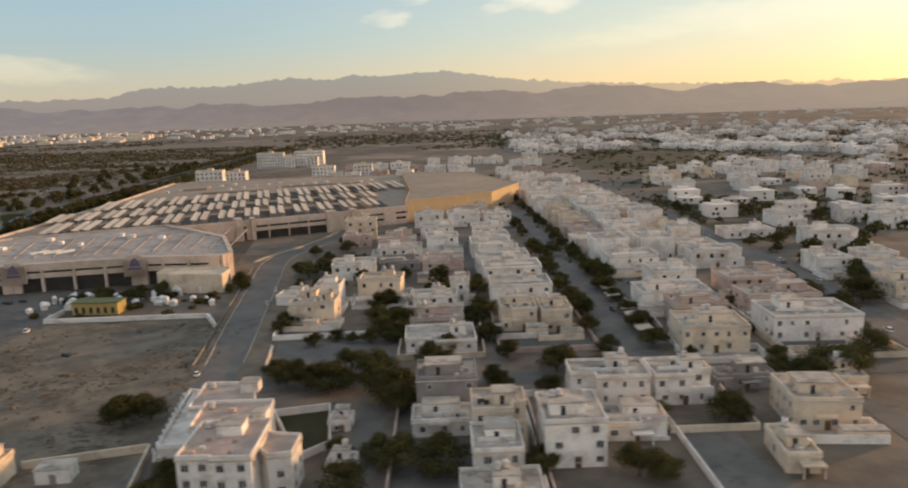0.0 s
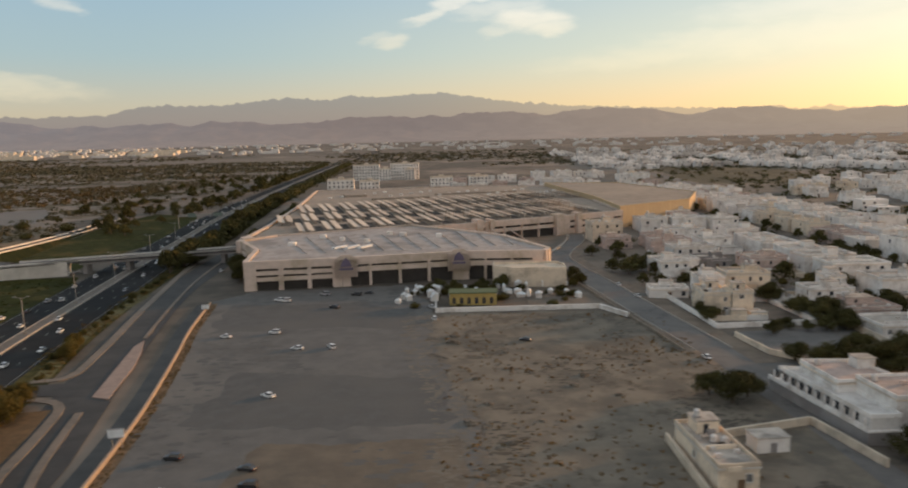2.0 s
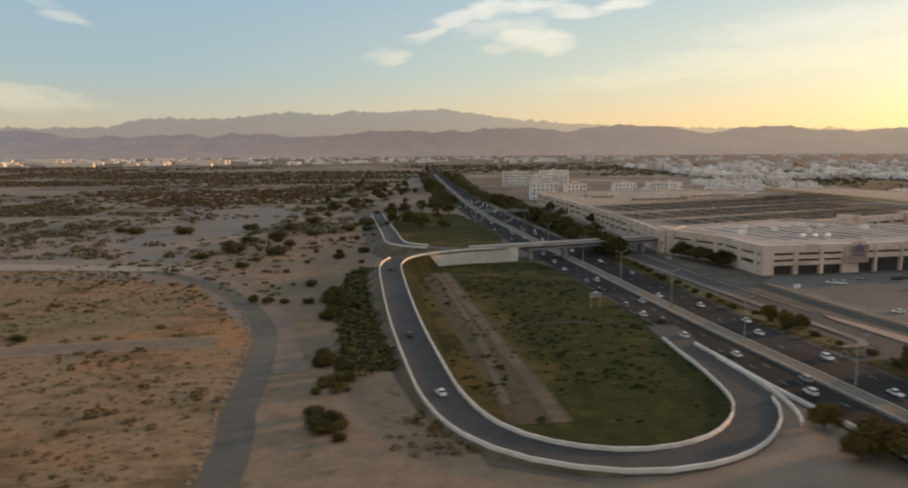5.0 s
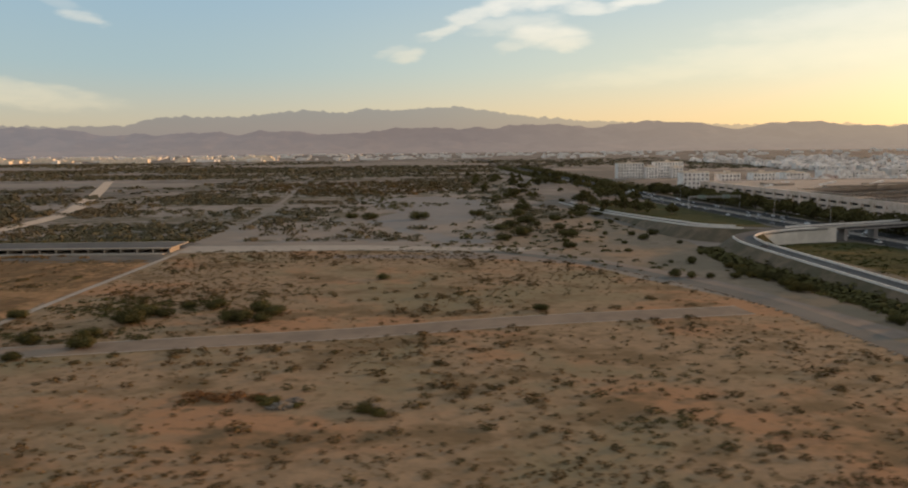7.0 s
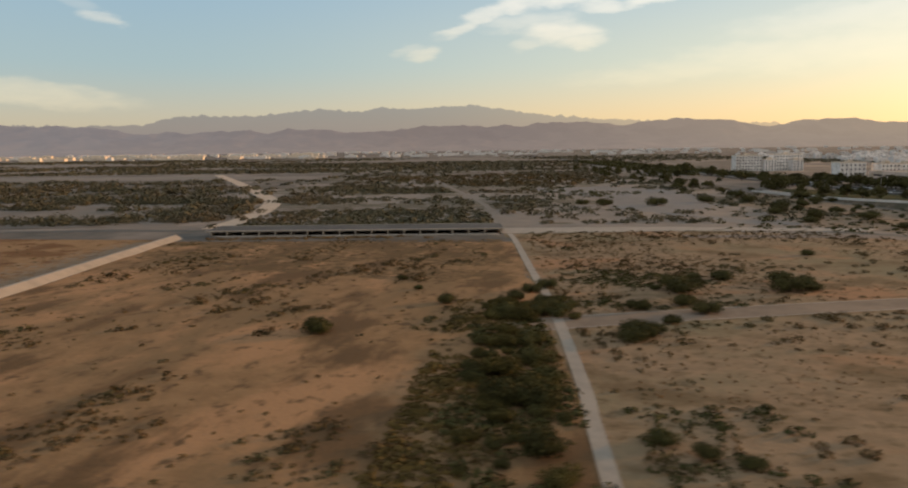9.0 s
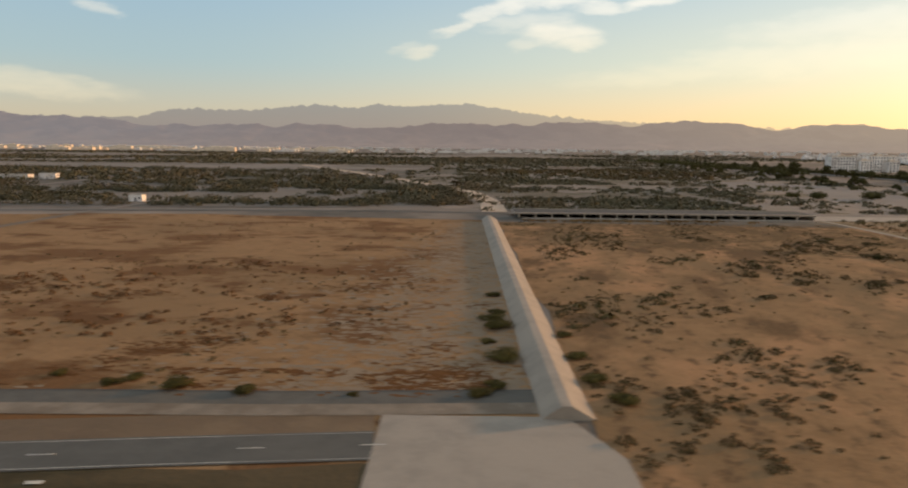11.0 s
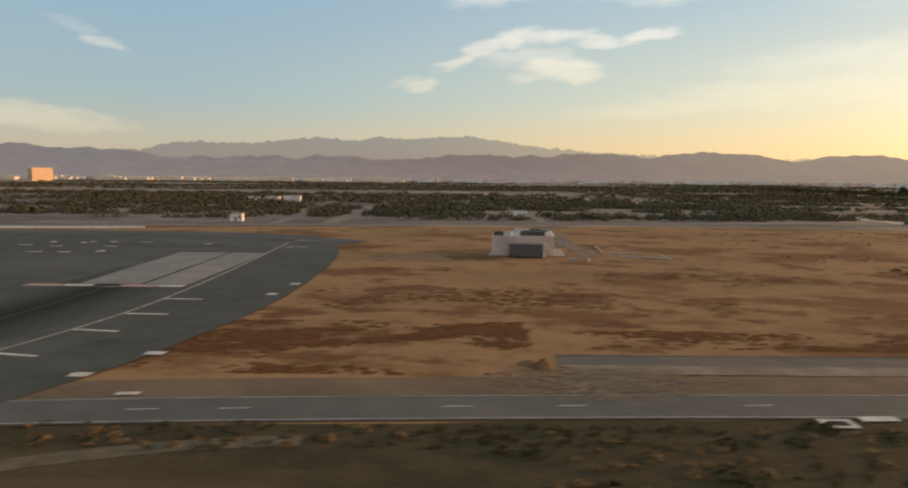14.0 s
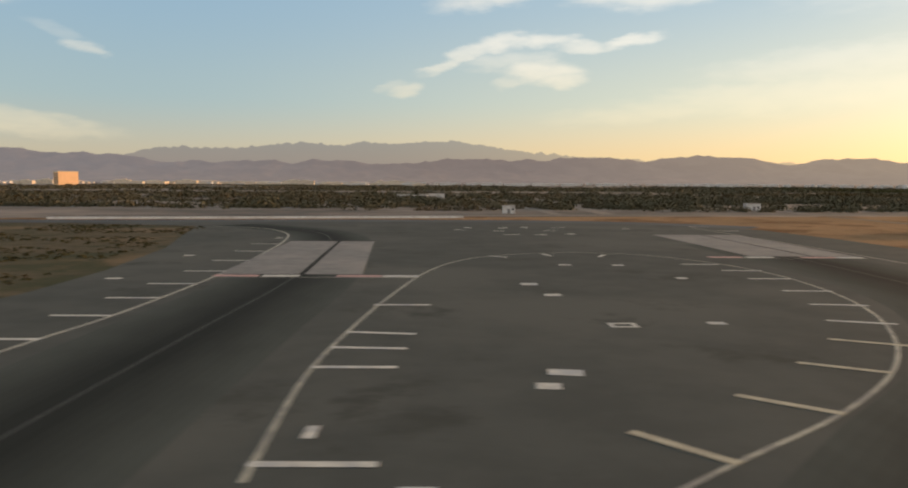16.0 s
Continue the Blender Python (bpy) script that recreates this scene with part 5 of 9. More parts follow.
def build_street_lamp():
    t = thing("street_lamp", "tall grey double-armed street lamp on the median", "street lamp", pose(0, 0, 0), "median lamps")
    part("pole", Form().tube((0, 0, 0), (0, 0, 6.6), 0.09, 0.05), METAL, t)
    for s in (-1, 1):
        part("arm", Form().tube((0, 0, 6.5), (1.1 * s, 0, 6.8), 0.04, 0.03, 6), METAL, t)
        part("lamp_head", Form().box(1.1 * s - 0.28, -0.1, 6.74, 1.1 * s + 0.28, 0.1, 6.86), GREYWALL, t)
    part("base", Form().box(-0.2, -0.2, 0, 0.2, 0.2, 0.25), CONC, t)
    return t


lamp = build_street_lamp()
for k, y in enumerate((84, 107, 131, 156, 182, 215, 245, 280, 320)):
    x = float(np.interp(y, [q[1] for q in HW], [q[0] for q in HW]))
    m = pose(x, y, 0.22, 0, 0, 8)
    if k == 0:
        lamp.matrix_basis = m
    else:
        copy_thing(lamp, m)


def build_sign(name, label, category, m, w, h, top, material, posts):
    t = thing(name, label, category, m)
    part("panel", Form().box(-w / 2, -0.06, top - h, w / 2, 0.06, top), material, t)
    part("frame_rail", Form().box(-w / 2 - 0.06, -0.09, top, w / 2 + 0.06, 0.09, top + 0.08), METAL, t)
    part("frame_rail", Form().box(-w / 2 - 0.06, -0.09, top - h - 0.08, w / 2 + 0.06, 0.09, top - h), METAL, t)
    for x in posts:
        part("post", Form().tube((x, 0.12, 0), (x, 0.12, top), 0.06), METAL, t)
    return t


SIGNWHITE = mat("sign_white", (0.72, 0.74, 0.74), None, 2.0, 0.5, 0.0)
SIGNGREEN = mat("sign_green", (0.16, 0.20, 0.17), None, 2.0, 0.5, 0.0)
build_sign("billboard", "white roadside billboard on two posts beside the car park", "billboard", pose(-114.2, 79.3, 0.02, 0, 0, 8), 1.7, 0.95, 2.5, SIGNWHITE, (-0.5, 0.5))
build_sign("billboard", "small white billboard at the car park's corner", "billboard", pose(-124.2, 143, 0.02, 0, 0, 10), 1.4, 0.8, 1.9, SIGNWHITE, (0.0,))
build_sign("road_sign", "dark road sign on posts at the lawn's edge", "road sign", pose(-166.4, 131.3, 0.02, 0, 0, 5), 2.2, 0.7, 2.9, GREYWALL, (-0.8, 0.8))


def build_gantry(x, y, w):
    t = thing("sign_gantry", "steel sign gantry spanning the highway", "gantry", pose(x, y, 0.05, 0, 0, 6))
    for s in (-1, 1):
        part("post", Form().tube((s * w / 2, 0, 0), (s * w / 2, 0, 5.2), 0.14), METAL, t)
    part("beam", Form().box(-w / 2, -0.12, 4.9, w / 2, 0.12, 5.15).box(-w / 2, -0.12, 4.4, w / 2, 0.12, 4.55), METAL, t)
    for k in range(8):
        u = -w / 2 + w * (k + 0.5) / 8
        part("brace", Form().tube((u - w / 16, 0, 4.5), (u + w / 16, 0, 4.95), 0.05, 0.05, 5), METAL, t)
    for u in (-0.25, 0.22):
        part("sign_panel", Form().box(u * w - 1.6, -0.2, 4.1, u * w + 1.6, -0.14, 5.6), SIGNGREEN, t)


build_gantry(-169.6, 290, 21)


# ---- shopping mall ----
def local(form, m):
    form.v = [tuple(m @ Vector(v)) for v in form.v]
    return form


def along(a, b):
    """The pose of a wall whose local x runs from a to b, outside on its -y side."""
    return pose(a[0], a[1], 0, 0, 0, math.degrees(math.atan2(b[1] - a[1], b[0] - a[0])))


def ring_wall(poly, z0, z1, w):
    """A low wall along the edge of a plan."""
    f = Form()
    n = len(poly)
    cx, cy = sum(p[0] for p in poly) / n, sum(p[1] for p in poly) / n
    inner = []
    for i in range(n):
        p, a, b = (np.array(poly[k % n], float) for k in (i, i - 1, i + 1))
        d1, d2 = (p - a) / np.linalg.norm(p - a), (b - p) / np.linalg.norm(b - p)
        n1, n2 = np.array((-d1[1], d1[0])), np.array((-d2[1], d2[0]))
        q = (n1 + n2) / (1 + float(n1 @ n2))
        inner.append(p + q * w)
    for i in range(n):
        j = (i + 1) % n
        f.prism([tuple(poly[i]), tuple(poly[j]), tuple(inner[j]), tuple(inner[i])], z0, z1)
    return f


def grow(poly, w):
    n, out = len(poly), []
    for i in range(n):
        p, a, b = (np.array(poly[k % n], float) for k in (i, i - 1, i + 1))
        d1, d2 = (p - a) / np.linalg.norm(p - a), (b - p) / np.linalg.norm(b - p)
        n1, n2 = np.array((-d1[1], d1[0])), np.array((-d2[1], d2[0]))
        out.append(tuple(p - (n1 + n2) / (1 + float(n1 @ n2)) * w))
    return out


def arcade(parent, a, b, layers, bays, pier_w=0.9, depth=0.8, material=None):
    """A wall from a to b: horizontal bands (z0, z1) that stand proud of a dark core, between piers."""
    m = along(a, b)
    inv = parent.matrix_basis.inverted() @ m
    length = math.dist(a, b)
    for z0, z1 in layers:
        part("facade_band", local(Form().box(0, -depth, z0, length, 0.05, z1), inv), material or MALLTAN, parent)
    top = max(z for _, z in layers)
    for u, w in bays:
        part("pier", local(Form().box(u * length - w / 2, -depth - 0.15, 0, u * length + w / 2, 0.1, top - 0.02), inv), material or MALLTAN, parent)


def parapet_runs(parent, poly, z0, z1, w, back):
    """One parapet run for each side of a roof."""
    mid = np.mean(np.array(poly), axis=0)
    for a, b in zip(poly, poly[1:] + poly[:1]):
        a, b = np.array(a, float), np.array(b, float)
        d = (b - a) / np.linalg.norm(b - a)
        r = np.array((d[1], -d[0]))
        if np.dot(r, mid - a) < 0:
            r = -r
        c, e = b - d * 0.003 + r * w, a + d * 0.003 + r * w
        part("parapet", local(Form().prism([tuple(a + d * 0.003), tuple(b - d * 0.003), tuple(c - d * w), tuple(e + d * w)], z0, z1), back), MALLTAN, parent)


def build_front_mall():
    h = thing("shopping_mall", "tan stone-clad shopping mall block with grey sheeted roof", "shopping mall", pose(-90, 180, 0))
    back = h.matrix_basis.inverted()
    plan = [(-121.4, 164.6), (-100, 167.4), (-73, 172.2), (-53.5, 171), (-52, 174), (-61, 199), (-76, 215), (-87, 226), (-124, 209.5), (-131.5, 200), (-123.2, 183)]
    # solid block; the shade of the decks is put into its colour
    part("body", local(Form().prism(plan, 0, 6.0), back), DARK, h, "solid core behind the facade, dark for the shade of parking decks")
    part("roof", local(Form().prism([(x * 0.985 - 90 * 0.015, y * 0.985 + 190 * 0.015) for x, y in plan], 5.9, 6.35), back), MALLGREY, h, "grey sheeted roof with raised seams")
    parapet_runs(h, grow(plan, 0.2), 6.0, 6.75, 0.5, back)
    # front arcades
    arcade(h, plan[0], plan[1], ((2.1, 3.0), (3.5, 4.4), (4.95, 6.74)), ((0.035, 2.6), (0.34, 0.8), (0.36, 0.5), (0.64, 0.9), (0.93, 2.2)))
    arcade(h, plan[1], plan[2], ((3.3, 4.45), (4.95, 6.74)), ((0.02, 1.8), (0.22, 0.6), (0.47, 0.6), (0.72, 0.6), (0.97, 2.4)))
    arcade(h, plan[2], plan[3], ((3.3, 4.45), (4.95, 6.74)), ((0.06, 1.6), (0.30, 0.6), (0.62, 0.6), (0.93, 2.4)))
    for i in (3, 4, 5, 6):
        arcade(h, plan[i], plan[i + 1], ((0, 6.74),), ((0.5, 1.0),))
    for i in (9, 10):
        arcade(h, plan[i], plan[(i + 1) % len(plan)], ((0, 2.2), (3.0, 4.4), (4.9, 6.74)), ((0.1, 1.2), (0.5, 1.6), (0.9, 1.4)))
    for i in (8,):
        arcade(h, plan[i], plan[i + 1], ((0, 6.74),), ((0.5, 1.0),))
    # entrance panels with their emblems
    for x, y, a in ((-99.2, 166.6, 9), (-73.4, 171.2, 6)):
        g = part("entrance_panel", local(Form().poly([(-2.6, 0, 2.4), (2.6, 0, 2.4), (2.6, 0, 6.4), (1.2, 0, 7.5), (-1.2, 0, 7.5), (-2.6, 0, 6.4)]).box(-2.6, 0, 2.4, 2.6, 0.7, 6.4).prism([(-1.2, 0.02), (1.2, 0.02), (1.2, 0.7), (-1.2, 0.7)], 6.4, 7.45), back @ pose(x, y - 1.1, 0, 0, 0, a)), MALLTAN, h)
        part("emblem", local(Form().poly([(-1.3, -0.06, 4.8), (1.3, -0.06, 4.8), (0.9, -0.06, 6.0), (0, -0.06, 6.9), (-0.9, -0.06, 6.0)]).box(-1.5, -0.07, 4.0, 1.5, -0.03, 4.5), back @ pose(x, y - 1.1, 0, 0, 0, a)), PURPLE, g, "plain purple emblem")
    for k in range(13):
        x = -116 + k * 4.9
        part("roof_seam", local(Form().box(-0.12, -15, 6.35, 0.12, 15, 6.55), back @ pose(x + 1, 190 + k * 0.6, 0, 0, 0, 20 - 1.2 * k)), MALLGREY, h)
    for x, y, s in ((-88, 204, 0.9), (-92, 207, 0.7), (-110, 203, 0.8), (-97, 193, 0.7), (-78, 200, 0.8), (-116, 190, 0.9), (-104, 197, 0.6)):
        part("roof_unit", local(Form().box(x - s, y - s, 6.3, x + s, y + s, 7.3), back), STUCCO, h, "white rooftop unit")
    for k in range(3):
        part("skylight", local(Form().box(-0.5, -2.4, 6.35, 0.5, 2.4, 6.8), back @ pose(-103 + 3.2 * k, 184, 0, 0, 0, -32)), SIGNWHITE, h, "pale raised skylight")


def build_rear_mall():
    h = thing("shopping_mall", "large tan mall block with roof parking under shade canopies", "shopping mall", pose(-60, 290, 0))
    back = h.matrix_basis.inverted()
    plan = [(-133, 201.5), (-66, 231.5), (-36.5, 245), (-13.8, 256.8), (-14.5, 300), (8, 372), (-22, 388), (-56, 400), (-141.8, 388), (-135.2, 300), (-132.6, 236)]
    # solid block again, coloured dark for shaded decks
    part("body", local(Form().prism(plan, 0, 5.6), back), DARK, h, "solid core behind the facade, dark for the shade of decks")
    part("roof_deck", local(Form().prism([(x * 0.99 - 0.6, y * 0.99 + 2.9) for x, y in plan], 5.5, 5.75), back), MALLROOF, h, "dusty tan roof parking deck")
    parapet_runs(h, grow(plan, 0.2), 5.6, 6.3, 0.4, back)
    arcade(h, plan[0], plan[1], ((0, 6.29),), ((0.1, 1.5),))
    arcade(h, plan[1], plan[2], ((2.6, 3.7), (4.4, 6.29)), ((0.02, 2.2), (0.1, 1.4), (0.3, 0.4), (0.5, 0.4), (0.7, 0.4), (0.9, 0.4), (0.985, 2.6)))
    arcade(h, plan[2], plan[3], ((0, 1.8), (2.6, 3.7), (4.4, 6.29)), ((0.04, 3.0), (0.28, 1.0), (0.75, 4.5)))
    for i in (8, 9):
        arcade(h, plan[i], plan[i + 1], ((0, 1.6), (2.6, 3.7), (4.6, 6.29)), tuple((u, 1.7) for u in np.linspace(0.03, 0.97, 10)))
    for i in (3, 4, 5, 6, 7, 10):
        arcade(h, plan[i], plan[(i + 1) % len(plan)], ((0, 2.4), (3.2, 6.29)), tuple((u, 1.2) for u in np.linspace(0.05, 0.95, 6)))
    # stair towers standing over the facade
    for x, y, w, top in ((-65.5, 231, 2.2, 7.2), (-61.5, 232.8, 1.3, 7.0), (-38, 243.4, 3.2, 7.0), (-31, 246.8, 1.6, 7.0), (-131, 203.5, 3.0, 7.0)):
        part("stair_tower", local(Form().box(-w / 2, -1.4, 0, w / 2, 2.6, top), back @ pose(x, y, 0, 0, 0, 24.5)), MALLTAN, h)
    # long shade canopies over the roof parking, in pairs
    ux, uy = math.cos(radians(24.5)), math.sin(radians(24.5))
    for half in (11.0, 15.0):
        sheet_mesh = Form()
        sheet_mesh.poly([(-0.95, -half, 1.6), (0.95, -half, 1.3), (0.95, half, 1.3), (-0.95, half, 1.6)]).poly([(-0.95, half, 1.52), (0.95, half, 1.22), (0.95, -half, 1.22), (-0.95, -half, 1.52)]).poly([(-0.95, -half, 1.52), (0.95, -half, 1.22), (0.95, -half, 1.3), (-0.95, -half, 1.6)])
        for y in (-0.9, -0.45, 0, 0.45, 0.9):
            sheet_mesh.box(-0.06, y * half - 0.06, 0, 0.06, y * half + 0.06, 1.35)
        mesh = sheet_mesh.mesh("shade_canopy", CANOPY)
        for row, (px, py, n) in enumerate(((-124, 222, 13), (-135, 246, 14)) if half < 12 else ((-134, 280, 15),)):
            for k in range(n):
                for dx in (0.0, 2.9):
                    s = 4 + 8.4 * k + dx
                    x, y = px + ux * s, py + uy * s
                    if x > -17 or (x > -36 and y < 262):
                        continue
                    part("shade_canopy", mesh, None, h, at=back @ pose(x, y, 5.75, 0, 0, 14))
    # dark strips paint in the shadow and parked cars between the canopies
    for k in range(13):
        s = 9.6 + 8.4 * k
        for px, py, half in ((-124, 222, 10), (-135, 246, 10), (-134, 280, 14)):
            x, y = px + ux * s, py + uy * s
            if x < -18 and not (x > -38 and y < 262):
                part("parking_bay", local(Form().box(-1.6, -half, 5.75, 1.6, half, 5.77), back @ pose(x, y, 0, 0, 0, 14)), mat("roof_bay_shade", (0.085, 0.069, 0.056), (0.06, 0.05, 0.041), 0.4, 0.9, 0.1, c=(0.12, 0.095, 0.075), patch=0.1), h, "dark strip between canopies, standing for shadow and parked cars")
    for x, y, w, d, z in ((-95, 330, 26, 3, 0.9), (-60, 352, 40, 2.2, 0.7), (-118, 352, 10, 12, 1.0), (-40, 330, 14, 4, 1.2)):
        part("roof_wall", local(Form().box(-w / 2, -d / 2, 5.7, w / 2, d / 2, 5.75 + z), back @ pose(x, y, 0, 0, 0, 12)), MALLROOF, h)
    for k in range(24):
        x, y = -128 + 4.6 * k, 340 + (k * 37 % 31)
        part("roof_unit", local(Form().box(x - 0.8, y - 0.6, 5.7, x + 0.8, y + 0.6, 6.5), back), STUCCO, h, "white rooftop unit")
    hall = thing("market_hall", "long low metal-clad hall beside the mall, sun's orange tinted into its walls", "hall", pose(0, 300, 0))
    hb = hall.matrix_basis.inverted()
    hp = [(-13.8, 257.8), (18.2, 279.5), (32, 312), (14, 376), (-22, 388), (-13.9, 300)]
    part("wall", local(Form().prism(hp, 0, 7.2), hb), SUNCLAD, hall)
    part("roof", local(Form().prism([(x * 0.97 + 0.1, y * 0.97 + 9.6) for x, y in hp], 7.2, 7.5), hb), MALLROOF, hall, "dusty tan flat roof")
    part("parapet", local(ring_wall(grow(hp, 0.15), 7.2, 7.7, 0.4), hb), SUNCLAD, hall)


build_front_mall()
build_rear_mall()


# ---- garden restaurant and sheds before the mall ----
def build_pavilion():
    t = thing("restaurant", "yellow single-storey restaurant with dark arched openings", "restaurant", pose(-71.3, 146.5, 0.05, 0, 0, -3))
    w = Form().box(-4.7, -1.9, 0, 4.7, 1.9, 2.4)
    part("wall", w, mat("yellow_paint", (0.42, 0.32, 0.11), (0.36, 0.27, 0.10), 1, 0.9, 0.05), t)
    part("roof", Form().box(-4.9, -2.1, 2.4, 4.9, 2.1, 2.6), mat("green_roof", (0.12, 0.15, 0.08), None, 1, 0.9, 0.1), t, "dull green flat roof")
    for k in range(6):
        x = -3.8 + 1.5 * k
        part("arch_window", Form().poly([(x - 0.35, -1.93, 0.3), (x + 0.35, -1.93, 0.3), (x + 0.35, -1.93, 1.3), (x + 0.2, -1.93, 1.6), (x - 0.2, -1.93, 1.6), (x - 0.35, -1.93, 1.3)]), GLASS, t)


build_pavilion()
wing = thing("annex", "cream rounded annex in front of the mall", "building", pose(-58, 166, 0.05))
part("wall", Form().prism([(-8, -2), (-4, -5), (8, -6.2), (8.4, -1), (7, 2.4), (-7.5, 2.4)], 0, 3.9), CREAM, wing)
part("parapet", local(ring_wall([(-8, -2), (-4, -5), (8, -6.2), (8.4, -1), (7, 2.4), (-7.5, 2.4)], 3.9, 4.4, 0.3), Matrix()), CREAM, wing)
part("lit_door", Form().box(8.42, -4.6, 0, 8.5, -3.4, 1.8), GREYWALL, wing)
rng = random.Random(31)
for k in range(44):
    x, y = rng.uniform(-87, -49), rng.uniform(146.5, 161)
    if abs(x + 71.3) < 6 and y < 150:
        continue
    w, d, z = rng.uniform(0.5, 1.7), rng.uniform(0.5, 1.3), rng.uniform(0.6, 1.5)
    t = thing("garden_shelter", "small white garden shelter before the mall", "shelter", pose(x, y, 0.02 if y > 150 else 0.0, 0, 0, rng.uniform(-30, 30)), "garden shelters")
    part("wall", Form().box(-w / 2, -d / 2, 0, w / 2, d / 2, z), STUCCO, t)
    part("canopy", Form().poly([(-w * 0.6, -d * 0.6, z), (w * 0.6, -d * 0.6, z), (0, 0, z + 0.5)]).poly([(w * 0.6, -d * 0.6, z), (w * 0.6, d * 0.6, z), (0, 0, z + 0.5)]).poly([(w * 0.6, d * 0.6, z), (-w * 0.6, d * 0.6, z), (0, 0, z + 0.5)]).poly([(-w * 0.6, d * 0.6, z), (-w * 0.6, -d * 0.6, z), (0, 0, z + 0.5)]), SIGNWHITE, t)
setting("garden_wall", Form().box(-79, 139.2, 0, -47.4, 139.6, 0.9).box(-79, 139.6, 0, -78.7, 147, 0.9).prism([(-47.4, 139.2), (-43.6, 132), (-43.2, 132.2), (-46.8, 139.6)], 0, 0.9), STUCCO, "low white garden wall before the mall", "wall")


# ---- town houses ----
WIN = Form()
WIN.box(-0.36, -0.05, -0.42, -0.28, 0.03, 0.42).box(0.28, -0.05, -0.42, 0.36, 0.03, 0.42).box(-0.28, -0.05, 0.34, 0.28, 0.03, 0.42).box(-0.28, -0.07, -0.42, 0.28, 0.03, -0.34).box(-0.03, -0.04, -0.34, 0.03, 0.02, 0.34)
WIN = WIN.mesh("window", FRAME)
PANE = Form().box(-0.28, -0.02, -0.34, 0.28, 0.012, 0.34).mesh("pane", GLASS)
PANE_BIG = Form().box(-0.42, -0.03, -0.5, 0.42, 0.012, 0.5).mesh("window", GLASS)
WALLS = (STUCCO, CREAM, PINK, GREYWALL)
TINT = ("white", "cream", "pinkish", "grey")


def windows_on(parent, m, width, floors, storey, rng, framed, chance=0.85, lowest=0):
    n = max(1, int(width / (1.9 if framed else 2.6)))
    chance = chance * 0.88 if framed else chance * 0.62
    wide = rng.uniform(0.85, 1.35)
    for fl in range(lowest, floors):
        for k in range(n):
            if rng.random() > chance:
                continue
            at = m @ pose((k + 0.5 + rng.uniform(-0.16, 0.16)) * width / n, 0, storey * fl + storey * 0.58) @ Matrix.Diagonal((wide * rng.choice((0.7, 1, 1)), 1, rng.uniform(0.85, 1.15), 1))
            if framed:
                w = part("window", WIN, None, parent, at=at)
                part("pane", PANE, None, w)
            else:
                part("window", PANE_BIG, None, parent, at=at @ Matrix.Diagonal((0.72, 1, 0.8, 1)))


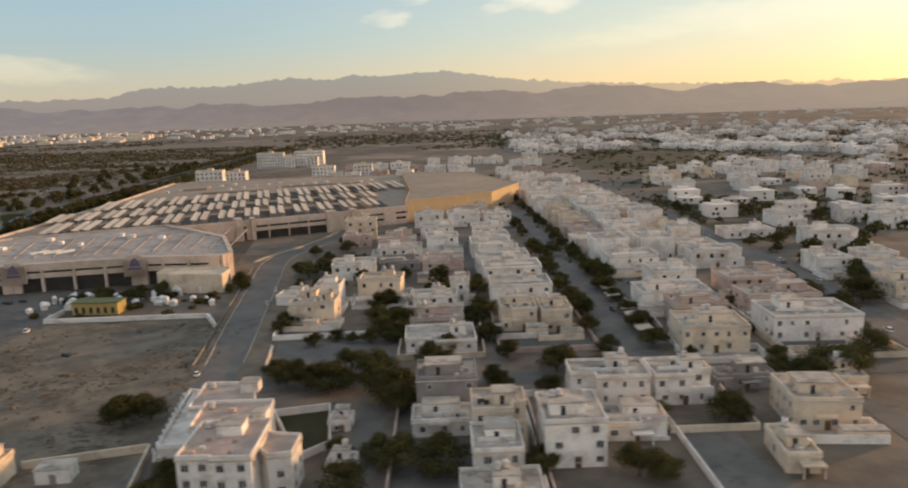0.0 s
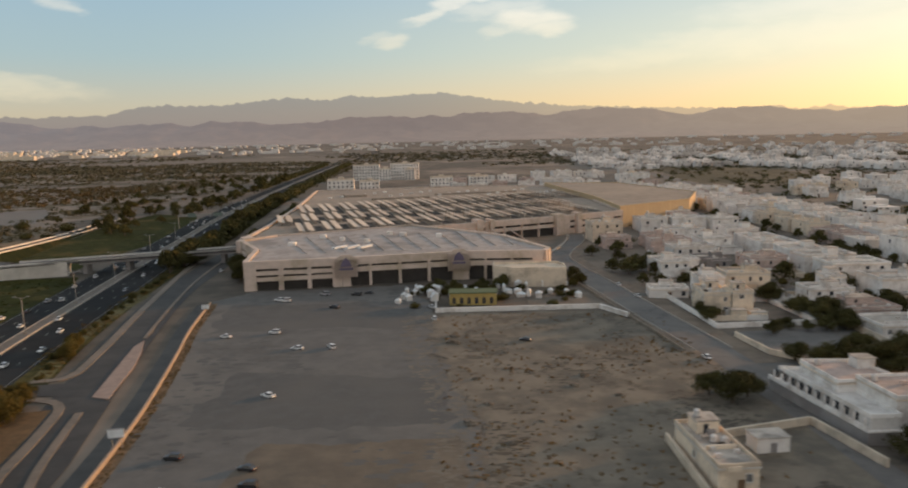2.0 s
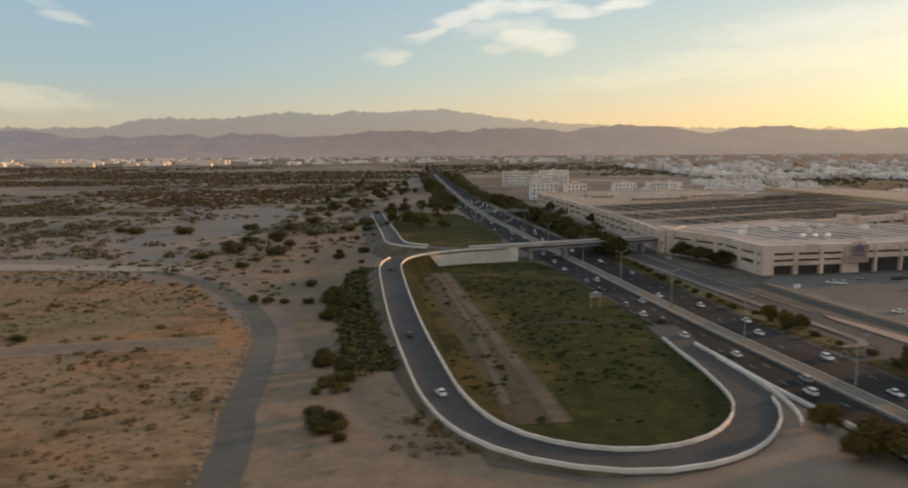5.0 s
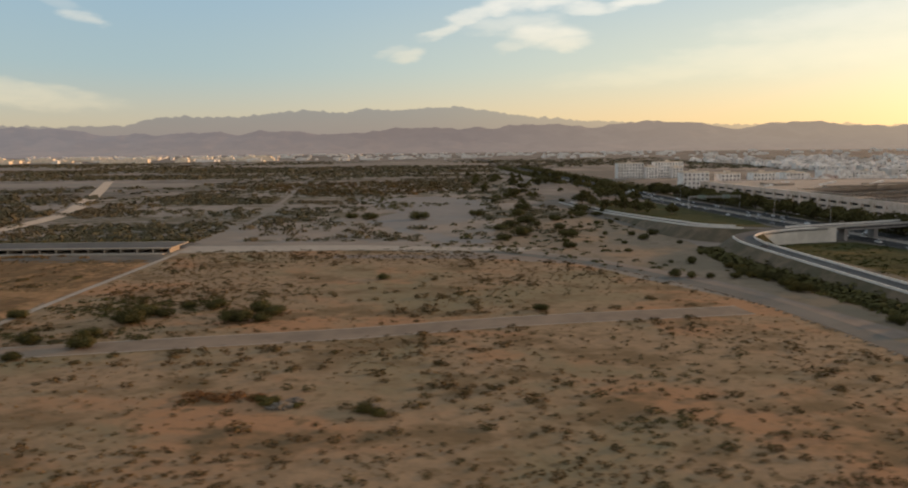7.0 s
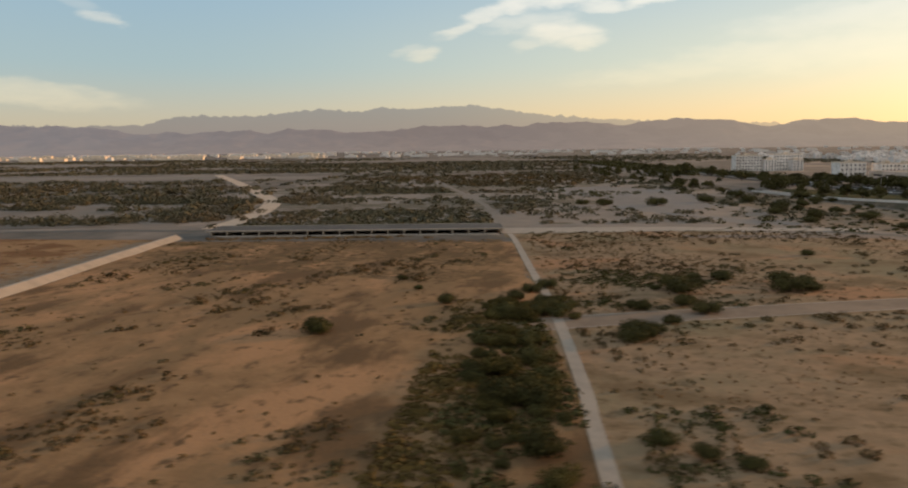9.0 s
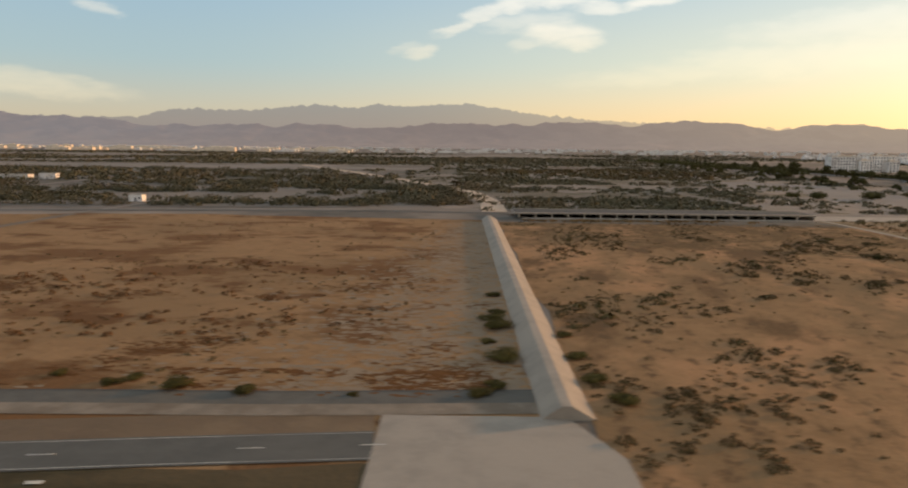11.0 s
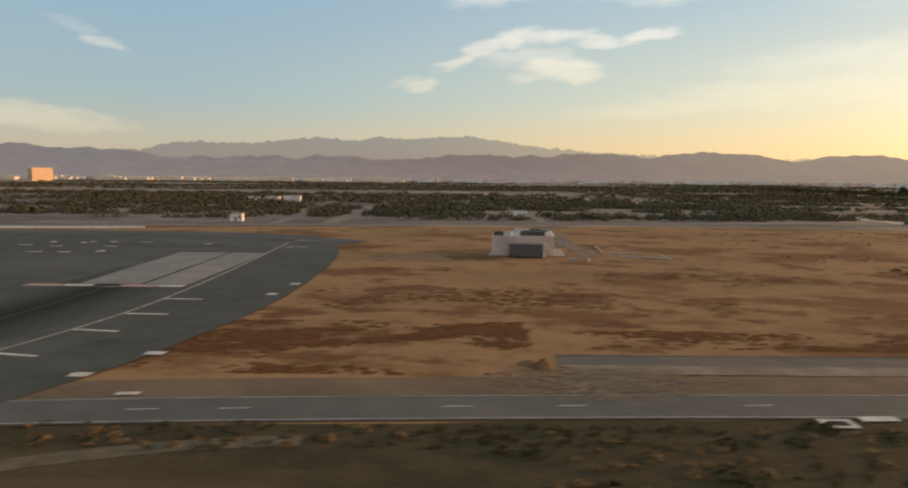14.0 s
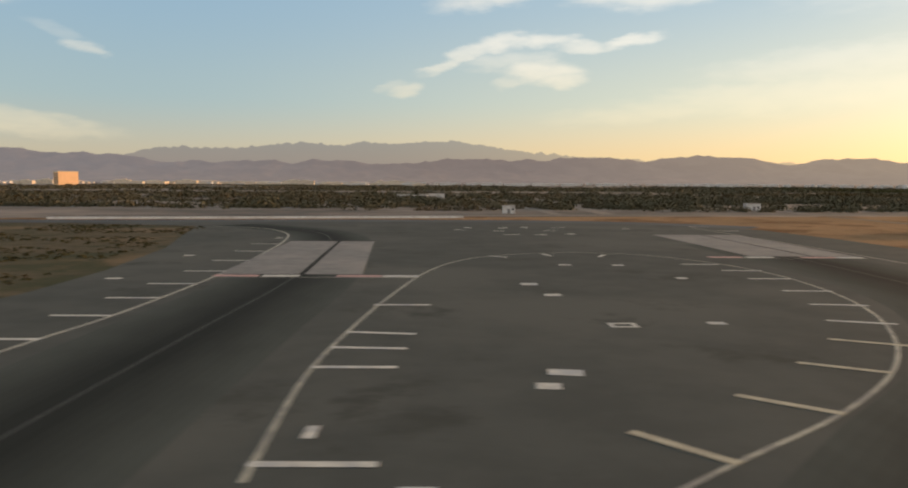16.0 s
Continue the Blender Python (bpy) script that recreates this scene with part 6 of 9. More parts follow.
def house_parts(h, w, d, z, wall, seed, framed=True, plain=False):
    """A flat-roofed villa on a plan w by d, front on -y: body, set-back upper rooms, parapets, balcony, windows, stair head."""
    rng = random.Random(seed)
    floors = max(1, int(round((z - 0.4) / 1.7)))
    storey = (z - 0.54) / floors
    top = z - 0.42
    notch = rng.choice((0, 0, 1, 2)) if w > 6 and not plain else 0
    nw, nd = w * rng.uniform(0.28, 0.42), d * rng.uniform(0.18, 0.3)
    if notch == 1:
        plan = [(nw, 0), (w, 0), (w, d), (0, d), (0, nd), (nw, nd)]
    elif notch == 2:
        plan = [(0, 0), (w - nw, 0), (w - nw, nd), (w, nd), (w, d), (0, d)]
    else:
        plan = [(0, 0), (w, 0), (w, d), (0, d)]
    sh = Matrix.Translation((-w / 2, -d / 2, 0))
    part("wall", local(Form().prism(plan, 0, top), sh), wall, h)
    part("roof", local(Form().prism([(w / 2 + (x - w / 2) * 0.985, d / 2 + (y - d / 2) * 0.985) for x, y in plan], top, top + 0.03), sh), ROOF, h)
    part("parapet", local(ring_wall(grow(plan, 0.06), top - 0.02, top + 0.42, 0.16), sh), wall, h)
    if notch:
        x0 = 0 if notch == 1 else w - nw
        lo = top - storey
        part("terrace", local(Form().box(x0 + 0.05, 0.0, 0, x0 + nw - 0.05, nd + 0.02, lo), sh), wall, h)
        part("terrace_parapet", local(Form().box(x0 + 0.05, 0.0, lo, x0 + nw - 0.05, 0.12, lo + 0.4), sh), wall, h)
    # front windows follow the faces of the plan
    if notch == 1:
        windows_on(h, sh @ pose(nw, 0, 0), w - nw, floors, storey, rng, framed)
        windows_on(h, sh @ pose(0, 0, 0), nw, floors - 1, storey, rng, framed)
        windows_on(h, sh @ pose(0, nd, 0), nw, floors, storey, rng, framed, 0.9, floors - 1)
    elif notch == 2:
        windows_on(h, sh @ pose(0, 0, 0), w - nw, floors, storey, rng, framed)
        windows_on(h, sh @ pose(w - nw, 0, 0), nw, floors - 1, storey, rng, framed)
        windows_on(h, sh @ pose(w - nw, nd, 0), nw, floors, storey, rng, framed, 0.9, floors - 1)
    else:
        windows_on(h, sh, w, floors, storey, rng, framed)
    windows_on(h, sh @ pose(0, d, 0, 0, 0, -90), d - (nd if notch == 1 else 0), floors, storey, rng, framed, 0.5 if framed else 0.12)
    windows_on(h, sh @ pose(w, nd if notch == 2 else 0, 0, 0, 0, 90), d - (nd if notch == 2 else 0), floors, storey, rng, framed, 0.5 if framed else 0.12)
    # stair head, roof dividers and plant on the roof
    wide = 1.0 if not framed else rng.choice((1.0, 1.5, 2.0))
    sw, sd = min(w * 0.6, 2.6 * wide), min(d * 0.45, 2.4 * wide)
    sx, sy = rng.uniform(0.15, 0.9) * (w - sw - 0.6) + 0.3, rng.uniform(0.4, 0.95) * (d - sd - 0.6) + 0.3
    part("stair_head", local(Form().box(sx, sy, top + 0.03, sx + sw, sy + sd, top + 1.35), sh), wall, h)
    part("stair_roof", local(Form().box(sx - 0.1, sy - 0.1, top + 1.35, sx + sw + 0.1, sy + sd + 0.1, top + 1.47), sh), ROOF, h)
    if framed:
        part("stair_door", local(Form().box(sx + sw * 0.3, sy - 0.03, top + 0.05, sx + sw * 0.3 + 0.5, sy, top + 1.1), sh), GLASS, h)
    if not plain:
        part("roof_divider", local(Form().box(w * 0.12, d * 0.36, top + 0.03, w * 0.88, d * 0.36 + 0.14, top + 0.5), sh), wall, h)
        part("door", local(Form().box(w * 0.47 + (nw if notch == 1 else 0) * 0.4, -0.04, 0, w * 0.47 + (nw if notch == 1 else 0) * 0.4 + 0.7, 0, 1.25), sh), mat("brown_door", (0.16, 0.10, 0.06), None, 2, 0.6, 0.0), h)
        if framed:
            for k in range(4):
                x, y, s = rng.uniform(0.5, w - 1.4), rng.uniform(0.5, d - 1.2), rng.uniform(0.25, 0.8)
                part(rng.choice(("roof_box", "roof_slab")), local(Form().box(x, y, top + 0.03, x + s * rng.uniform(0.6, 1.8), y + s, top + rng.uniform(0.12, 0.6)), sh), rng.choice((GREYWALL, PINK, DARK, ROOF)), h)
            if rng.random() < 0.6:
                x = rng.uniform(0.1, 0.55) * w
                part("porch_roof", local(Form().box(x, -1.3, 1.3, x + 2.4, -0.02, 1.46), sh), wall, h)
                for q in (x + 0.08, x + 2.18):
                    part("column", local(Form().box(q, -1.26, 0, q + 0.14, -1.12, 1.3), sh), wall, h)
        for k in range(rng.randint(2, 4) if framed else 1):
            x, y = rng.uniform(0.5, w - 0.9), rng.uniform(0.6, d * 0.34)
            part("cooling_unit", local(Form().box(x, y, top + 0.03, x + 0.55, y + 0.4, top + 0.42), sh), TANK, h)
        if rng.random() < 0.7:
            x = rng.uniform(0.1, 0.6) * w
            part("balcony", local(Form().box(x, -0.6, storey, x + min(2.4, w * 0.35), 0.0, storey + 0.1).box(x, -0.6, storey + 0.1, x + min(2.4, w * 0.35), -0.5, storey + 0.5), sh), wall, h)
        part("cornice", local(ring_wall(grow(plan, 0.12), top - 0.16, top - 0.04, 0.12), sh), FRAME if wall is not STUCCO else CREAM, h)
    return top, (sx - w / 2, sy - d / 2, sw, sd)


def build_tank():
    t = thing("water_tank", "pale plastic water tank on a roof", "water tank", pose(0, 0, 0), "roof tanks")
    part("body", Form().tube((0, 0, 0.12), (0, 0, 0.72), 0.36, 0.36, 12).tube((0, 0, 0.72), (0, 0, 0.86), 0.36, 0.12, 12), TANK, t)
    part("stand", Form().box(-0.34, -0.34, 0, 0.34, 0.34, 0.12), GREYWALL, t)
    return t


TANK_FIRST = build_tank()
TANK_USED = []


def put_tank(m):
    if not TANK_USED:
        TANK_FIRST.matrix_basis = m
        TANK_USED.append(TANK_FIRST)
    else:
        TANK_USED.append(copy_thing(TANK_FIRST, m))


def villa(x0, x1, yf, d, z, tone, turn, seed, framed=True):
    w = x1 - x0
    m = pose((x0 + x1) / 2, yf + d / 2, 0.03, 0, 0, turn)
    floors = max(1, int(round((z - 0.4) / 1.7)))
    size = ("single-storey", "two-storey", "three-storey")[min(floors, 3) - 1]
    h = thing("house", "%s %s flat-roofed house with parapet and dark windows" % (TINT[tone], size), "house", m, "town houses")
    top, (sx, sy, sw, sd) = house_parts(h, w, d, z, WALLS[tone], seed, framed)
    rng = random.Random(seed + 7)
    for k in range(rng.randint(1, 3)):
        if rng.random() < 0.5:
            put_tank(m @ pose(sx + 0.5 + 0.8 * k if 0.5 + 0.8 * k < sw - 0.3 else sx + 0.5, sy + sd / 2 + 0.3 * k, top + 1.47))
        else:
            put_tank(m @ pose(rng.uniform(-w / 2 + 0.7, w / 2 - 0.7), rng.uniform(-d / 2 + 0.7, d / 2 - 0.7), top + 0.03))
    return h


# x from, x to, front y, depth, height, tone, turn
NEAR_A = ((-4.3, 3.2, 86.6, 7, 5.6, 3, 0), (-4.8, 2.6, 81.6, 4.8, 2.3, 0, 0), (0.6, 8.6, 61.5, 7.8, 2.3, 0, 0), (17.2, 25, 78.4, 5.6, 2.4, 0, -3), (-15.0, -12.4, 84.2, 3.0, 1.5, 0, -5), (-13.6, -10.6, 73.2, 2.6, 1.5, 0, -5),
          (2.3, 8.4, 76.5, 6, 5.6, 1, 0), (2.0, 7.2, 69.5, 6.5, 4.2, 0, 0), (9.8, 16.4, 72.6, 8, 5.6, 0, 0), (14.9, 24.4, 84.6, 6.2, 5.8, 0, -2), (26, 33.6, 88.2, 6.5, 4.3, 0, 0))
NEAR_B = ((36.2, 46.4, 107.5, 9, 4.4, 1, -4), (39, 48.5, 120.5, 8, 4.2, 2, -2), (52, 66, 111.4, 10, 4.4, 0, -2), (53.5, 66.5, 125.5, 8, 4.2, 2, -2), (9.2, 15.4, 122.8, 8, 4.3, 1, 0), (16, 21.2, 121, 8.5, 4.3, 1, 0), (8, 20.8, 157, 9, 4.3, 0, 0),
          (8.6, 20.6, 140, 9, 4.3, 0, 0), (-29.2, -24.4, 131.6, 8, 4.3, 1, -4), (-24.4, -20.7, 130.6, 5.5, 4.7, 1, -4), (-26.4, -21.4, 142.6, 6, 4.9, 0, -3), (-35.0, -27.2, 146.2, 4.5, 2.2, 0, -8), (-18.4, -9.5, 148.6, 7, 4.4, 1, -4))
NEAR_C = ((-7.2, 4.2, 112.2, 9.2, 2.3, 0, 2), (-6.8, 2.6, 124.5, 7, 2.6, 2, 0), (-6.8, 1.8, 137.5, 6, 3.2, 0, 0), (0.6, 4.4, 145.2, 5, 4.1, 0, 0), (-31, -21.6, 224, 9, 6.2, 1, 4), (-19, -8.4, 199.5, 8, 4.0, 2, 0), (-10.4, -0.6, 243.6, 10, 4.6, 0, 2), (0.8, 11.6, 243.4, 10, 4.6, 0, 2), (12.8, 22, 240.4, 10, 4.6, 0, 2),
          (-5.4, 3.4, 199.5, 9, 4.3, 0, 2), (-5.6, 4, 167.4, 9, 4.1, 2, 0), (-16.4, -6.8, 176, 8, 2.6, 3, 0), (42.8, 52, 146.5, 10, 4.3, 0, 0))
NEAR_D = ((37.4, 48.9, 164.5, 9, 4.2, 0, 0), (57.5, 67, 176, 9, 4.2, 0, 0), (36, 49, 131.8, 8, 4, 0, 0), (55.5, 69, 140.6, 9, 4, 2, 0), (82, 89, 155.5, 10, 4, 0, -3), (93.3, 101, 157, 9, 4, 0, -3), (79.4, 93.2, 203, 9, 2.6, 0, 0), (115, 126, 243, 9, 4, 0, 0), (83.6, 92, 131, 9, 4.2, 1, -3),
          (50.9, 54.6, 89.6, 7, 2.5, 1, -10), (40, 47.6, 79.2, 8, 4.1, 1, -6), (34.6, 38, 69.5, 7, 2.4, 1, -6), (35.6, 43.4, 92.6, 4.6, 2.2, 3, 0))
for i, (x0, x1, yf, d, z, tone, turn) in enumerate(NEAR_A + NEAR_B + NEAR_C + NEAR_D):
    villa(x0, x1, yf, d, z, tone, turn, 100 + i, yf < 135)



def build_corner_house():
    """A stepped white apartment house: three-storey front, lower wing, rear blocks and a galleried terrace along the lane."""
    h = thing("apartment_house", "white three-storey apartment house stepping back to a galleried terrace", "house", pose(-26, 80, 0.03))
    back = h.matrix_basis.inverted()
    r = random.Random(4)
    blocks = (([(-27.3, 67.4), (-23.9, 67.4), (-23.9, 67.0), (-19.8, 67.0), (-19.8, 75.8), (-27.3, 75.8)], 5.7, "front"),
              ([(-19.8, 70.2), (-18.6, 68.6), (-16.3, 69.0), (-16.1, 73.2), (-19.8, 74.0)], 5.0, "wing"),
              ([(-28.8, 75.8), (-20.4, 75.8), (-21.2, 83.0), (-29.2, 83.0)], 5.1, "middle"),
              ([(-31.4, 83.0), (-23.4, 83.0), (-25.4, 90.6), (-31.8, 91.2)], 4.5, "rear"))
    for plan, z, kind in blocks:
        part("wall", local(Form().prism(plan, 0, z - 0.4), back), STUCCO, h)
        # roof pink holds the sunset's warmth, put into the colour
        part("roof", local(Form().prism([(x * 0.98 - 26 * 0.02, y * 0.98 + 78 * 0.02) for x, y in plan], z - 0.4, z - 0.36), back), mat("sunset_pink_roof", (0.50, 0.38, 0.32), (0.40, 0.31, 0.27), 0.7, 0.9, 0.1, c=(0.34, 0.27, 0.23), patch=0.3), h, "pinkish roof terrace, sunset warmth in its colour")
        part("parapet", local(ring_wall(grow(plan, 0.05), z - 0.42, z, 0.16), back), STUCCO, h)
        part("cornice", local(ring_wall(grow(plan, 0.12), z - 0.62, z - 0.5, 0.14), back), CREAM, h)
    for (x0, y0), (x1, y1), floors, low in (((-27.3, 67.4), (-23.9, 67.4), 3, 0), ((-23.9, 67.0), (-19.8, 67.0), 3, 0), ((-18.6, 68.6), (-16.3, 69.0), 2, 0), ((-19.8, 67.0), (-19.8, 70.2), 3, 2), ((-27.3, 75.8), (-27.3, 67.4), 3, 0), ((-16.3, 69.0), (-16.1, 73.2), 2, 0)):
        m = back @ along((x0, y0), (x1, y1))
        n = max(1, int(round(math.dist((x0, y0), (x1, y1)) / 1.9)))
        for fl in range(low, floors):
            for k in range(n):
                at = m @ pose((k + 0.5) * math.dist((x0, y0), (x1, y1)) / n, 0, 0.95 + 1.7 * fl)
                w = part("window", WIN, None, h, at=at @ Matrix.Diagonal((1.15, 1, 1, 1)))
                part("pane", PANE, None, w)
                part("arch_hood", local(Form().poly([(-0.46, -0.09, 0.44), (0.46, -0.09, 0.44), (0.36, -0.09, 0.62), (0, -0.09, 0.70), (-0.36, -0.09, 0.62)]).box(-0.46, -0.09, 0.40, 0.46, 0.02, 0.45), at), FRAME, h)
    # gallery beside the lane: terrace deck on columns, roof walls above
    deck = [(-32.5, 74.6), (-28.8, 74.6), (-29.2, 83.0), (-31.4, 83.0), (-31.8, 91.4), (-35.0, 92.6)]
    # grey instead of white: the gallery's shade is put into the colour
    part("terrace", local(Form().prism(deck, 0, 1.5), back), GREYWALL, h, "lower gallery wall, grey for the shade under the terrace")
    part("terrace_slab", local(Form().prism(grow(deck, 0.1), 1.5, 1.66), back), STUCCO, h)
    part("terrace_roof", local(Form().prism([(-32.0, 75.0), (-28.8, 75.0), (-29.2, 83.0), (-31.4, 83.0), (-31.8, 90.8), (-33.8, 91.4)], 1.66, 3.0), back), STUCCO, h)
    part("terrace_parapet", local(ring_wall([(-32.2, 74.8), (-28.8, 74.8), (-29.2, 83.0), (-31.4, 83.0), (-31.8, 91.0), (-34.2, 91.8)], 3.0, 3.5, 0.18), back), STUCCO, h)
    a, b = np.array((-32.6, 74.6)), np.array((-35.1, 92.6))
    part("balustrade", local(Form().ribbon([(*(a + (b - a) * u + (-0.08, 0)), 2.1) for u in (0, 1)], [(*(a + (b - a) * u + (0.08, 0)), 2.1) for u in (0, 1)], 0.46), back), STUCCO, h)
    for k in range(11):
        x, y = a + (b - a) * (k + 0.3) / 11
        part("column", local(Form().box(x - 0.1, y - 0.1, 1.66, x + 0.1, y + 0.1, 3.0), back), STUCCO, h)
        part("gallery_window", local(Form().box(x + 0.62, y + 0.3, 1.9, x + 0.72, y + 1.1, 2.8), back), GLASS, h)
    for x, y, w, d, z0, z1 in ((-24.6, 72.2, 2.6, 2.6, 5.3, 6.5), (-22.0, 76.6, 1.4, 2.0, 4.7, 6.0), (-26.4, 87.6, 2.2, 2.0, 4.1, 5.4)):
        part("stair_head", local(Form().box(x, y, z0, x + w, y + d, z1), back), STUCCO, h)
        part("stair_roof", local(Form().box(x - 0.1, y - 0.1, z1, x + w + 0.1, y + d + 0.1, z1 + 0.12), back), ROOF, h)
    for k in range(13):
        x, y = r.uniform(-26.8, -21.5), r.uniform(68, 81)
        s = r.uniform(0.2, 0.5)
        part("roof_box", local(Form().box(x, y, (5.34 if y < 75.4 else 4.74) - 0.02, x + s * 1.6, y + s, (5.34 if y < 75.4 else 4.74) + s), back), r.choice((TANK, PINK, GREYWALL)), h)
    for x, y, z in ((-26.2, 74.6, 5.34), (-25.2, 74.9, 5.34), (-28.0, 81.5, 4.74), (-30.4, 89.6, 4.14)):
        put_tank(pose(x, y, z))


build_corner_house()

# walled garden and court behind the corner house, court wall by the street
setting("garden_plot", Form().prism([(-17.6, 76.6), (-14.6, 79.8), (-16.2, 90.6), (-22.6, 89.4)], 0.03, 0.09), mat("shaded_turf", (0.045, 0.042, 0.016), (0.030, 0.030, 0.012), 0.3, 0.95, 0.4), "dull green grass in a walled garden", "lawn")
setting("garden_plot_wall", ring_wall([(-17.6, 76.3), (-14.2, 79.8), (-15.9, 91.2), (-23, 89.6)], 0, 1.0, 0.2), STUCCO, "white wall round a small garden", "wall")
setting("court_yard", Form().prism([(-28.6, 107.5), (-13, 106), (-12.6, 121), (-29, 120)], 0.03, 0.075), STREETGREY, "grey asphalt yard before a walled compound", "pavement")
setting("court_wall", Form().prism([(-29.6, 117.4), (-29.3, 117.4), (-28.1, 107.4), (-28.4, 107.3)], 0, 0.9).prism([(-28.4, 107.3), (-28.1, 107.4), (-24.9, 103.6), (-25.1, 103.4)], 0, 0.9), CREAM, "pale low wall at the edge of a yard", "wall")
ROAD_KERB = [(-51.7, 192.4), (-48.6, 201.5), (-42.8, 213.9), (-38.2, 228.2), (-35.5, 241.5)]
setting("drive_wall", Form().ribbon(*sides(curve_line(ROAD_KERB, 3), -0.16, 0.16, 0.6), 0.6), KERB, "pale low wall curving up to the mall drive", "wall")

# walled forecourts with a low annex in front of the nearer villas
for i, (x0, x1, yf, d, z, tone, turn) in enumerate(NEAR_B + NEAR_C + NEAR_D):
    r = random.Random(900 + i)
    if z < 3 or yf > 205:
        continue
    w, m = x1 - x0 + 2.4, pose((x0 + x1) / 2, yf, 0.03, 0, 0, turn)
    front = r.uniform(3.2, 5.2)
    court = setting("forecourt_wall_%d" % (i + 1), ring_wall([(-w / 2, -front), (w / 2, -front), (w / 2, 1.5), (-w / 2, 1.5)], 0, 1.05, 0.16), (STUCCO, STUCCO, CREAM)[i % 3], "white plastered forecourt wall before a villa", "wall")
    court.matrix_basis = m
    setting("forecourt_%d" % (i + 1), Form().box(-w / 2 + 0.16, -front + 0.16, 0, w / 2 - 0.16, 0, 0.06), (ROOF, LOT, PARK)[i % 3], "paved forecourt before a villa", "pavement").matrix_basis = m
    side = r.choice((-1, 1))
    aw, ad, ah = r.uniform(2.4, w * 0.5), r.uniform(1.6, front * 0.7), r.uniform(1.35, 1.9)
    cx = side * (w / 2 - aw / 2 - 0.1)
    a = thing("annex", "low white flat-roofed annex in a walled forecourt", "annex", m @ pose(cx, -front + ad / 2 + 0.1, 0.02), "annexes")
    part("wall", Form().box(-aw / 2, -ad / 2, 0, aw / 2, ad / 2, ah), WALLS[tone] if tone != 3 else STUCCO, a)
    part("roof", Form().box(-aw / 2 - 0.08, -ad / 2 - 0.08, ah, aw / 2 + 0.08, ad / 2 + 0.08, ah + 0.12), ROOF, a)
    part("door", Form().box(-0.3, -ad / 2 - 0.03, 0, 0.4, -ad / 2, 1.1), GREYWALL, a)

# streets of further villas: six kinds, repeated with quarter turns and small differences of size
KINDS = []
for i in range(7):
    h = thing("house", "%s flat-roofed villa with parapet in the white town" % ("white", "white", "cream", "white", "pinkish", "white", "white")[i], "house", pose(0, 0, 0), "town houses")
    w, d = (9, 10, 8, 11, 9, 8.5, 12)[i], (9, 8, 9, 10, 8, 10, 9)[i]
    house_parts(h, w, d, (4.2, 4.2, 4.2, 4.2, 4.2, 5.9, 4.2)[i], (STUCCO, STUCCO, CREAM, STUCCO, PINK, STUCCO, STUCCO)[i], 500 + i, False, i % 2 == 1)
    KINDS.append((h, w, d))
taken = [((a[0] + a[1]) / 2, a[2] + a[3] / 2) for a in NEAR_A + NEAR_B + NEAR_C + NEAR_D]
rng = random.Random(5)
used = set()


def far_house(x, y, turn, s=1.0):
    if any(abs(x - a) < 9.5 and abs(y - b) < 9.5 for a, b in taken):
        return
    taken.append((x, y))
    i = rng.randrange(len(KINDS))
    h = KINDS[i][0]
    m = pose(x, y, 0.03, 0, 0, turn + rng.choice((0, 0, 180))) @ Matrix.Diagonal((s * rng.uniform(0.9, 1.1), s * rng.uniform(0.9, 1.1), s * rng.uniform(0.92, 1.1), 1))
    if i not in used:
        used.add(i)
        h.matrix_basis = m
    else:
        copy_thing(h, m)


for x in (13, 40.5, 52, 64):
    for k in range(19):
        y = 172 + 11.6 * k
        far_house(x + -0.018 * (y - 170) + rng.uniform(-1, 1), y + rng.uniform(-1.5, 1.5), rng.uniform(-3, 3))
for x in (-3,):
    for y in (182, 212, 226):
        far_house(x + rng.uniform(-1, 1), y, rng.uniform(-3, 3))
for x, y in ((-14, 160), (-22, 172), (-20, 200), (-26, 214), (-14, 216), (-12, 190)):
    far_house(x, y, rng.uniform(-5, 5), 0.9)
for k in range(34):
    far_house(rng.uniform(-66, 66), rng.uniform(408, 560), rng.uniform(-8, 8))
for k in range(17):
    far_house(rng.uniform(92, 150), rng.uniform(120, 232), rng.uniform(-10, 10))
for k in range(44):
    y = rng.uniform(310, 420)
    far_house(rng.uniform(92 + (y - 290) * 0.1, 160 + (y - 290) * 0.8), y, rng.uniform(-10, 10))


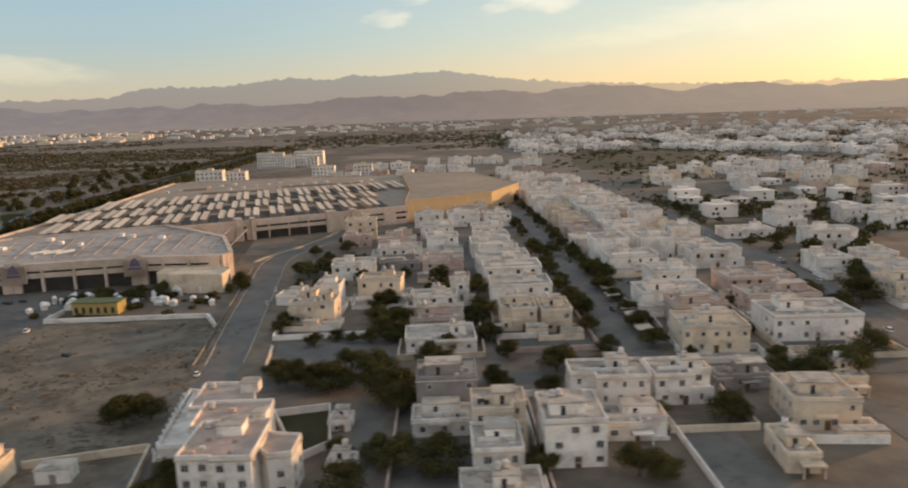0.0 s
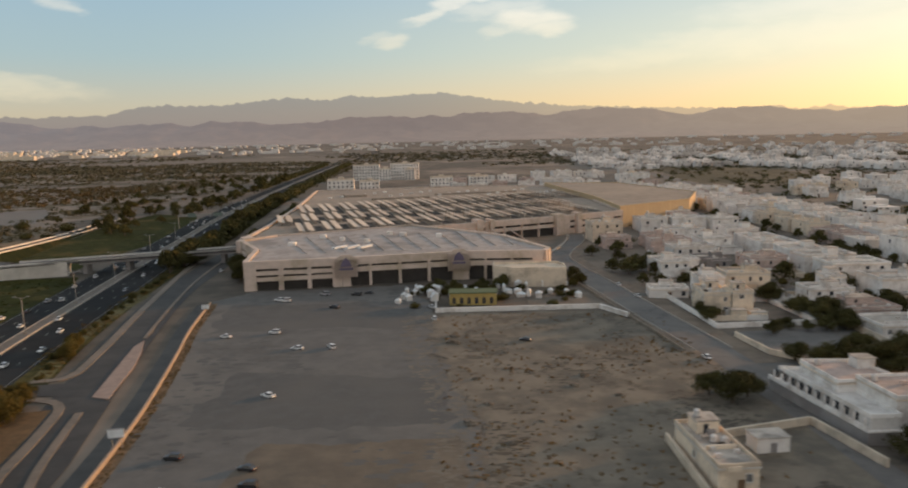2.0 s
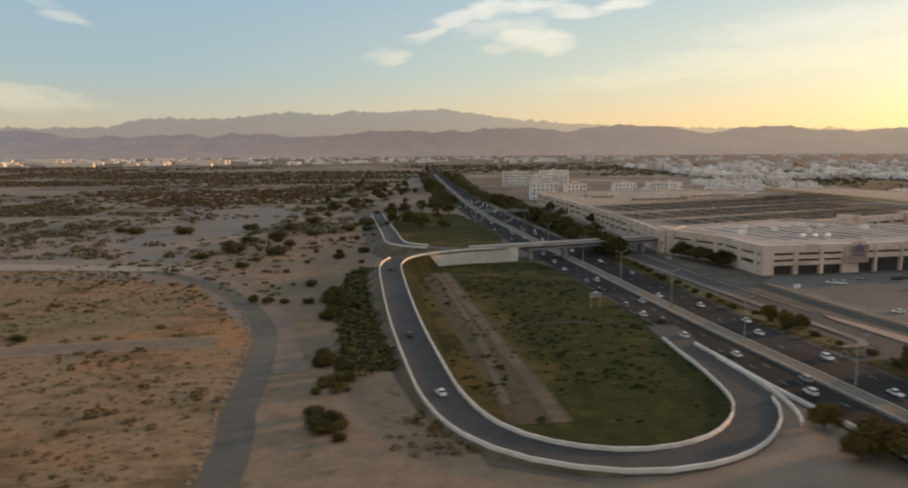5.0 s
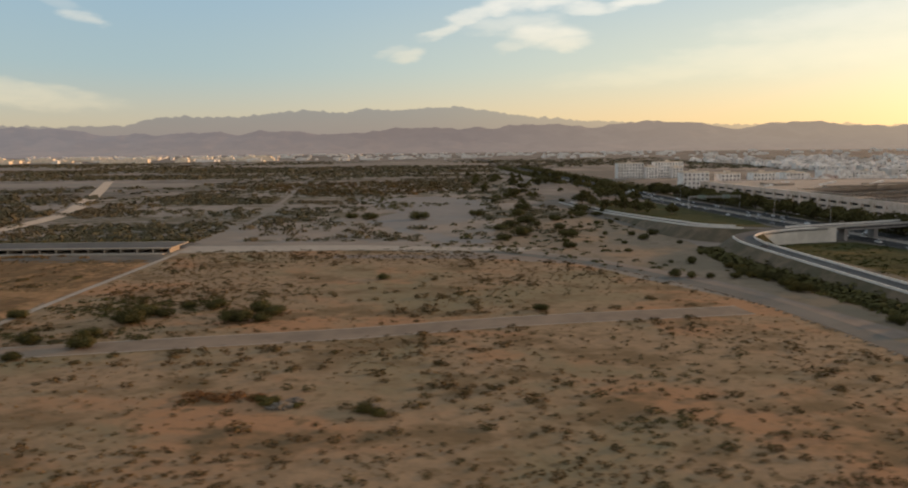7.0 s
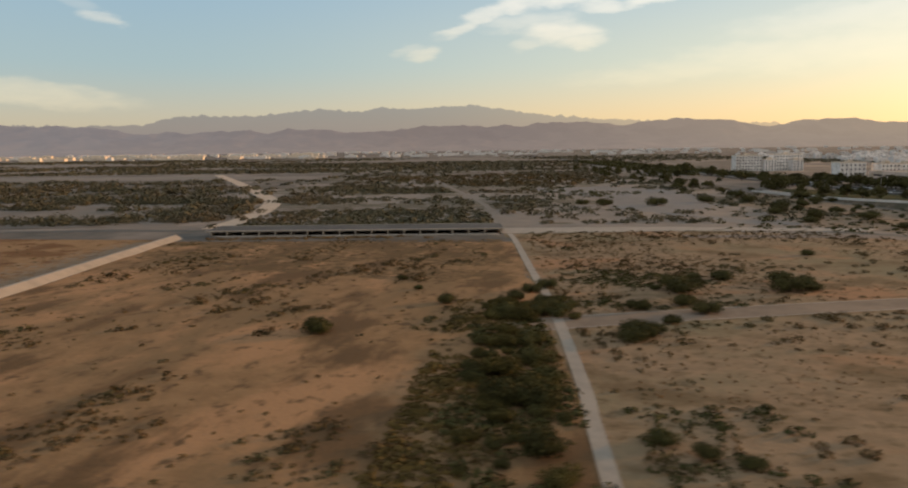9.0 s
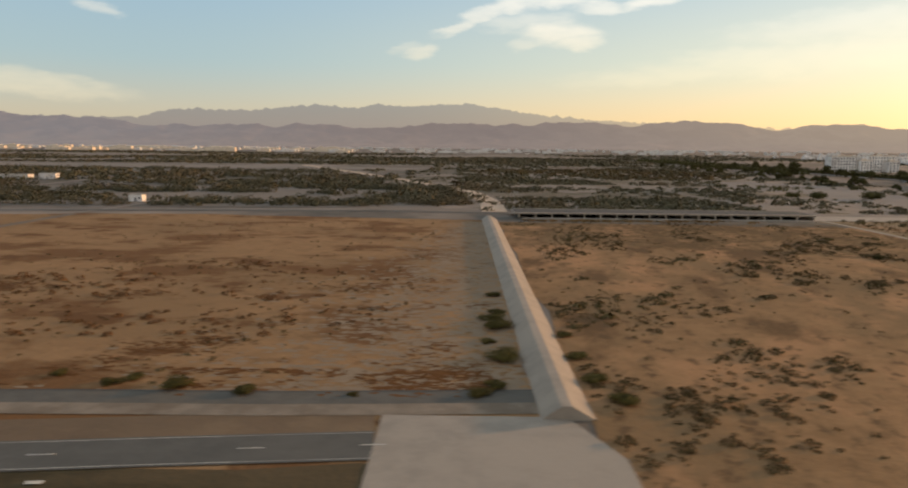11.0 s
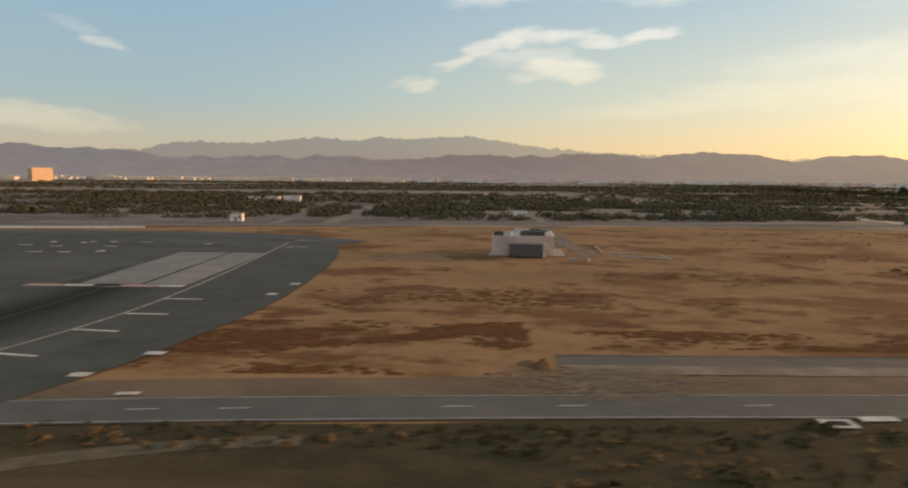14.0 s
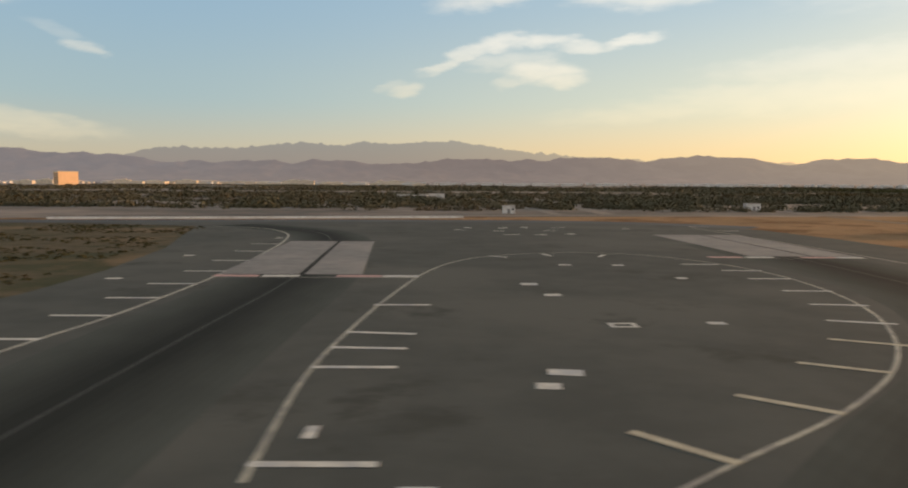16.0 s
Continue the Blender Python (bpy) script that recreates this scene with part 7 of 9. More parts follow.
# hotel blocks beyond the mall
def slab_block(x, y, w, d, z, turn, floors):
    h = thing("apartment_block", "pale multi-storey apartment block behind the mall", "apartment block", pose(x, y, 0.03, 0, 0, turn), "tall blocks")
    part("wall", Form().box(-w / 2, -d / 2, 0, w / 2, d / 2, z), STUCCO, h)
    part("roof", Form().box(-w / 2 + 0.2, -d / 2 + 0.2, z, w / 2 - 0.2, d / 2 - 0.2, z + 0.05), ROOF, h)
    part("parapet", ring_wall([(-w / 2, -d / 2), (w / 2, -d / 2), (w / 2, d / 2), (-w / 2, d / 2)], z - 0.02, z + 0.5, 0.2), CREAM, h)
    part("stair_head", Form().box(-1.5, -1, z + 0.05, 1.5, 2, z + 1.6), CREAM, h)
    st = z / floors
    for fl in range(floors):
        part("balcony_band", Form().box(-w / 2 + 0.5, -d / 2 - 0.35, fl * st + st * 0.9, w / 2 - 0.5, -d / 2, fl * st + st), STUCCO, h)
        for k in range(int(w / 2.2)):
            part("window", PANE_BIG, None, h, at=pose(-w / 2 + (k + 0.5) * w / int(w / 2.2), -d / 2, st * (fl + 0.45)))


for a in ((-134, 578, 20, 10, 11.4, 0, 5), (-104, 579, 22, 10, 12, 0, 5), (-119, 573, 9, 8, 8.4, 0, 4), (-134, 425, 15, 9, 9.4, 4, 4), (-117, 418, 11, 9, 8.8, 4, 4), (-76, 470, 14, 9, 7, 2, 3), (-52, 480, 12, 9, 6.6, 2, 3), (-100, 570, 8, 9, 8, 0, 4)):
    slab_block(*a)


# low house with a long side yard near the waste lot, and plot walls
low = villa(-52.4, -48.4, 65.5, 11, 2.9, 1, 3, 77)
setting("street_wall", Form().ribbon(*sides(STREET_A[16:34], -4.9, -4.72, 0.42), 0.42), RUBBLE, "low weathered block wall along the street", "wall")
setting("plot_wall_1", Form().prism([(-48.4, 77.2), (-35.6, 80.6), (-35.7, 80.9), (-48.5, 77.5)], 0, 1.0).prism([(-35.6, 80.6), (-33.6, 69.4), (-33.3, 69.5), (-35.3, 80.8)], 0, 1.0).prism([(-53.4, 60), (-53.1, 60), (-53.1, 77.5), (-53.4, 77.5)], 0, 1.0), CREAM, "cream plot wall round a yard", "wall")
shed = thing("shed", "small white block shed in a walled yard", "shed", pose(-43.2, 74.8, 0.05, 0, 0, 4))
part("wall", Form().box(-1.8, -1.2, 0, 1.8, 1.2, 1.6), STUCCO, shed)
part("roof", Form().box(-1.9, -1.3, 1.6, 1.9, 1.3, 1.72), ROOF, shed)
part("door", Form().box(-0.3, -1.23, 0, 0.4, -1.2, 1.1), GREYWALL, shed)
PLOTS = ((-30.6, 122.4, 18, 25, 3), (-8.2, 109.5, 13.8, 36, 0), (7.9, 111, 16, 24, 0), (35.2, 103.6, 16, 30, -3), (50.5, 103, 17.5, 26, -2), (-7, 62, 17, 30, 0), (9.2, 62, 17, 31, 0), (25.5, 80, 10.5, 17, 0), (34.5, 129, 16.5, 34, 0), (-19.2, 141, 11, 14, -3))
for i, (x, y, w, d, turn) in enumerate(PLOTS):
    f = ring_wall([(0, 0), (w, 0), (w, d), (0, d)], 0, 0.95, 0.18)
    setting("plot_wall_%d" % (i + 2), f, (STUCCO, CREAM, PINK)[i % 3], "low plastered plot wall round a house", "wall").matrix_basis = pose(x, y, 0.03, 0, 0, turn)
    setting("plot_yard_%d" % (i + 1), Form().box(0.2, 0.2, 0, w - 0.2, d - 0.2, 0.05), (LOT, LOT, PARK)[i % 3], "dusty yard inside a plot wall", "ground").matrix_basis = pose(x, y, 0.03, 0, 0, turn)


GARDEN = mat("dry_garden", (0.062, 0.056, 0.032), (0.040, 0.040, 0.022), 0.12, 0.95, 0.4, c=(0.11, 0.088, 0.056), patch=0.03)
for i, pts in enumerate((((81, 300), (148, 300), (130, 240), (84, 240)), ((82, 460), (112, 660), (212, 628), (162, 432)), ((80, 200), (118, 214), (104, 236), (81, 232)))):
    setting("ground_garden_%d" % (i + 1), sheet(pts, 0.045, 1.2, 40 + i, 8), GARDEN, "dull green-brown garden ground among the houses", "ground")

# ---- the wide white town far off ----
def far_town(name, label, boxes, material):
    f = Form()
    for x, y, w, d, z in boxes:
        f.box(x - w / 2, y - d / 2, 0, x + w / 2, y + d / 2, z)
        f.box(x - w / 4, y, z, x + w / 6, y + d / 4, z + z * 0.25)
    tagged(new(name, f.mesh(name, material)), label, "town", kind="stuff")


def far_windows(name, boxes, n, material):
    f = Form()
    r = random.Random(3)
    for x, y, w, d, z in boxes:
        for k in range(n):
            u, v = r.uniform(-0.42, 0.42) * w, r.choice((0.3, 0.68)) * z
            f.poly([(x + u - 0.5, y - d / 2 - 0.06, v - 0.4), (x + u + 0.5, y - d / 2 - 0.06, v - 0.4), (x + u + 0.5, y - d / 2 - 0.06, v + 0.5), (x + u - 0.5, y - d / 2 - 0.06, v + 0.5)])
    tagged(new(name, f.mesh(name, material)), "small dark windows of distant houses", "windows", kind="stuff")


rng = random.Random(9)
east = [(x, y, rng.uniform(5, 12), rng.uniform(6, 11), rng.choice((2.4, 3.6, 4.2, 4.4, 5.6))) for x, y in ((rng.uniform(60 + (y - 500) * 0.05, 300 + (y - 500) * 0.75), y) for y in (rng.triangular(440, 1500, 560) for _ in range(1500)) if True)]
mids = []
while len(mids) < 330:
    y = rng.uniform(238, 470)
    x = rng.uniform(90 + (y - 238) * 0.1, 150 + (y - 238) * 1.25)
    if noise.noise(Vector((x / 45, y / 60, 7))) > -0.12 and all(abs(x - a) > 9 or abs(y - b) > 9 for a, b in taken):
        taken.append((x, y))
        mids.append((x, y, rng.uniform(6, 11), rng.uniform(6, 9), rng.choice((2.4, 3.8, 4.2, 4.4))))
    elif rng.random() < 0.002:
        break
east = mids + [b for b in east if noise.noise(Vector((b[0] / 60, b[1] / 120, 4))) > 0.0 and not (80 < b[0] < 215 and 432 + (b[0] < 110) * 30 < b[1] < 650)]
far_town("distant_town", "white houses of the distant town", east, mat("distant_stucco", (0.80, 0.745, 0.69), (0.66, 0.61, 0.56), 0.04, 0.9, 0.0, c=(0.42, 0.375, 0.33), patch=0.02))
far_windows("distant_windows", east, 4, GLASS)
south = [(x, y, rng.choice((6, 9, 12, 18, 34)) * rng.uniform(0.8, 1.3), rng.uniform(6, 14), rng.uniform(2.0, 5.8)) for x, y in (((rng.triangular(-1.0, 0.9, -0.5)) * y - 200, y) for y in (rng.uniform(1600, 3300) for _ in range(430)))]
far_town("distant_city", "pale low buildings of the distant city below the hills", south, STUCCO)
west = [(x, y, rng.uniform(22, 60), rng.uniform(10, 16), rng.choice((3.5, 4, 5, 6, 7, 9))) for x, y in ((rng.uniform(-1.15, -0.25) * y - 250, y) for y in (rng.uniform(1500, 2200) for _ in range(110)))]
far_town("distant_sheds", "long pale sheds of the distant city", west, CREAM)
tower = thing("tower_block", "lone boxy building with orange evening light put into its wall colour", "building", pose(-1262, 1246, 0, 0, 0, -25))
# the wall's orange is evening sunlight put into the base colour
part("wall", Form().box(-6, -19, 0, 6, 19, 22), mat("sunlit_orange_wall", (0.80, 0.54, 0.33), (0.74, 0.50, 0.30), 0.1, 0.9, 0.0), tower)
part("roof", Form().box(-5, -18, 22, 5, 18, 22.4), ROOF, tower)
part("parapet", ring_wall([(-6, -19), (6, -19), (6, 19), (-6, 19)], 22, 23, 0.6), CREAM, tower)
for k in range(6):
    part("window_band", Form().box(-5, -19.1, 2.5 + 3.2 * k, 5, -19, 3.6 + 3.2 * k), GLASS, tower)


# ---- plants ----
def leaf_cloud(rng, centres, count, size, squash=0.8):
    """Small leaf faces through a few rounded clumps: (x, y, z, radius)."""
    n = count
    pick = rng.integers(0, len(centres), n)
    c = np.array(centres)[pick]
    d = rng.normal(size=(n, 3))
    d /= np.linalg.norm(d, axis=1, keepdims=True)
    r = c[:, 3:4] * rng.uniform(0.45, 1.08, (n, 1))
    p = c[:, :3] + d * r * np.array((1, 1, squash))
    out = d + 0.42 * rng.normal(size=(n, 3))
    a = np.cross(rng.normal(size=(n, 3)), out)
    a /= np.linalg.norm(a, axis=1, keepdims=True) + 1e-9
    b = np.cross(out, a)
    b /= np.linalg.norm(b, axis=1, keepdims=True) + 1e-9
    s = size * rng.uniform(0.6, 1.35, (n, 1))
    v = np.stack([p - a * s, p - b * s * 0.6, p + a * s, p + b * s * 0.6], 1).reshape(-1, 3)
    f = np.arange(4 * n).reshape(-1, 4)
    return v, f


def quads(name, v, f, material):
    me = bpy.data.meshes.new(name)
    me.vertices.add(len(v))
    me.vertices.foreach_set("co", np.ascontiguousarray(v, dtype=np.float32).ravel())
    me.loops.add(f.size)
    me.loops.foreach_set("vertex_index", np.ascontiguousarray(f, dtype=np.int32).ravel())
    me.polygons.add(len(f))
    me.polygons.foreach_set("loop_start", np.arange(0, f.size, 4, dtype=np.int32))
    me.update(calc_edges=True)
    me.materials.append(material)
    return me


def build_tree(seed, height, spread, material, label, category="tree", name="tree", leaves=3600, size=0.115, group="trees", dome=False):
    rng = np.random.default_rng(seed)
    t = thing(name, label, category, pose(0, 0, 0), group)
    wood = Form()
    fork = height * rng.uniform(0.14, 0.22)
    wood.tube((0, 0, -0.1), (0.05, 0.03, fork), height * 0.045, height * 0.032, 7)
    centres = []
    for k in range(6):
        a = 6.283 * k / 6 + rng.uniform(-0.4, 0.4)
        reach = spread * rng.uniform(0.35, 0.62)
        tip = (reach * math.cos(a), reach * math.sin(a), height * rng.uniform(0.34, 0.7))
        wood.tube((0.05, 0.03, fork * 0.95), tip, height * 0.022, height * 0.008, 5)
        centres.append((*tip, spread * rng.uniform(0.32, 0.48)))
    for k in range(5):
        a, q = rng.uniform(0, 6.283), spread * rng.uniform(0.0, 0.45)
        centres.append((q * math.cos(a), q * math.sin(a), height * rng.uniform(0.5, 0.86), spread * rng.uniform(0.25, 0.42)))
    if dome:
        for k in range(12):
            a, e = 2.4 * k + rng.uniform(-0.3, 0.3), math.asin((k + 0.5) / 12)
            q = spread * rng.uniform(0.50, 0.62)
            centres.append((q * math.cos(a) * math.cos(e), q * math.sin(a) * math.cos(e), height * 0.34 + 0.9 * q * math.sin(e), spread * rng.uniform(0.36, 0.46)))
    part("trunk", wood, BARK, t)
    v, f = leaf_cloud(rng, centres, leaves, size)
    v[:, 2] = np.maximum(v[:, 2], 0.03)
    part("crown", quads("crown", v, f, material), None, t)
    return t


def build_bush(seed, size, material, label, leaves=2600, leaf=0.062):
    rng = np.random.default_rng(seed)
    t = thing("bush", label, "bush", pose(0, 0, 0), "bushes")
    centres = [(size * 0.55 * math.cos(a) * q, size * 0.55 * math.sin(a) * q, size * rng.uniform(0.22, 0.42), size * rng.uniform(0.28, 0.45)) for a, q in zip(rng.uniform(0, 6.28, 7), rng.uniform(0, 1, 7))]
    v, f = leaf_cloud(rng, centres, leaves, leaf, 0.75)
    v[:, 2] = np.maximum(v[:, 2], 0.0)
    part("foliage", quads("foliage", v, f, material), None, t)
    stems = Form()
    for k in range(4):
        a = 1.57 * k + seed
        stems.tube((0, 0, 0), (size * 0.3 * math.cos(a), size * 0.3 * math.sin(a), size * 0.4), 0.04, 0.02, 5)
    part("stem", stems, BARK, t)
    return t


class Kind:
    """A few grown forms of one plant, set out again and again."""

    def __init__(self, made):
        self.made, self.fresh = made, [True] * len(made)

    def put(self, x, y, s, rng, z=0.05, sz=None):
        i = rng.randrange(len(self.made))
        m = pose(x, y, z, 0, 0, rng.uniform(0, 360)) @ Matrix.Diagonal((s, s, sz or s * rng.uniform(0.85, 1.1), 1))
        if self.fresh[i]:
            self.fresh[i] = False
            self.made[i].matrix_basis = m
        else:
            copy_thing(self.made[i], m)


ROADLEAF = mat("roadside_leaves", (0.120, 0.089, 0.025), (0.078, 0.062, 0.018), 0.8, 0.9, 0.0, spec=0.06, vary=0.2)
ROADTREE = Kind([build_tree(s, 3.0, 2.3, ROADLEAF, "dense round-crowned roadside tree", name="roadside_tree", leaves=12000, size=0.085, dome=True) for s in (21, 22, 23)])
DARKTREE = Kind([build_tree(s, 3.2, 2.3, LEAF, "dense dark green street tree with dusty crown", leaves=6000, size=0.085) for s in (1, 2, 3, 4)])
LEAFOLIVE = mat("olive_leaves", (0.098, 0.078, 0.024), (0.060, 0.052, 0.017), 0.8, 0.9, 0.0, spec=0.06, vary=0.2)
PALETREE = Kind([build_tree(s, 2.6, 2.0, LEAFOLIVE, "dusty olive tree with a broad ragged crown", name="olive_tree", leaves=8000, size=0.10) for s in (5, 6, 7)])
FARTREE = Kind([build_tree(s, 3.2, 2.3, LEAF, "dark green tree with dusty crown among far houses", name="garden_tree", leaves=700, size=0.24) for s in (11, 12, 13)])
BUSH = Kind([build_bush(s, 1.5, LEAF, "dark green desert bush") for s in (1, 2, 3)])
DRYBUSH = Kind([build_bush(s, 1.4, LEAFOLIVE, "dry olive-brown desert bush") for s in (4, 5, 6)])

rng = random.Random(12)
# trees of the town, by plot and street
for x, y, s in ((-0.2, 113.6, 0.8), (-9.3, 121, 1.0), (8.9, 108.6, 0.9), (21, 100, 0.9), (-1.4, 73, 1.2), (-11.2, 69, 1.0), (-12.7, 130, 0.9), (-29.6, 67.4, 0.9), (-11, 103, 1.0), (6.4, 118, 0.8), (6.6, 150, 0.9), (-26, 104, 0.8), (-15, 107, 0.9), (5.6, 134, 0.7), (34, 124, 0.7)):
    DARKTREE.put(x, y, s * 1.3, rng, sz=s * 1.15)

for x, y, s in ((-20.5, 99, 1.25), (-17, 97, 1.2), (-23.5, 100.5, 1.0), (-14.5, 98.5, 0.9), (-8, 93, 1.25), (-6.5, 95.5, 1.1), (-5.8, 74, 1.3), (-8.5, 76.5, 1.0), (-41.7, 88, 1.25), (-43.5, 91, 0.9), (-39, 90, 1.0), (-3.2, 107.5, 1.1), (-1, 106, 0.8), (15.6, 102, 1.1), (17.4, 103.5, 0.7), (6.9, 96, 0.9), (13.2, 93, 0.9), (33.4, 82.6, 1.25), (35, 85, 0.8),
                (19.2, 70.4, 1.1), (21.4, 69.0, 0.8), (9, 71.4, 0.75), (25, 83.5, 0.7)):
    q = s * (1.08 if s > 1.05 else 1.0)
    DARKTREE.put(x, y, q, rng, sz=q * 1.0)
for x, y, s in ((-30, 131, 0.9), (-28.5, 133, 0.7), (-13.5, 140.5, 1.0), (-11.5, 143, 0.9), (-10, 128, 1.1), (-11.5, 124, 0.9), (-9.8, 119, 0.8), (5.2, 128, 0.9), (4.9, 133, 0.9), (6.0, 140, 0.8), (0, 152, 1.1), (3, 154, 1.1), (-4, 155, 1.0), (7, 161, 0.9), (-19, 177, 1.1), (-21, 181, 1.0), (-47.5, 165, 1.2), (-48.5, 160, 1.0), (-46, 163, 0.9), (48.5, 103.5, 0.8), (67.5, 116, 0.9), (50, 117, 0.9)):
    (PALETREE if rng.random() < 0.35 else DARKTREE).put(x, y, s * 1.0, rng)
for y in range(112, 420, 5):
    for x0 in (-4.0, 4.3):
        if rng.random() < (0.62 if y < 230 else 0.3):
            x = float(np.interp(y, [q[1] for q in STREET_B], [q[0] for q in STREET_B])) + x0 + rng.uniform(-0.7, 0.7)
            (DARKTREE if y < 170 else FARTREE).put(x, y + rng.uniform(-1.5, 1.5), rng.uniform(0.7, 1.2), rng)
for k in range(32):
    FARTREE.put(rng.uniform(80, 150), rng.uniform(150, 275), rng.uniform(0.8, 1.4), rng)
for k in range(28):
    FARTREE.put(rng.uniform(-10, 72), rng.uniform(170, 420), rng.uniform(0.6, 1.1), rng)
for x, y, w in ((52.7, 95.2, 9), (57, 98, 7), (62.6, 103.9, 6), (78, 132.5, 7.5), (54.4, 133.8, 4.7), (34.6, 165.4, 8), (35.4, 160, 6), (27.2, 188, 8), (23.2, 150, 6.5), (24, 136, 5.7), (-29.6, 70.6, 5.4), (45.8, 97, 5), (48.6, 94, 5.3), (-1.6, 159.6, 7), (-12.1, 143.5, 6), (-21.5, 189, 4.6), (4.8, 130.6, 4.6), (-8.8, 121.6, 4), (-13.3, 119.2, 3.6), (-16.3, 119.4, 3), (-19.2, 121, 3), (-30.0, 127, 4.0),
                (-22.7, 118.2, 3.4), (-8.6, 127.5, 5.6), (7, 134.1, 5), (-12.9, 77.6, 3.4), (-9.8, 96.6, 6.5), (-6.7, 90, 7), (6.2, 98, 4), (10.4, 73.6, 4), (-33, 172, 7), (-30, 176, 7), (-36, 176, 5), (-27, 170, 5), (-24, 158, 5), (-29, 160, 5), (-33, 160, 4), (-19, 164, 5), (-10, 166, 5), (-24, 186, 6), (-31, 190, 6), (-36, 200, 5), (-28, 204, 6), (-17, 208, 5), (-30, 216, 6), (36, 104, 4), (50, 128, 4), (70, 126, 6), (72, 150, 6), (71, 138, 5), (86, 148, 6), (90, 176, 7), (97, 172, 7), (104, 178, 7), (96, 186, 6), (88, 190, 6), (110, 190, 8), (120, 200, 8), (84, 166, 5), (84, 182, 5)):
    q = w / 4.9
    (DARKTREE if y < 150 else FARTREE).put(x, y, q, rng, sz=min(q, 1.5) * 0.95)
for k in range(15):
    DARKTREE.put(rng.uniform(-88, -62), rng.uniform(152.5, 161.5), rng.uniform(0.55, 0.85), rng)
# highway planting
for x, y, s in ((-130.6, 76.4, 1.75), (-131.6, 80.8, 1.6), (-129.2, 72.6, 1.2), (-132.8, 92.6, 1.35), (-134.6, 90.0, 1.1), (-132.0, 88.4, 1.0), (-125.8, 66.8, 1.6), (-127.8, 64.2, 1.4), (-138.2, 118, 0.9), (-139.4, 121.5, 0.75), (-137.4, 114.8, 0.7)):
    ROADTREE.put(x, y, s * 0.8, rng, sz=s * 0.86)
for y in range(60, 185, 5):
    x = float(np.interp(y, [q[1] for q in HEDGE], [q[0] for q in HEDGE]))
    (BUSH if y > 105 else DRYBUSH).put(x + rng.uniform(0.2, 1.6), y, rng.uniform(0.7, 1.1), rng)
for y in range(192, 400, 5):
    x = float(np.interp(y, [q[1] for q in HEDGE], [q[0] for q in HEDGE]))
    for k in range(2):
        FARTREE.put(x + rng.uniform(-2.6, 2.6), y + rng.uniform(-3, 3), rng.uniform(1.3, 1.9), rng)
for x, y, s in ((-147.5, 199, 1.5), (-146, 205, 1.3), (-127, 180, 1.4), (-129, 186, 1.4), (-126, 176, 1.1), (-131, 192, 1.2), (-153.2, 68, 1.7), (-155.4, 73.5, 1.4), (-151.5, 63.8, 1.8), (-156, 66, 1.5)):
    (ROADTREE if y < 100 else DARKTREE).put(x, y, s * (0.66 if y < 100 else 1.0), rng)
# bank beside the ramp
for k in range(40):
    u = rng.choice((rng.uniform(0.0, 0.34), rng.uniform(0.56, 0.84)))
    x, y = np.array((-200.5, 70)) * (1 - u) + np.array((-211.5, 168)) * u
    (DRYBUSH if rng.random() < 0.5 else BUSH).put(x + rng.uniform(-7.5, -2.6), y, rng.uniform(0.7, 1.9), rng)
for k in range(26):
    BUSH.put(rng.uniform(-232, -214), rng.uniform(130, 300), rng.uniform(0.7, 1.5), rng)
for x, y, s in ((-212, 290, 1.4), (-206, 300, 1.6), (-200, 296, 1.2), (-214, 305, 1.2), (-195, 310, 1.3), (-216, 330, 1.4), (-190, 330, 1.4)):
    FARTREE.put(x, y, s, rng)
for k in range(36):
    y = rng.uniform(300, 640)
    FARTREE.put(rng.uniform(-250, -200) - 0.02 * y, y, rng.uniform(1.0, 1.7), rng)
# broad bushes of the sandy waste: (x, y, width)
for x, y, w in ((-262.9, 271.4, 7.5), (-284.1, 260.4, 9), (-252.6, 209.5, 8.5), (-258.3, 200, 6.1), (-239.6, 205.6, 7.1), (-243.4, 183.1, 4.6), (-242.6, 194.7, 2.8), (-248.5, 269.8, 8.1), (-237.6, 251.4, 8.1), (-221, 197.7, 6), (-248, 244.7, 9), (-253.4, 231, 8.6), (-226.3, 265.5, 9), (-216, 208.8, 6),
                (-301.3, 262.2, 9), (-278.7, 226.9, 2.5), (-308.7, 267.3, 6.1), (-253.5, 332.9, 7.1), (-251.4, 355.1, 9), (-245.2, 371, 9), (-243.9, 294.5, 9), (-222.5, 286.6, 9), (-232.9, 227.6, 2.8), (-228.9, 235.4, 2.4), (-232.8, 259.2, 2.8), (-222.6, 336, 6.1), (-232.8, 407.7, 9), (-230.4, 454.8, 11), (-238.5, 388.3, 9), (-312.4, 333.5, 4), (-310.8, 314, 3), (-239.8, 224.4, 6), (-220.2, 266.7, 5), (-258, 224, 7), (-246, 236, 6)):
    q = w / 2.5
    BUSH.put(x, y, q, rng, sz=q * 0.72)
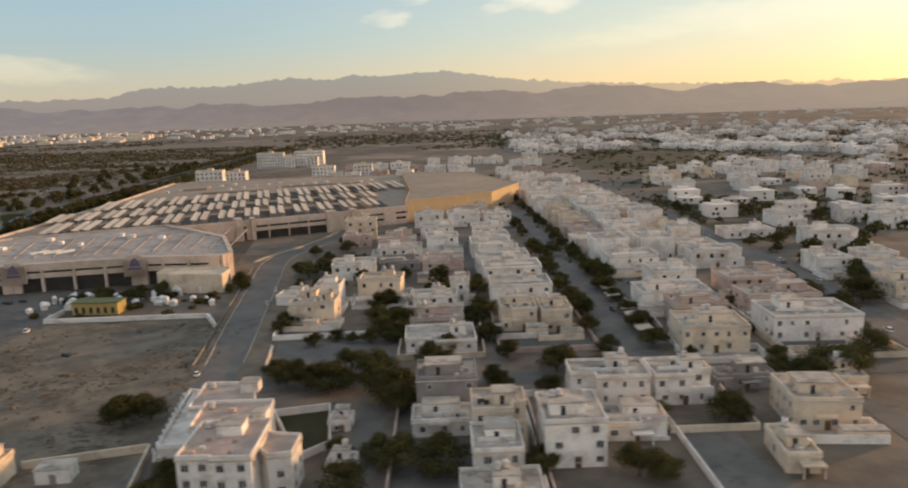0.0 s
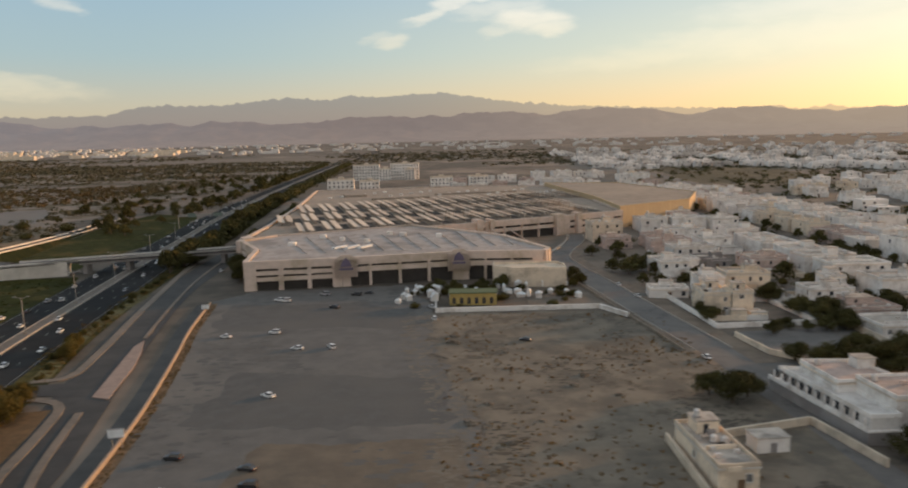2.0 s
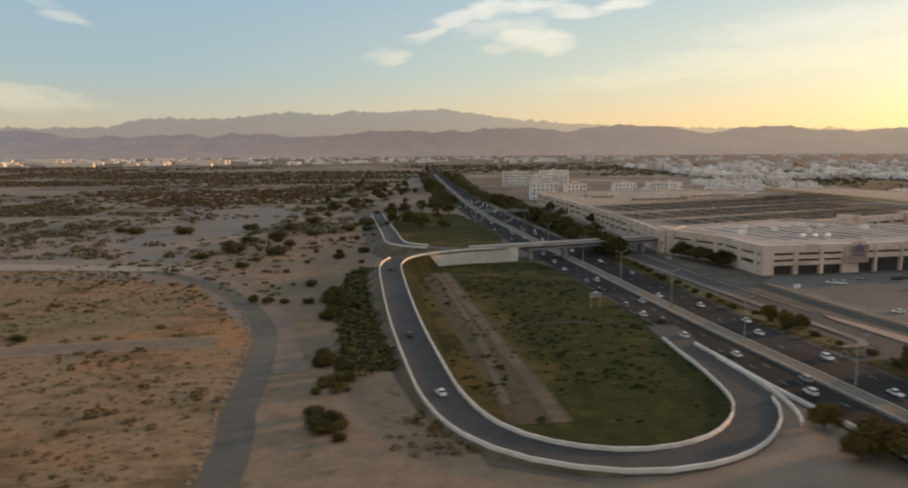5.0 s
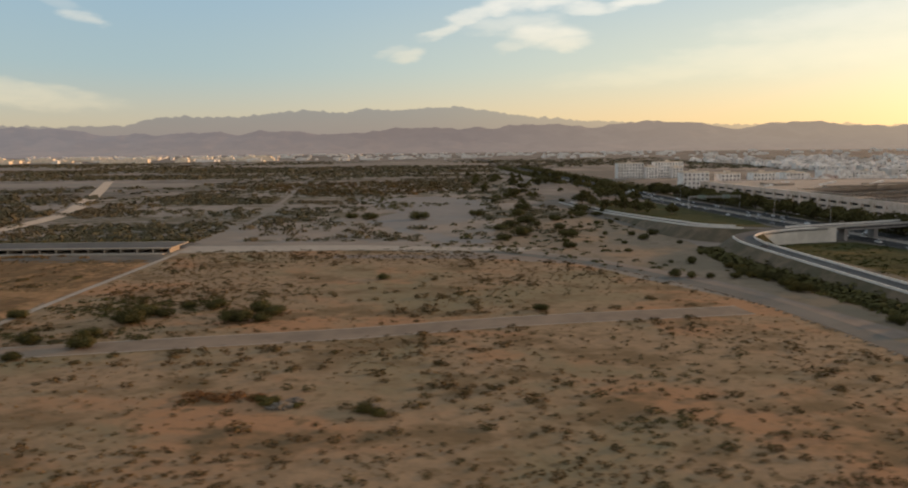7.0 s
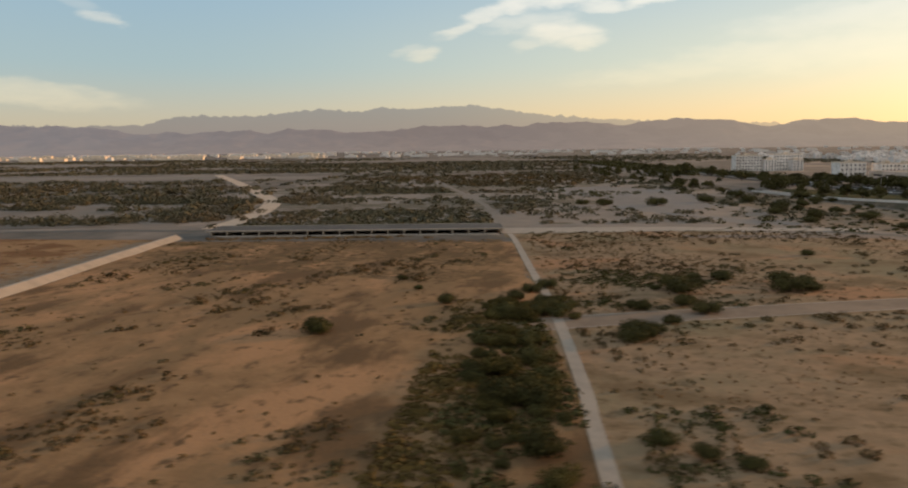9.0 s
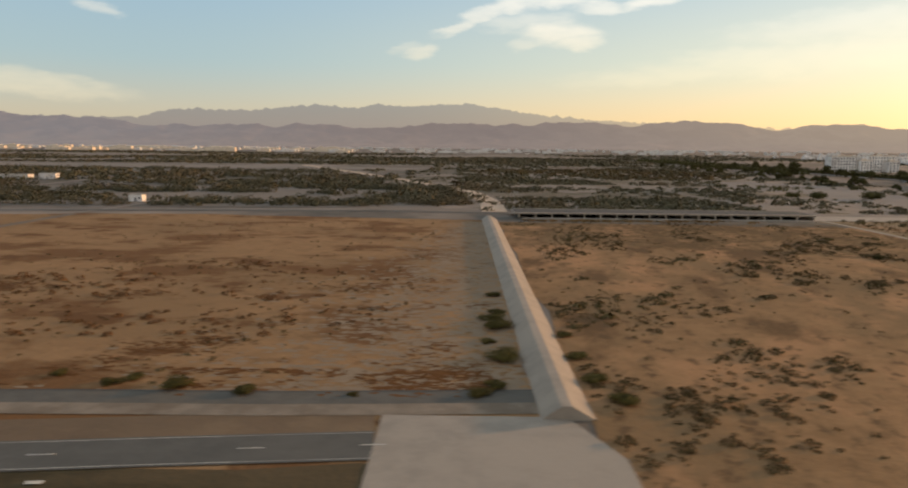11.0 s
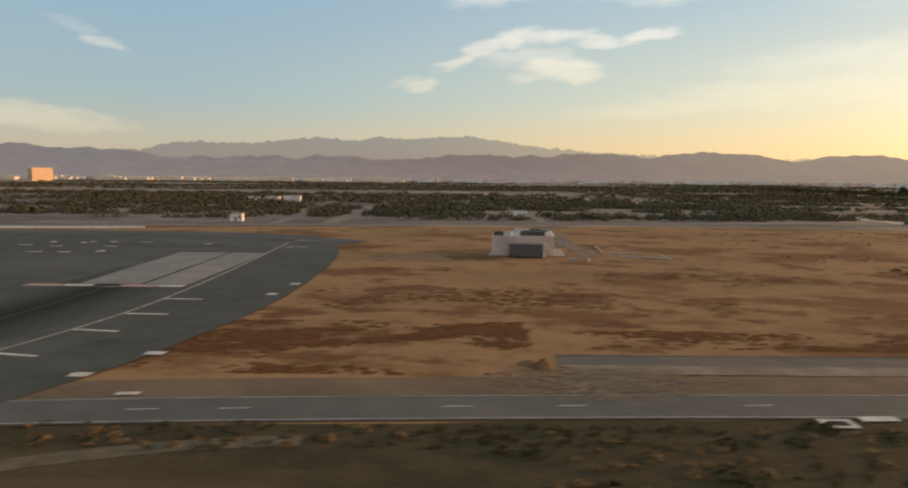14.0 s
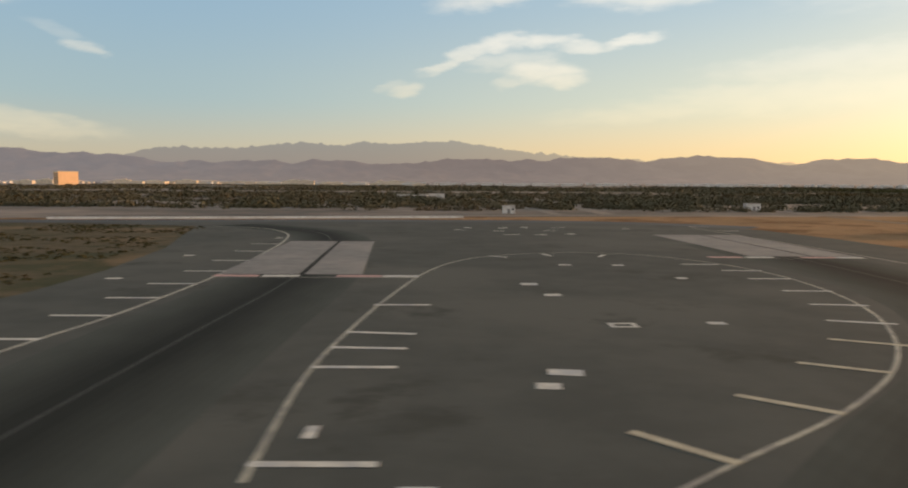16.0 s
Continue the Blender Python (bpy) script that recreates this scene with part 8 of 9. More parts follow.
for x, y, w in ((-205.7, 284.6, 7), (-192.5, 268.3, 6), (-189.4, 341.2, 7), (-196.1, 387.6, 8), (-187, 369.8, 8), (-197, 356, 7), (-192, 363.4, 9), (-200.5, 509, 11), (-202.2, 348.4, 7), (-193, 350, 7), (-191, 402, 8), (-194, 425, 8), (-196, 450, 8), (-193, 480, 9), (-197, 540, 10), (-200, 575, 10), (-204, 610, 10), (-196, 331, 5)):
    q = w / 4.6
    FARTREE.put(x, y, q, rng, sz=q * 1.05)
# wash beside the footpath
rng_w = random.Random(31)
for k in range(70):
    u = rng.random() ** 0.8
    x, y = -341.8 - 9.5 * rng.random() * (1 - 0.5 * u) , 44 + 58 * u
    s = rng.choice((0.7, 0.9, 1.2, 1.5, 2.0))
    (BUSH if rng.random() < 0.32 else DRYBUSH).put(x, y, s, rng, sz=s * rng.uniform(0.7, 1.0))
for x, y, s in ((-338.6, 93.4, 1.5), (-337.4, 96.2, 1.7), (-339.6, 97.0, 1.8), (-338.2, 99.6, 1.6), (-339.8, 101.6, 1.5), (-337.2, 102.6, 1.2), (-336.4, 92.4, 1.0), (-340.8, 94.6, 1.7), (-336.2, 98.8, 1.3)):
    (BUSH if s > 1.4 else DRYBUSH).put(x, y, s, rng_w, sz=s * 0.75)
for x, y, s in ((-331, 85, 2.1), (-329.5, 83.5, 1.7), (-327.5, 97, 1.5), (-321.2, 99.5, 1.6), (-319, 113, 1.9), (-316, 112, 1.6), (-302, 114.5, 2.0), (-299.5, 113, 1.9), (-310, 117, 1.2), (-322, 110, 1.0), (-285.7, 142, 1.4), (-258.7, 113.2, 1.5), (-367.7, 87.4, 1.7), (-366.6, 86.4, 1.4), (-352.5, 102.4, 1.4), (-336, 54, 1.3), (-333.5, 51.5, 1.3), (-331, 50, 1.0), (-357, 112, 0.9), (-360, 120, 1.0), (-338, 112, 1.5), (-340.5, 109, 1.4), (-343, 104, 1.5)):
    BUSH.put(x, y, s * 1.1, rng, sz=s * 0.8)
for x, y, s in ((-422.8, 62.5, 2.0), (-423.2, 76, 2.4), (-423, 73, 2.0), (-422.6, 79, 1.6), (-422.4, 88, 1.2), (-423.8, 55, 1.2), (-424, 67.5, 1.3), (-423.5, 73, 0.9), (-425, 53.5, 1.2), (-447, 54.6, 1.6), (-452, 55, 1.5), (-450.5, 56.4, 1.0), (-441.5, 53.8, 1.2), (-456.7, 57, 0.9), (-480.5, 54, 0.6), (-434, 53.2, 0.8), (-417, 70, 1.1), (-416.5, 63, 1.3), (-416, 57, 1.4), (-415, 52, 1.5)):
    DRYBUSH.put(x, y, s * 0.8, rng, sz=s * 0.42)
rng_b = random.Random(77)
for x, y, s in ((-193, 461, 1.7), (-191, 385, 1.6), (-198, 380, 1.4), (-200, 274, 1.9), (-203, 279, 1.5), (-144, 335, 1.5), (-143, 311, 1.4), (-136, 281, 1.6), (-141, 251, 1.4), (-118, 263, 1.5)):
    FARTREE.put(x, y, s, rng_b)
for x, y, s in ((-319.5, 108, 2.7), (-304, 108, 2.2), (-300.5, 108.5, 1.7), (-309.5, 119, 1.8), (-319.8, 94.6, 1.7), (-325.5, 89.5, 1.4), (-331.5, 81.5, 1.8), (-314, 118, 1.5)):
    BUSH.put(x, y, s * 1.1, rng_b, sz=s * 0.8)


def scrub(name, label, spots, material, seed, faces=18, leaf=0.28, tall=0.4):
    """Countless small shrubs as one mass of leaf faces: (x, y, size)."""
    r = np.random.default_rng(seed)
    s = np.repeat(np.array(spots), faces, axis=0)
    n = len(s)
    d = r.normal(size=(n, 3))
    d /= np.linalg.norm(d, axis=1, keepdims=True)
    d[:, 2] = np.abs(d[:, 2])
    size = s[:, 2:3]
    p = np.c_[s[:, :2], np.full(n, 0.06)] + d * size * r.uniform(0.55, 1.0, (n, 1)) * np.array((1, 1, tall))
    out = d * np.array((1, 1, 1.6)) + 0.35 * r.normal(size=(n, 3))
    a = np.cross(r.normal(size=(n, 3)), out)
    a /= np.linalg.norm(a, axis=1, keepdims=True) + 1e-9
    b = np.cross(out, a)
    b /= np.linalg.norm(b, axis=1, keepdims=True) + 1e-9
    w = size * leaf * r.uniform(0.6, 1.3, (n, 1))
    v = np.stack([p - a * w, p - b * w * 0.7, p + a * w, p + b * w * 0.7], 1).reshape(-1, 3)
    v[:, 2] = np.maximum(v[:, 2], 0.03)
    tagged(new(name, quads(name, v, np.arange(4 * n).reshape(-1, 4), material)), label, "scrub", kind="stuff")


def spread(seed, n, x0, x1, y0, y1, lo, hi, keep=None, clump=0.0, stretch=1.0):
    r = random.Random(seed)
    out = []
    while len(out) < n:
        x, y = r.uniform(x0, x1), r.uniform(y0, y1)
        if clump and noise.noise(Vector((x * clump, y * clump * stretch, seed))) < r.uniform(-0.25, 0.35):
            continue
        if keep is None or keep(x, y):
            out.append((x, y, r.uniform(lo, hi) * (1.5 if r.random() < 0.12 else 1)))
    return out


def curve_x(line, y):
    return float(np.interp(y, [q[1] for q in line], [q[0] for q in line]))


def off_track(x, y):
    return abs(y - float(np.interp(x, [-345, -310, -262, -228], [89, 96, 106.6, 112]))) > 3.2


def within(poly, x, y):
    """Whether a point of the plan lies inside a closed outline."""
    odd = False
    for (x0, y0), (x1, y1) in zip(poly, poly[1:] + poly[:1]):
        if (y0 > y) != (y1 > y) and x < x0 + (x1 - x0) * (y - y0) / (y1 - y0):
            odd = not odd
    return odd


BROWNSCRUB = mat("brown_scrub", (0.125, 0.080, 0.036), (0.072, 0.052, 0.024), 0.5, 0.9, 0.0, spec=0.05, c=(0.095, 0.078, 0.034), patch=0.05)
east_edge = lambda y: float(np.interp(y, (0, 67, 98, 120, 141, 160, 178, 187), (-212, -216, -221, -226, -235, -247, -267, -296)))


def diagonal(x, y):
    """Rows of scrub running slantwise over the reddish field."""
    u, v = x * 0.232 + y * 0.973, y * 0.232 - x * 0.973
    return noise.noise(Vector((u * 0.035, v * 0.09, 6))) + 0.5 * noise.noise(Vector((u * 0.11, v * 0.24, 2))) > 0.16


scrub("field_scrub", "small dry shrubs dotted over the sandy field", spread(1, 4200, -337, -214, 38, 184, 0.14, 0.46, lambda x, y: x < east_edge(y) - 1 and off_track(x, y), 0.03), BROWNSCRUB, 1, 22, 0.24, 0.55)
scrub("field_tufts", "low pale grass tufts over the sandy field", spread(24, 3600, -337, -214, 38, 184, 0.08, 0.24, lambda x, y: x < east_edge(y) - 1 and off_track(x, y), 0.05), SCRUB, 24, 9, 0.4, 0.4)
scrub("field_clumps", "wider brown scrub clumps over the sandy field", spread(21, 620, -337, -214, 38, 184, 0.4, 1.0, lambda x, y: x < east_edge(y) - 1 and off_track(x, y), 0.05), BROWNSCRUB, 21, 50, 0.17, 0.6)
scrub("soil_clumps", "wider brown scrub clumps over the reddish field", spread(22, 300, -417, -346, 40, 150, 0.35, 1.0, diagonal, 0), BROWNSCRUB, 22, 46, 0.18, 0.55)
scrub("airfield_clumps", "dark low scrub patch on the airfield sand", spread(23, 330, -490, -428, 58, 122, 0.2, 0.6, lambda x, y: (x + 460) ** 2 / 800 + (y - 88) ** 2 / 560 < 1, 0.06, 2.0), mat("dark_rust_scrub", (0.150, 0.078, 0.034), (0.10, 0.055, 0.026), 0.5, 0.9, 0.0, spec=0.05), 23, 30, 0.2, 0.5)
scrub("soil_scrub", "dry tufts over the reddish field", spread(2, 2600, -417, -346, 40, 172, 0.12, 0.40, lambda x, y: diagonal(x, y) or noise.noise(Vector((x * 0.9, y * 0.9, 3))) > 0.45, 0), BROWNSCRUB, 2, 20, 0.26, 0.5)
scrub("airfield_scrub", "sparse dark tufts over the airfield sand", spread(3, 450, -500, -424, 55, 170, 0.10, 0.36, lambda x, y: abs(x + 462) < 30 or random.Random(int(x * 97 + y)).random() < 0.12, 0.06), BROWNSCRUB, 3)
STRAW = mat("straw_tufts", (0.23, 0.135, 0.05), (0.14, 0.09, 0.038), 0.8, 0.9, 0.0)
WEEDS = mat("dull_weeds", (0.072, 0.062, 0.027), (0.048, 0.043, 0.02), 0.8, 0.9, 0.0, spec=0.05)
scrub("verge_scrub", "pale dry grass tufts along the road verge", spread(4, 620, -566, -432, 24, 37.0, 0.14, 0.42, lambda x, y: y < 36.6 - 0.012 * max(0, -x - 520) and (x > -538 or y > 33), 0.11, 1.8), STRAW, 4, 34, 0.2, 0.6)
scrub("verge_grass", "low olive grass over the road verge", spread(15, 2200, -566, -430, 22, 36.4, 0.10, 0.34, lambda x, y: x > -538 or y > 33, 0.07, 2.4), WEEDS, 15, 12, 0.34, 0.5)
scrub("verge_clumps", "low dull green weeds on the road verge", spread(14, 200, -540, -432, 23, 36.4, 0.25, 0.7, None, 0.1, 2.0), WEEDS, 14, 36, 0.2, 0.4)
scrub("west_grass", "dark dry grass beyond the taxiway", spread(32, 1500, -700, -648, 52, 134, 0.15, 0.45, lambda x, y: x < -650 - 0.12 * max(0, y - 66) and noise.noise(Vector((x * 0.07, y * 0.08, 8))) > -0.05, 0), mat("dull_weeds", (0.062, 0.056, 0.03)), 32, 10, 0.42, 0.2)
scrub("west_scrub", "dark shrubs over the pale sandy waste", spread(5, 1700, -430, -222, 200, 620, 0.8, 2.6, lambda x, y: not within(GREYFLAT, x, y) and x < -225 - 0.05 * (y - 200) and abs(x - curve_x([(-339, 198), (-346, 293), (-380, 520), (-400, 700)], y)) > 4, 0.016, 2.2), BELTLEAF, 5, 34, 0.2, 0.55)
scrub("loop_scrub", "low shrubs in the sand beside the curved road", spread(6, 260, -300, -214, 120, 300, 0.4, 1.2, lambda x, y: not within(GREYFLAT, x, y) and (x > east_edge(min(y, 186)) + 3 or y > 196), 0.03), LEAF, 6)
DIRTROAD = [(-418, 198), (-418.5, 237), (-427, 292), (-447, 348), (-490, 455), (-560, 620)]
def belt_grown(x, y):
    """Above nought where the belt is overgrown, below in its bare streaks."""
    return noise.noise(Vector((x * 0.013, y * 0.042, 13))) + 0.55 * noise.noise(Vector((x * 0.045, y * 0.10, 9)))


def belt_clear(x, y):
    """Clear of the tracks cut through the belt."""
    lanes = (((186, 215, 271, 350, 480), (-588.3, -590, -596.2, -603, -613), 3.0), ((186, 249, 385), (-574.9, -575.6, -576.7), 3.4), ((184, 215, 250, 320), (-521.6, -519, -522, -530), 2.6))
    return all(abs(x - float(np.interp(y, ys, xs))) > w or y > ys[-1] for ys, xs, w in lanes)


scrub("belt_scrub", "dense dark scrub belt beyond the airfield", spread(7, 2100, -860, -424, 207, 330, 0.6, 3.0, lambda x, y: belt_grown(x, y) > -0.04 and belt_clear(x, y) and abs(x - curve_x(DIRTROAD, y)) > 5, 0.022, 1.6), BELTLEAF, 7, 84, 0.125, 0.8)
scrub("belt_thicket", "olive-brown thicket beyond the airfield", spread(46, 2700, -1000, -420, 212, 505, 1.0, 3.6, lambda x, y: belt_clear(x, y) and x < curve_x(DIRTROAD, y) - 4.5 and belt_grown(x, y) > 0.08, 0), BELTLEAF, 46, 44, 0.165, 0.75)
scrub("road_thicket", "olive scrub between the dirt roads", spread(47, 1300, -425, -343, 203, 420, 0.7, 1.9, lambda x, y: x > curve_x(DIRTROAD, y) + 4.5 and x < curve_x([(-339, 198), (-346, 293), (-380, 520)], y) - 2.5, 0.02), BELTLEAF, 47, 16, 0.3)
scrub("road_hedge", "dark green scrub row behind the culvert road", spread(48, 300, -411, -343, 201.5, 206, 0.6, 1.4, None, 0), LEAF, 48, 22, 0.26)
scrub("culvert_weeds", "dark weeds along the culvert's foot", spread(49, 130, -413, -344, 174, 177.6, 0.4, 1.0, None, 0.07), SCRUB, 49, 24, 0.24)
scrub("plain_scrub", "scattered scrub over the plain", spread(8, 6600, -1500, -225, 330, 1000, 1.2, 3.4, lambda x, y: not (x < -450 and 500 < y < 640) and (x < -480 or (x * 7.31 + y * 3.77) % 1 < 0.45), 0.008), BELTLEAF, 8, 12, 0.34)
drow = random.Random(63)
BROWNBELT = [(-430, 500), (-409, 530), (-305, 555), (-255, 500), (-262, 425), (-300, 392), (-337, 384)]
scrub("brown_belt", "brown thicket across the sandy waste", spread(61, 620, -430, -255, 384, 556, 1.2, 2.6, lambda x, y: within(BROWNBELT, x, y), 0), BROWNSCRUB, 61, 16, 0.3, 0.6)
scrub("plain_woods", "dark low woods beyond the sandy waste", spread(62, 2300, -760, -224, 640, 1050, 1.8, 3.6, lambda x, y: x < -222 - 0.02 * (y - 640), 0.007, 2.5), BELTLEAF, 62, 10, 0.36, 0.55)
scrub("highway_woods", "dark tree rows along the far highway", [(float(np.interp(y, [q[1] for q in HW], [q[0] for q in HW])) + o + drow.uniform(-3, 3), y, drow.uniform(2.2, 3.6)) for y in range(400, 900, 4) for o in ((13.5,) if y < 500 else (13.5, -14)) for _ in (0, 1)], LEAF, 63, 40, 0.22, 1.3)
scrub("flat_scrub", "scattered bushes on the grey gravel flat", spread(64, 60, -325, -255, 200, 380, 0.7, 2.2, lambda x, y: within(GREYFLAT, x, y), 0.02), LEAF, 64, 60, 0.15, 0.75)
scrub("far_woods", "dark tree belt before the distant city", spread(9, 5200, -1700, 700, 780, 1500, 2.0, 4.6, lambda x, y: x < 40 + 0.1 * (y - 500), 0.004), BELTLEAF, 9, 10, 0.36)
scrub("garden_trees", "dark garden trees between distant houses", spread(10, 900, 60, 900, 280, 1300, 1.4, 3.2, lambda x, y: x < 200 + 0.6 * y, 0.02), LEAF, 10, 14, 0.32)
scrub("lawn_tufts", "darker tufts on the lawn", spread(11, 420, -196, -164, 74, 182, 0.15, 0.5, lambda x, y: -186 - 0.13 * (y - 80) < x < -163 - 0.09 * (y - 100), 0.08), GRASS, 11)
for k in range(22):
    (DRYBUSH if rng.random() < 0.5 else BUSH).put(rng.uniform(-87, -49), rng.uniform(142, 160), rng.uniform(0.7, 1.5), rng)
scrub("lot_weeds", "dry weeds over the waste lot", spread(12, 420, -78, -38, 62, 137, 0.12, 0.4, None, 0.06), SCRUB, 12)

scrub("wash_scrub", "tangled dark undergrowth along the wash", spread(41, 360, -353, -340.6, 44, 102, 0.35, 1.0, lambda x, y: x > -353 + 0.09 * (y - 44), 0.09), LEAF, 41, 30, 0.2)
scrub("wash_grass", "dry olive undergrowth along the wash", spread(42, 800, -357, -340.6, 42, 104, 0.25, 0.8, lambda x, y: x > -357 + 0.1 * (y - 42), 0.08), LEAFDRY, 42, 24, 0.22)
scrub("path_scrub", "low green shrubs beside the footpath", spread(43, 420, -337.4, -312, 44, 128, 0.25, 0.85, lambda x, y: off_track(x, y) and (y > 98 or (y < 62 and x < -325)), 0.07), LEAF, 43, 24, 0.22)


def stains(name, label, spots, material, seed, z):
    """Countless irregular flat stains on the ground, joined: (x, y, size)."""
    r, f = random.Random(seed), Form()
    for x, y, s in spots:
        n, h, long = 11, z + r.uniform(0, 0.012), r.uniform(1.0, 2.1)
        f.poly([(x + s * long * (0.5 + r.random()) * math.cos(6.283 * k / n), y + s * 0.8 * (0.5 + r.random()) * math.sin(6.283 * k / n), h) for k in range(n)])
    tagged(new(name, f.mesh(name, material)), label, "ground stains", kind="stuff")


def streaky(a, b, seed, level):
    return lambda x, y: noise.noise(Vector((x * a, y * b, seed))) + 0.5 * noise.noise(Vector((x * a * 3, y * b * 3, seed))) > level


THINRUST = mat("thin_rust_grass", (0.225, 0.126, 0.058), (0.175, 0.096, 0.043), 0.4, 0.95, 0.2, spec=0.05)


def ragged(a, b, seed, level, soft):
    r = random.Random(seed)
    return lambda x, y: noise.noise(Vector((x * a, y * b, seed))) + 0.5 * noise.noise(Vector((x * a * 3, y * b * 3, seed))) > level + r.gauss(0, soft)


stains("rust_grass", "thin reddish dead grass over the airfield", spread(31, 4200, -556, -424, 53.0, 130, 0.06, 0.2, ragged(0.05, 0.06, 5, 0.26, 0.14), 0), THINRUST, 31, 0.036)
stains("rust_tufts", "rust-brown tufts of dead grass on the airfield", spread(33, 2600, -556, -424, 53.0, 100, 0.06, 0.24, ragged(0.05, 0.06, 5, 0.42, 0.14), 0), RUST, 33, 0.050)
stains("rust_edge", "rust-brown dead grass behind the gravel track", spread(47, 3000, -532, -424, 52.6, 59, 0.07, 0.28, ragged(0.06, 0.12, 17, 0.08, 0.14), 0), RUST, 47, 0.050)
stains("rust_end", "rust-red dead grass beyond the earth mound", spread(44, 2600, -562, -536, 45.5, 62, 0.07, 0.26, ragged(0.06, 0.11, 21, 0.04, 0.14), 0), RUST, 44, 0.050)
drift = random.Random(51)
stains("spilled_dirt", "pale dust drifted over the perimeter road", [q for q in ((drift.gauss(-532.4, 2.6), drift.gauss(44.2, 1.7), drift.uniform(0.03, 0.11)) for k in range(2600)) if 40.4 < q[1] < 47.8], mat("spilled_dust", (0.225, 0.165, 0.105), (0.175, 0.132, 0.087), 0.35, 0.95, 0.3, c=(0.165, 0.125, 0.083), patch=0.12), 51, 0.0985)
dusty = random.Random(53)
stains("bund_dust", "greyer dust along the bund's foot", [(-421.6 - abs(dusty.gauss(0, 1)) * (3.0 + (172 - y) * 0.075), y, dusty.uniform(0.1, 0.42)) for y in (53.2 + 118 * dusty.random() ** 1.3 for _ in range(5200))], mat("bund_dust", (0.250, 0.178, 0.110), (0.215, 0.153, 0.096), 0.3, 0.95, 0.3), 53, 0.034)
stains("belt_litter", "dark scrub litter beneath the belt", spread(45, 3000, -1000, -424, 208, 505, 1.2, 3.6, lambda x, y: abs(x - curve_x(DIRTROAD, y)) > 6 and belt_grown(x, y) > 0.14, 0), mat("belt_litter", (0.105, 0.084, 0.058), (0.080, 0.067, 0.047), 0.2, 0.95, 0.3), 45, 0.03)
stains("back_grass", "dull olive dead grass over the back of the reddish field", spread(50, 4200, -416, -342, 112, 171, 0.12, 0.6, lambda x, y: noise.noise(Vector((x * 0.03, y * 0.06, 2))) + (y - 138) / 45 > 0, 0), mat("dead_olive_grass", (0.172, 0.108, 0.052), (0.125, 0.080, 0.039), 0.3, 0.95, 0.3, spec=0.05), 50, 0.056)

scrub("town_trees", "dark trees and hedges among the distant houses", spread(61, 2600, 60, 620, 235, 900, 0.9, 2.6, lambda x, y: 84 + (y - 238) * 0.05 < x < 200 + (y - 238) * 1.0, 0.02), LEAF, 61, 20, 0.26, 0.7)
scrub("street_greens", "garden trees and hedges between the villas", spread(62, 420, -30, 90, 150, 430, 0.5, 1.3, lambda x, y: abs(x - curve_x(STREET_B, y)) > 3 and all(abs(x - a) > 5.2 or abs(y - b) > 5.2 for a, b in taken), 0.03), LEAF, 62, 26, 0.24, 0.8)

scrub("garden_hedges", "dark hedges and garden trees among the villas", spread(63, 420, 80, 170, 128, 300, 0.8, 2.4, lambda x, y: all(abs(x - a) > 6 or abs(y - b) > 6 for a, b in taken) and abs(x - curve_x(STREET_C, y)) > 4.5, 0.025), LEAF, 63, 40, 0.18, 0.85)
WASTE = mat("lot_edge_dirt", (0.180, 0.155, 0.122), (0.145, 0.125, 0.10), 0.4, 0.95, 0.3)
lot_edge = lambda y: float(np.interp(y, (40, 72, 86, 100, 122, 141), (-75, -74, -74, -77, -80, -79.5)))
stains("lot_edge_dirt", "dirt creeping over the edge of the car park", [(lot_edge(y) + dx, y, s) for dx, y, s in spread(71, 1000, -5, 1.5, 62, 140, 0.08, 0.32, None, 0)], WASTE, 71, 0.0665)
stains("lot_dark_patches", "dark damp patches over the waste lot", spread(72, 1100, -74, -40, 60, 136, 0.08, 0.32, lambda x, y: x > lot_edge(y) + 1 and streaky(0.06, 0.06, 3, 0.1)(x, y), 0), mat("dark_lot_soil", (0.105, 0.088, 0.066), (0.082, 0.069, 0.053), 0.3, 0.95, 0.3), 72, 0.062)
stains("car_park_oil", "faint dark stains on the car park asphalt", spread(73, 420, -118, -79, 66, 158, 0.15, 0.7, lambda x, y: x < lot_edge(y) - 1.5 and x > -112 - 0.1 * (y - 66) and streaky(0.05, 0.05, 6, 0.12)(x, y), 0), DIRTGREY, 73, 0.0668)
scrub("lot_weeds", "low dry weeds on the waste lot", spread(74, 420, -76, -38, 58, 138, 0.1, 0.35, lambda x, y: x > lot_edge(y), 0.08), SCRUB, 74)

bank_line = lambda y: float(np.interp(y, (66, 82, 95, 120, 155, 175), (-186, -193.8, -196.4, -200.4, -204.5, -204)))
scrub("bank_scrub", "dense dark scrub along the foot of the ramp", [(bank_line(y) - dx, y, s) for dx, y, s in spread(81, 1700, 2.6, 10, 96, 176, 0.5, 1.4, None, 0)], LEAF, 81, 18, 0.28, 0.8)
scrub("bank_grass", "sunlit dry scrub along the foot of the ramp", [(bank_line(y) - dx, y, s) for dx, y, s in spread(82, 420, 3.2, 11, 68, 150, 0.3, 0.8, None, 0.06)], LEAFDRY, 82, 24, 0.24, 0.6)

wall_x = lambda y: float(np.interp(y, [q[1] for q in WALLLINE], [q[0] for q in WALLLINE]))
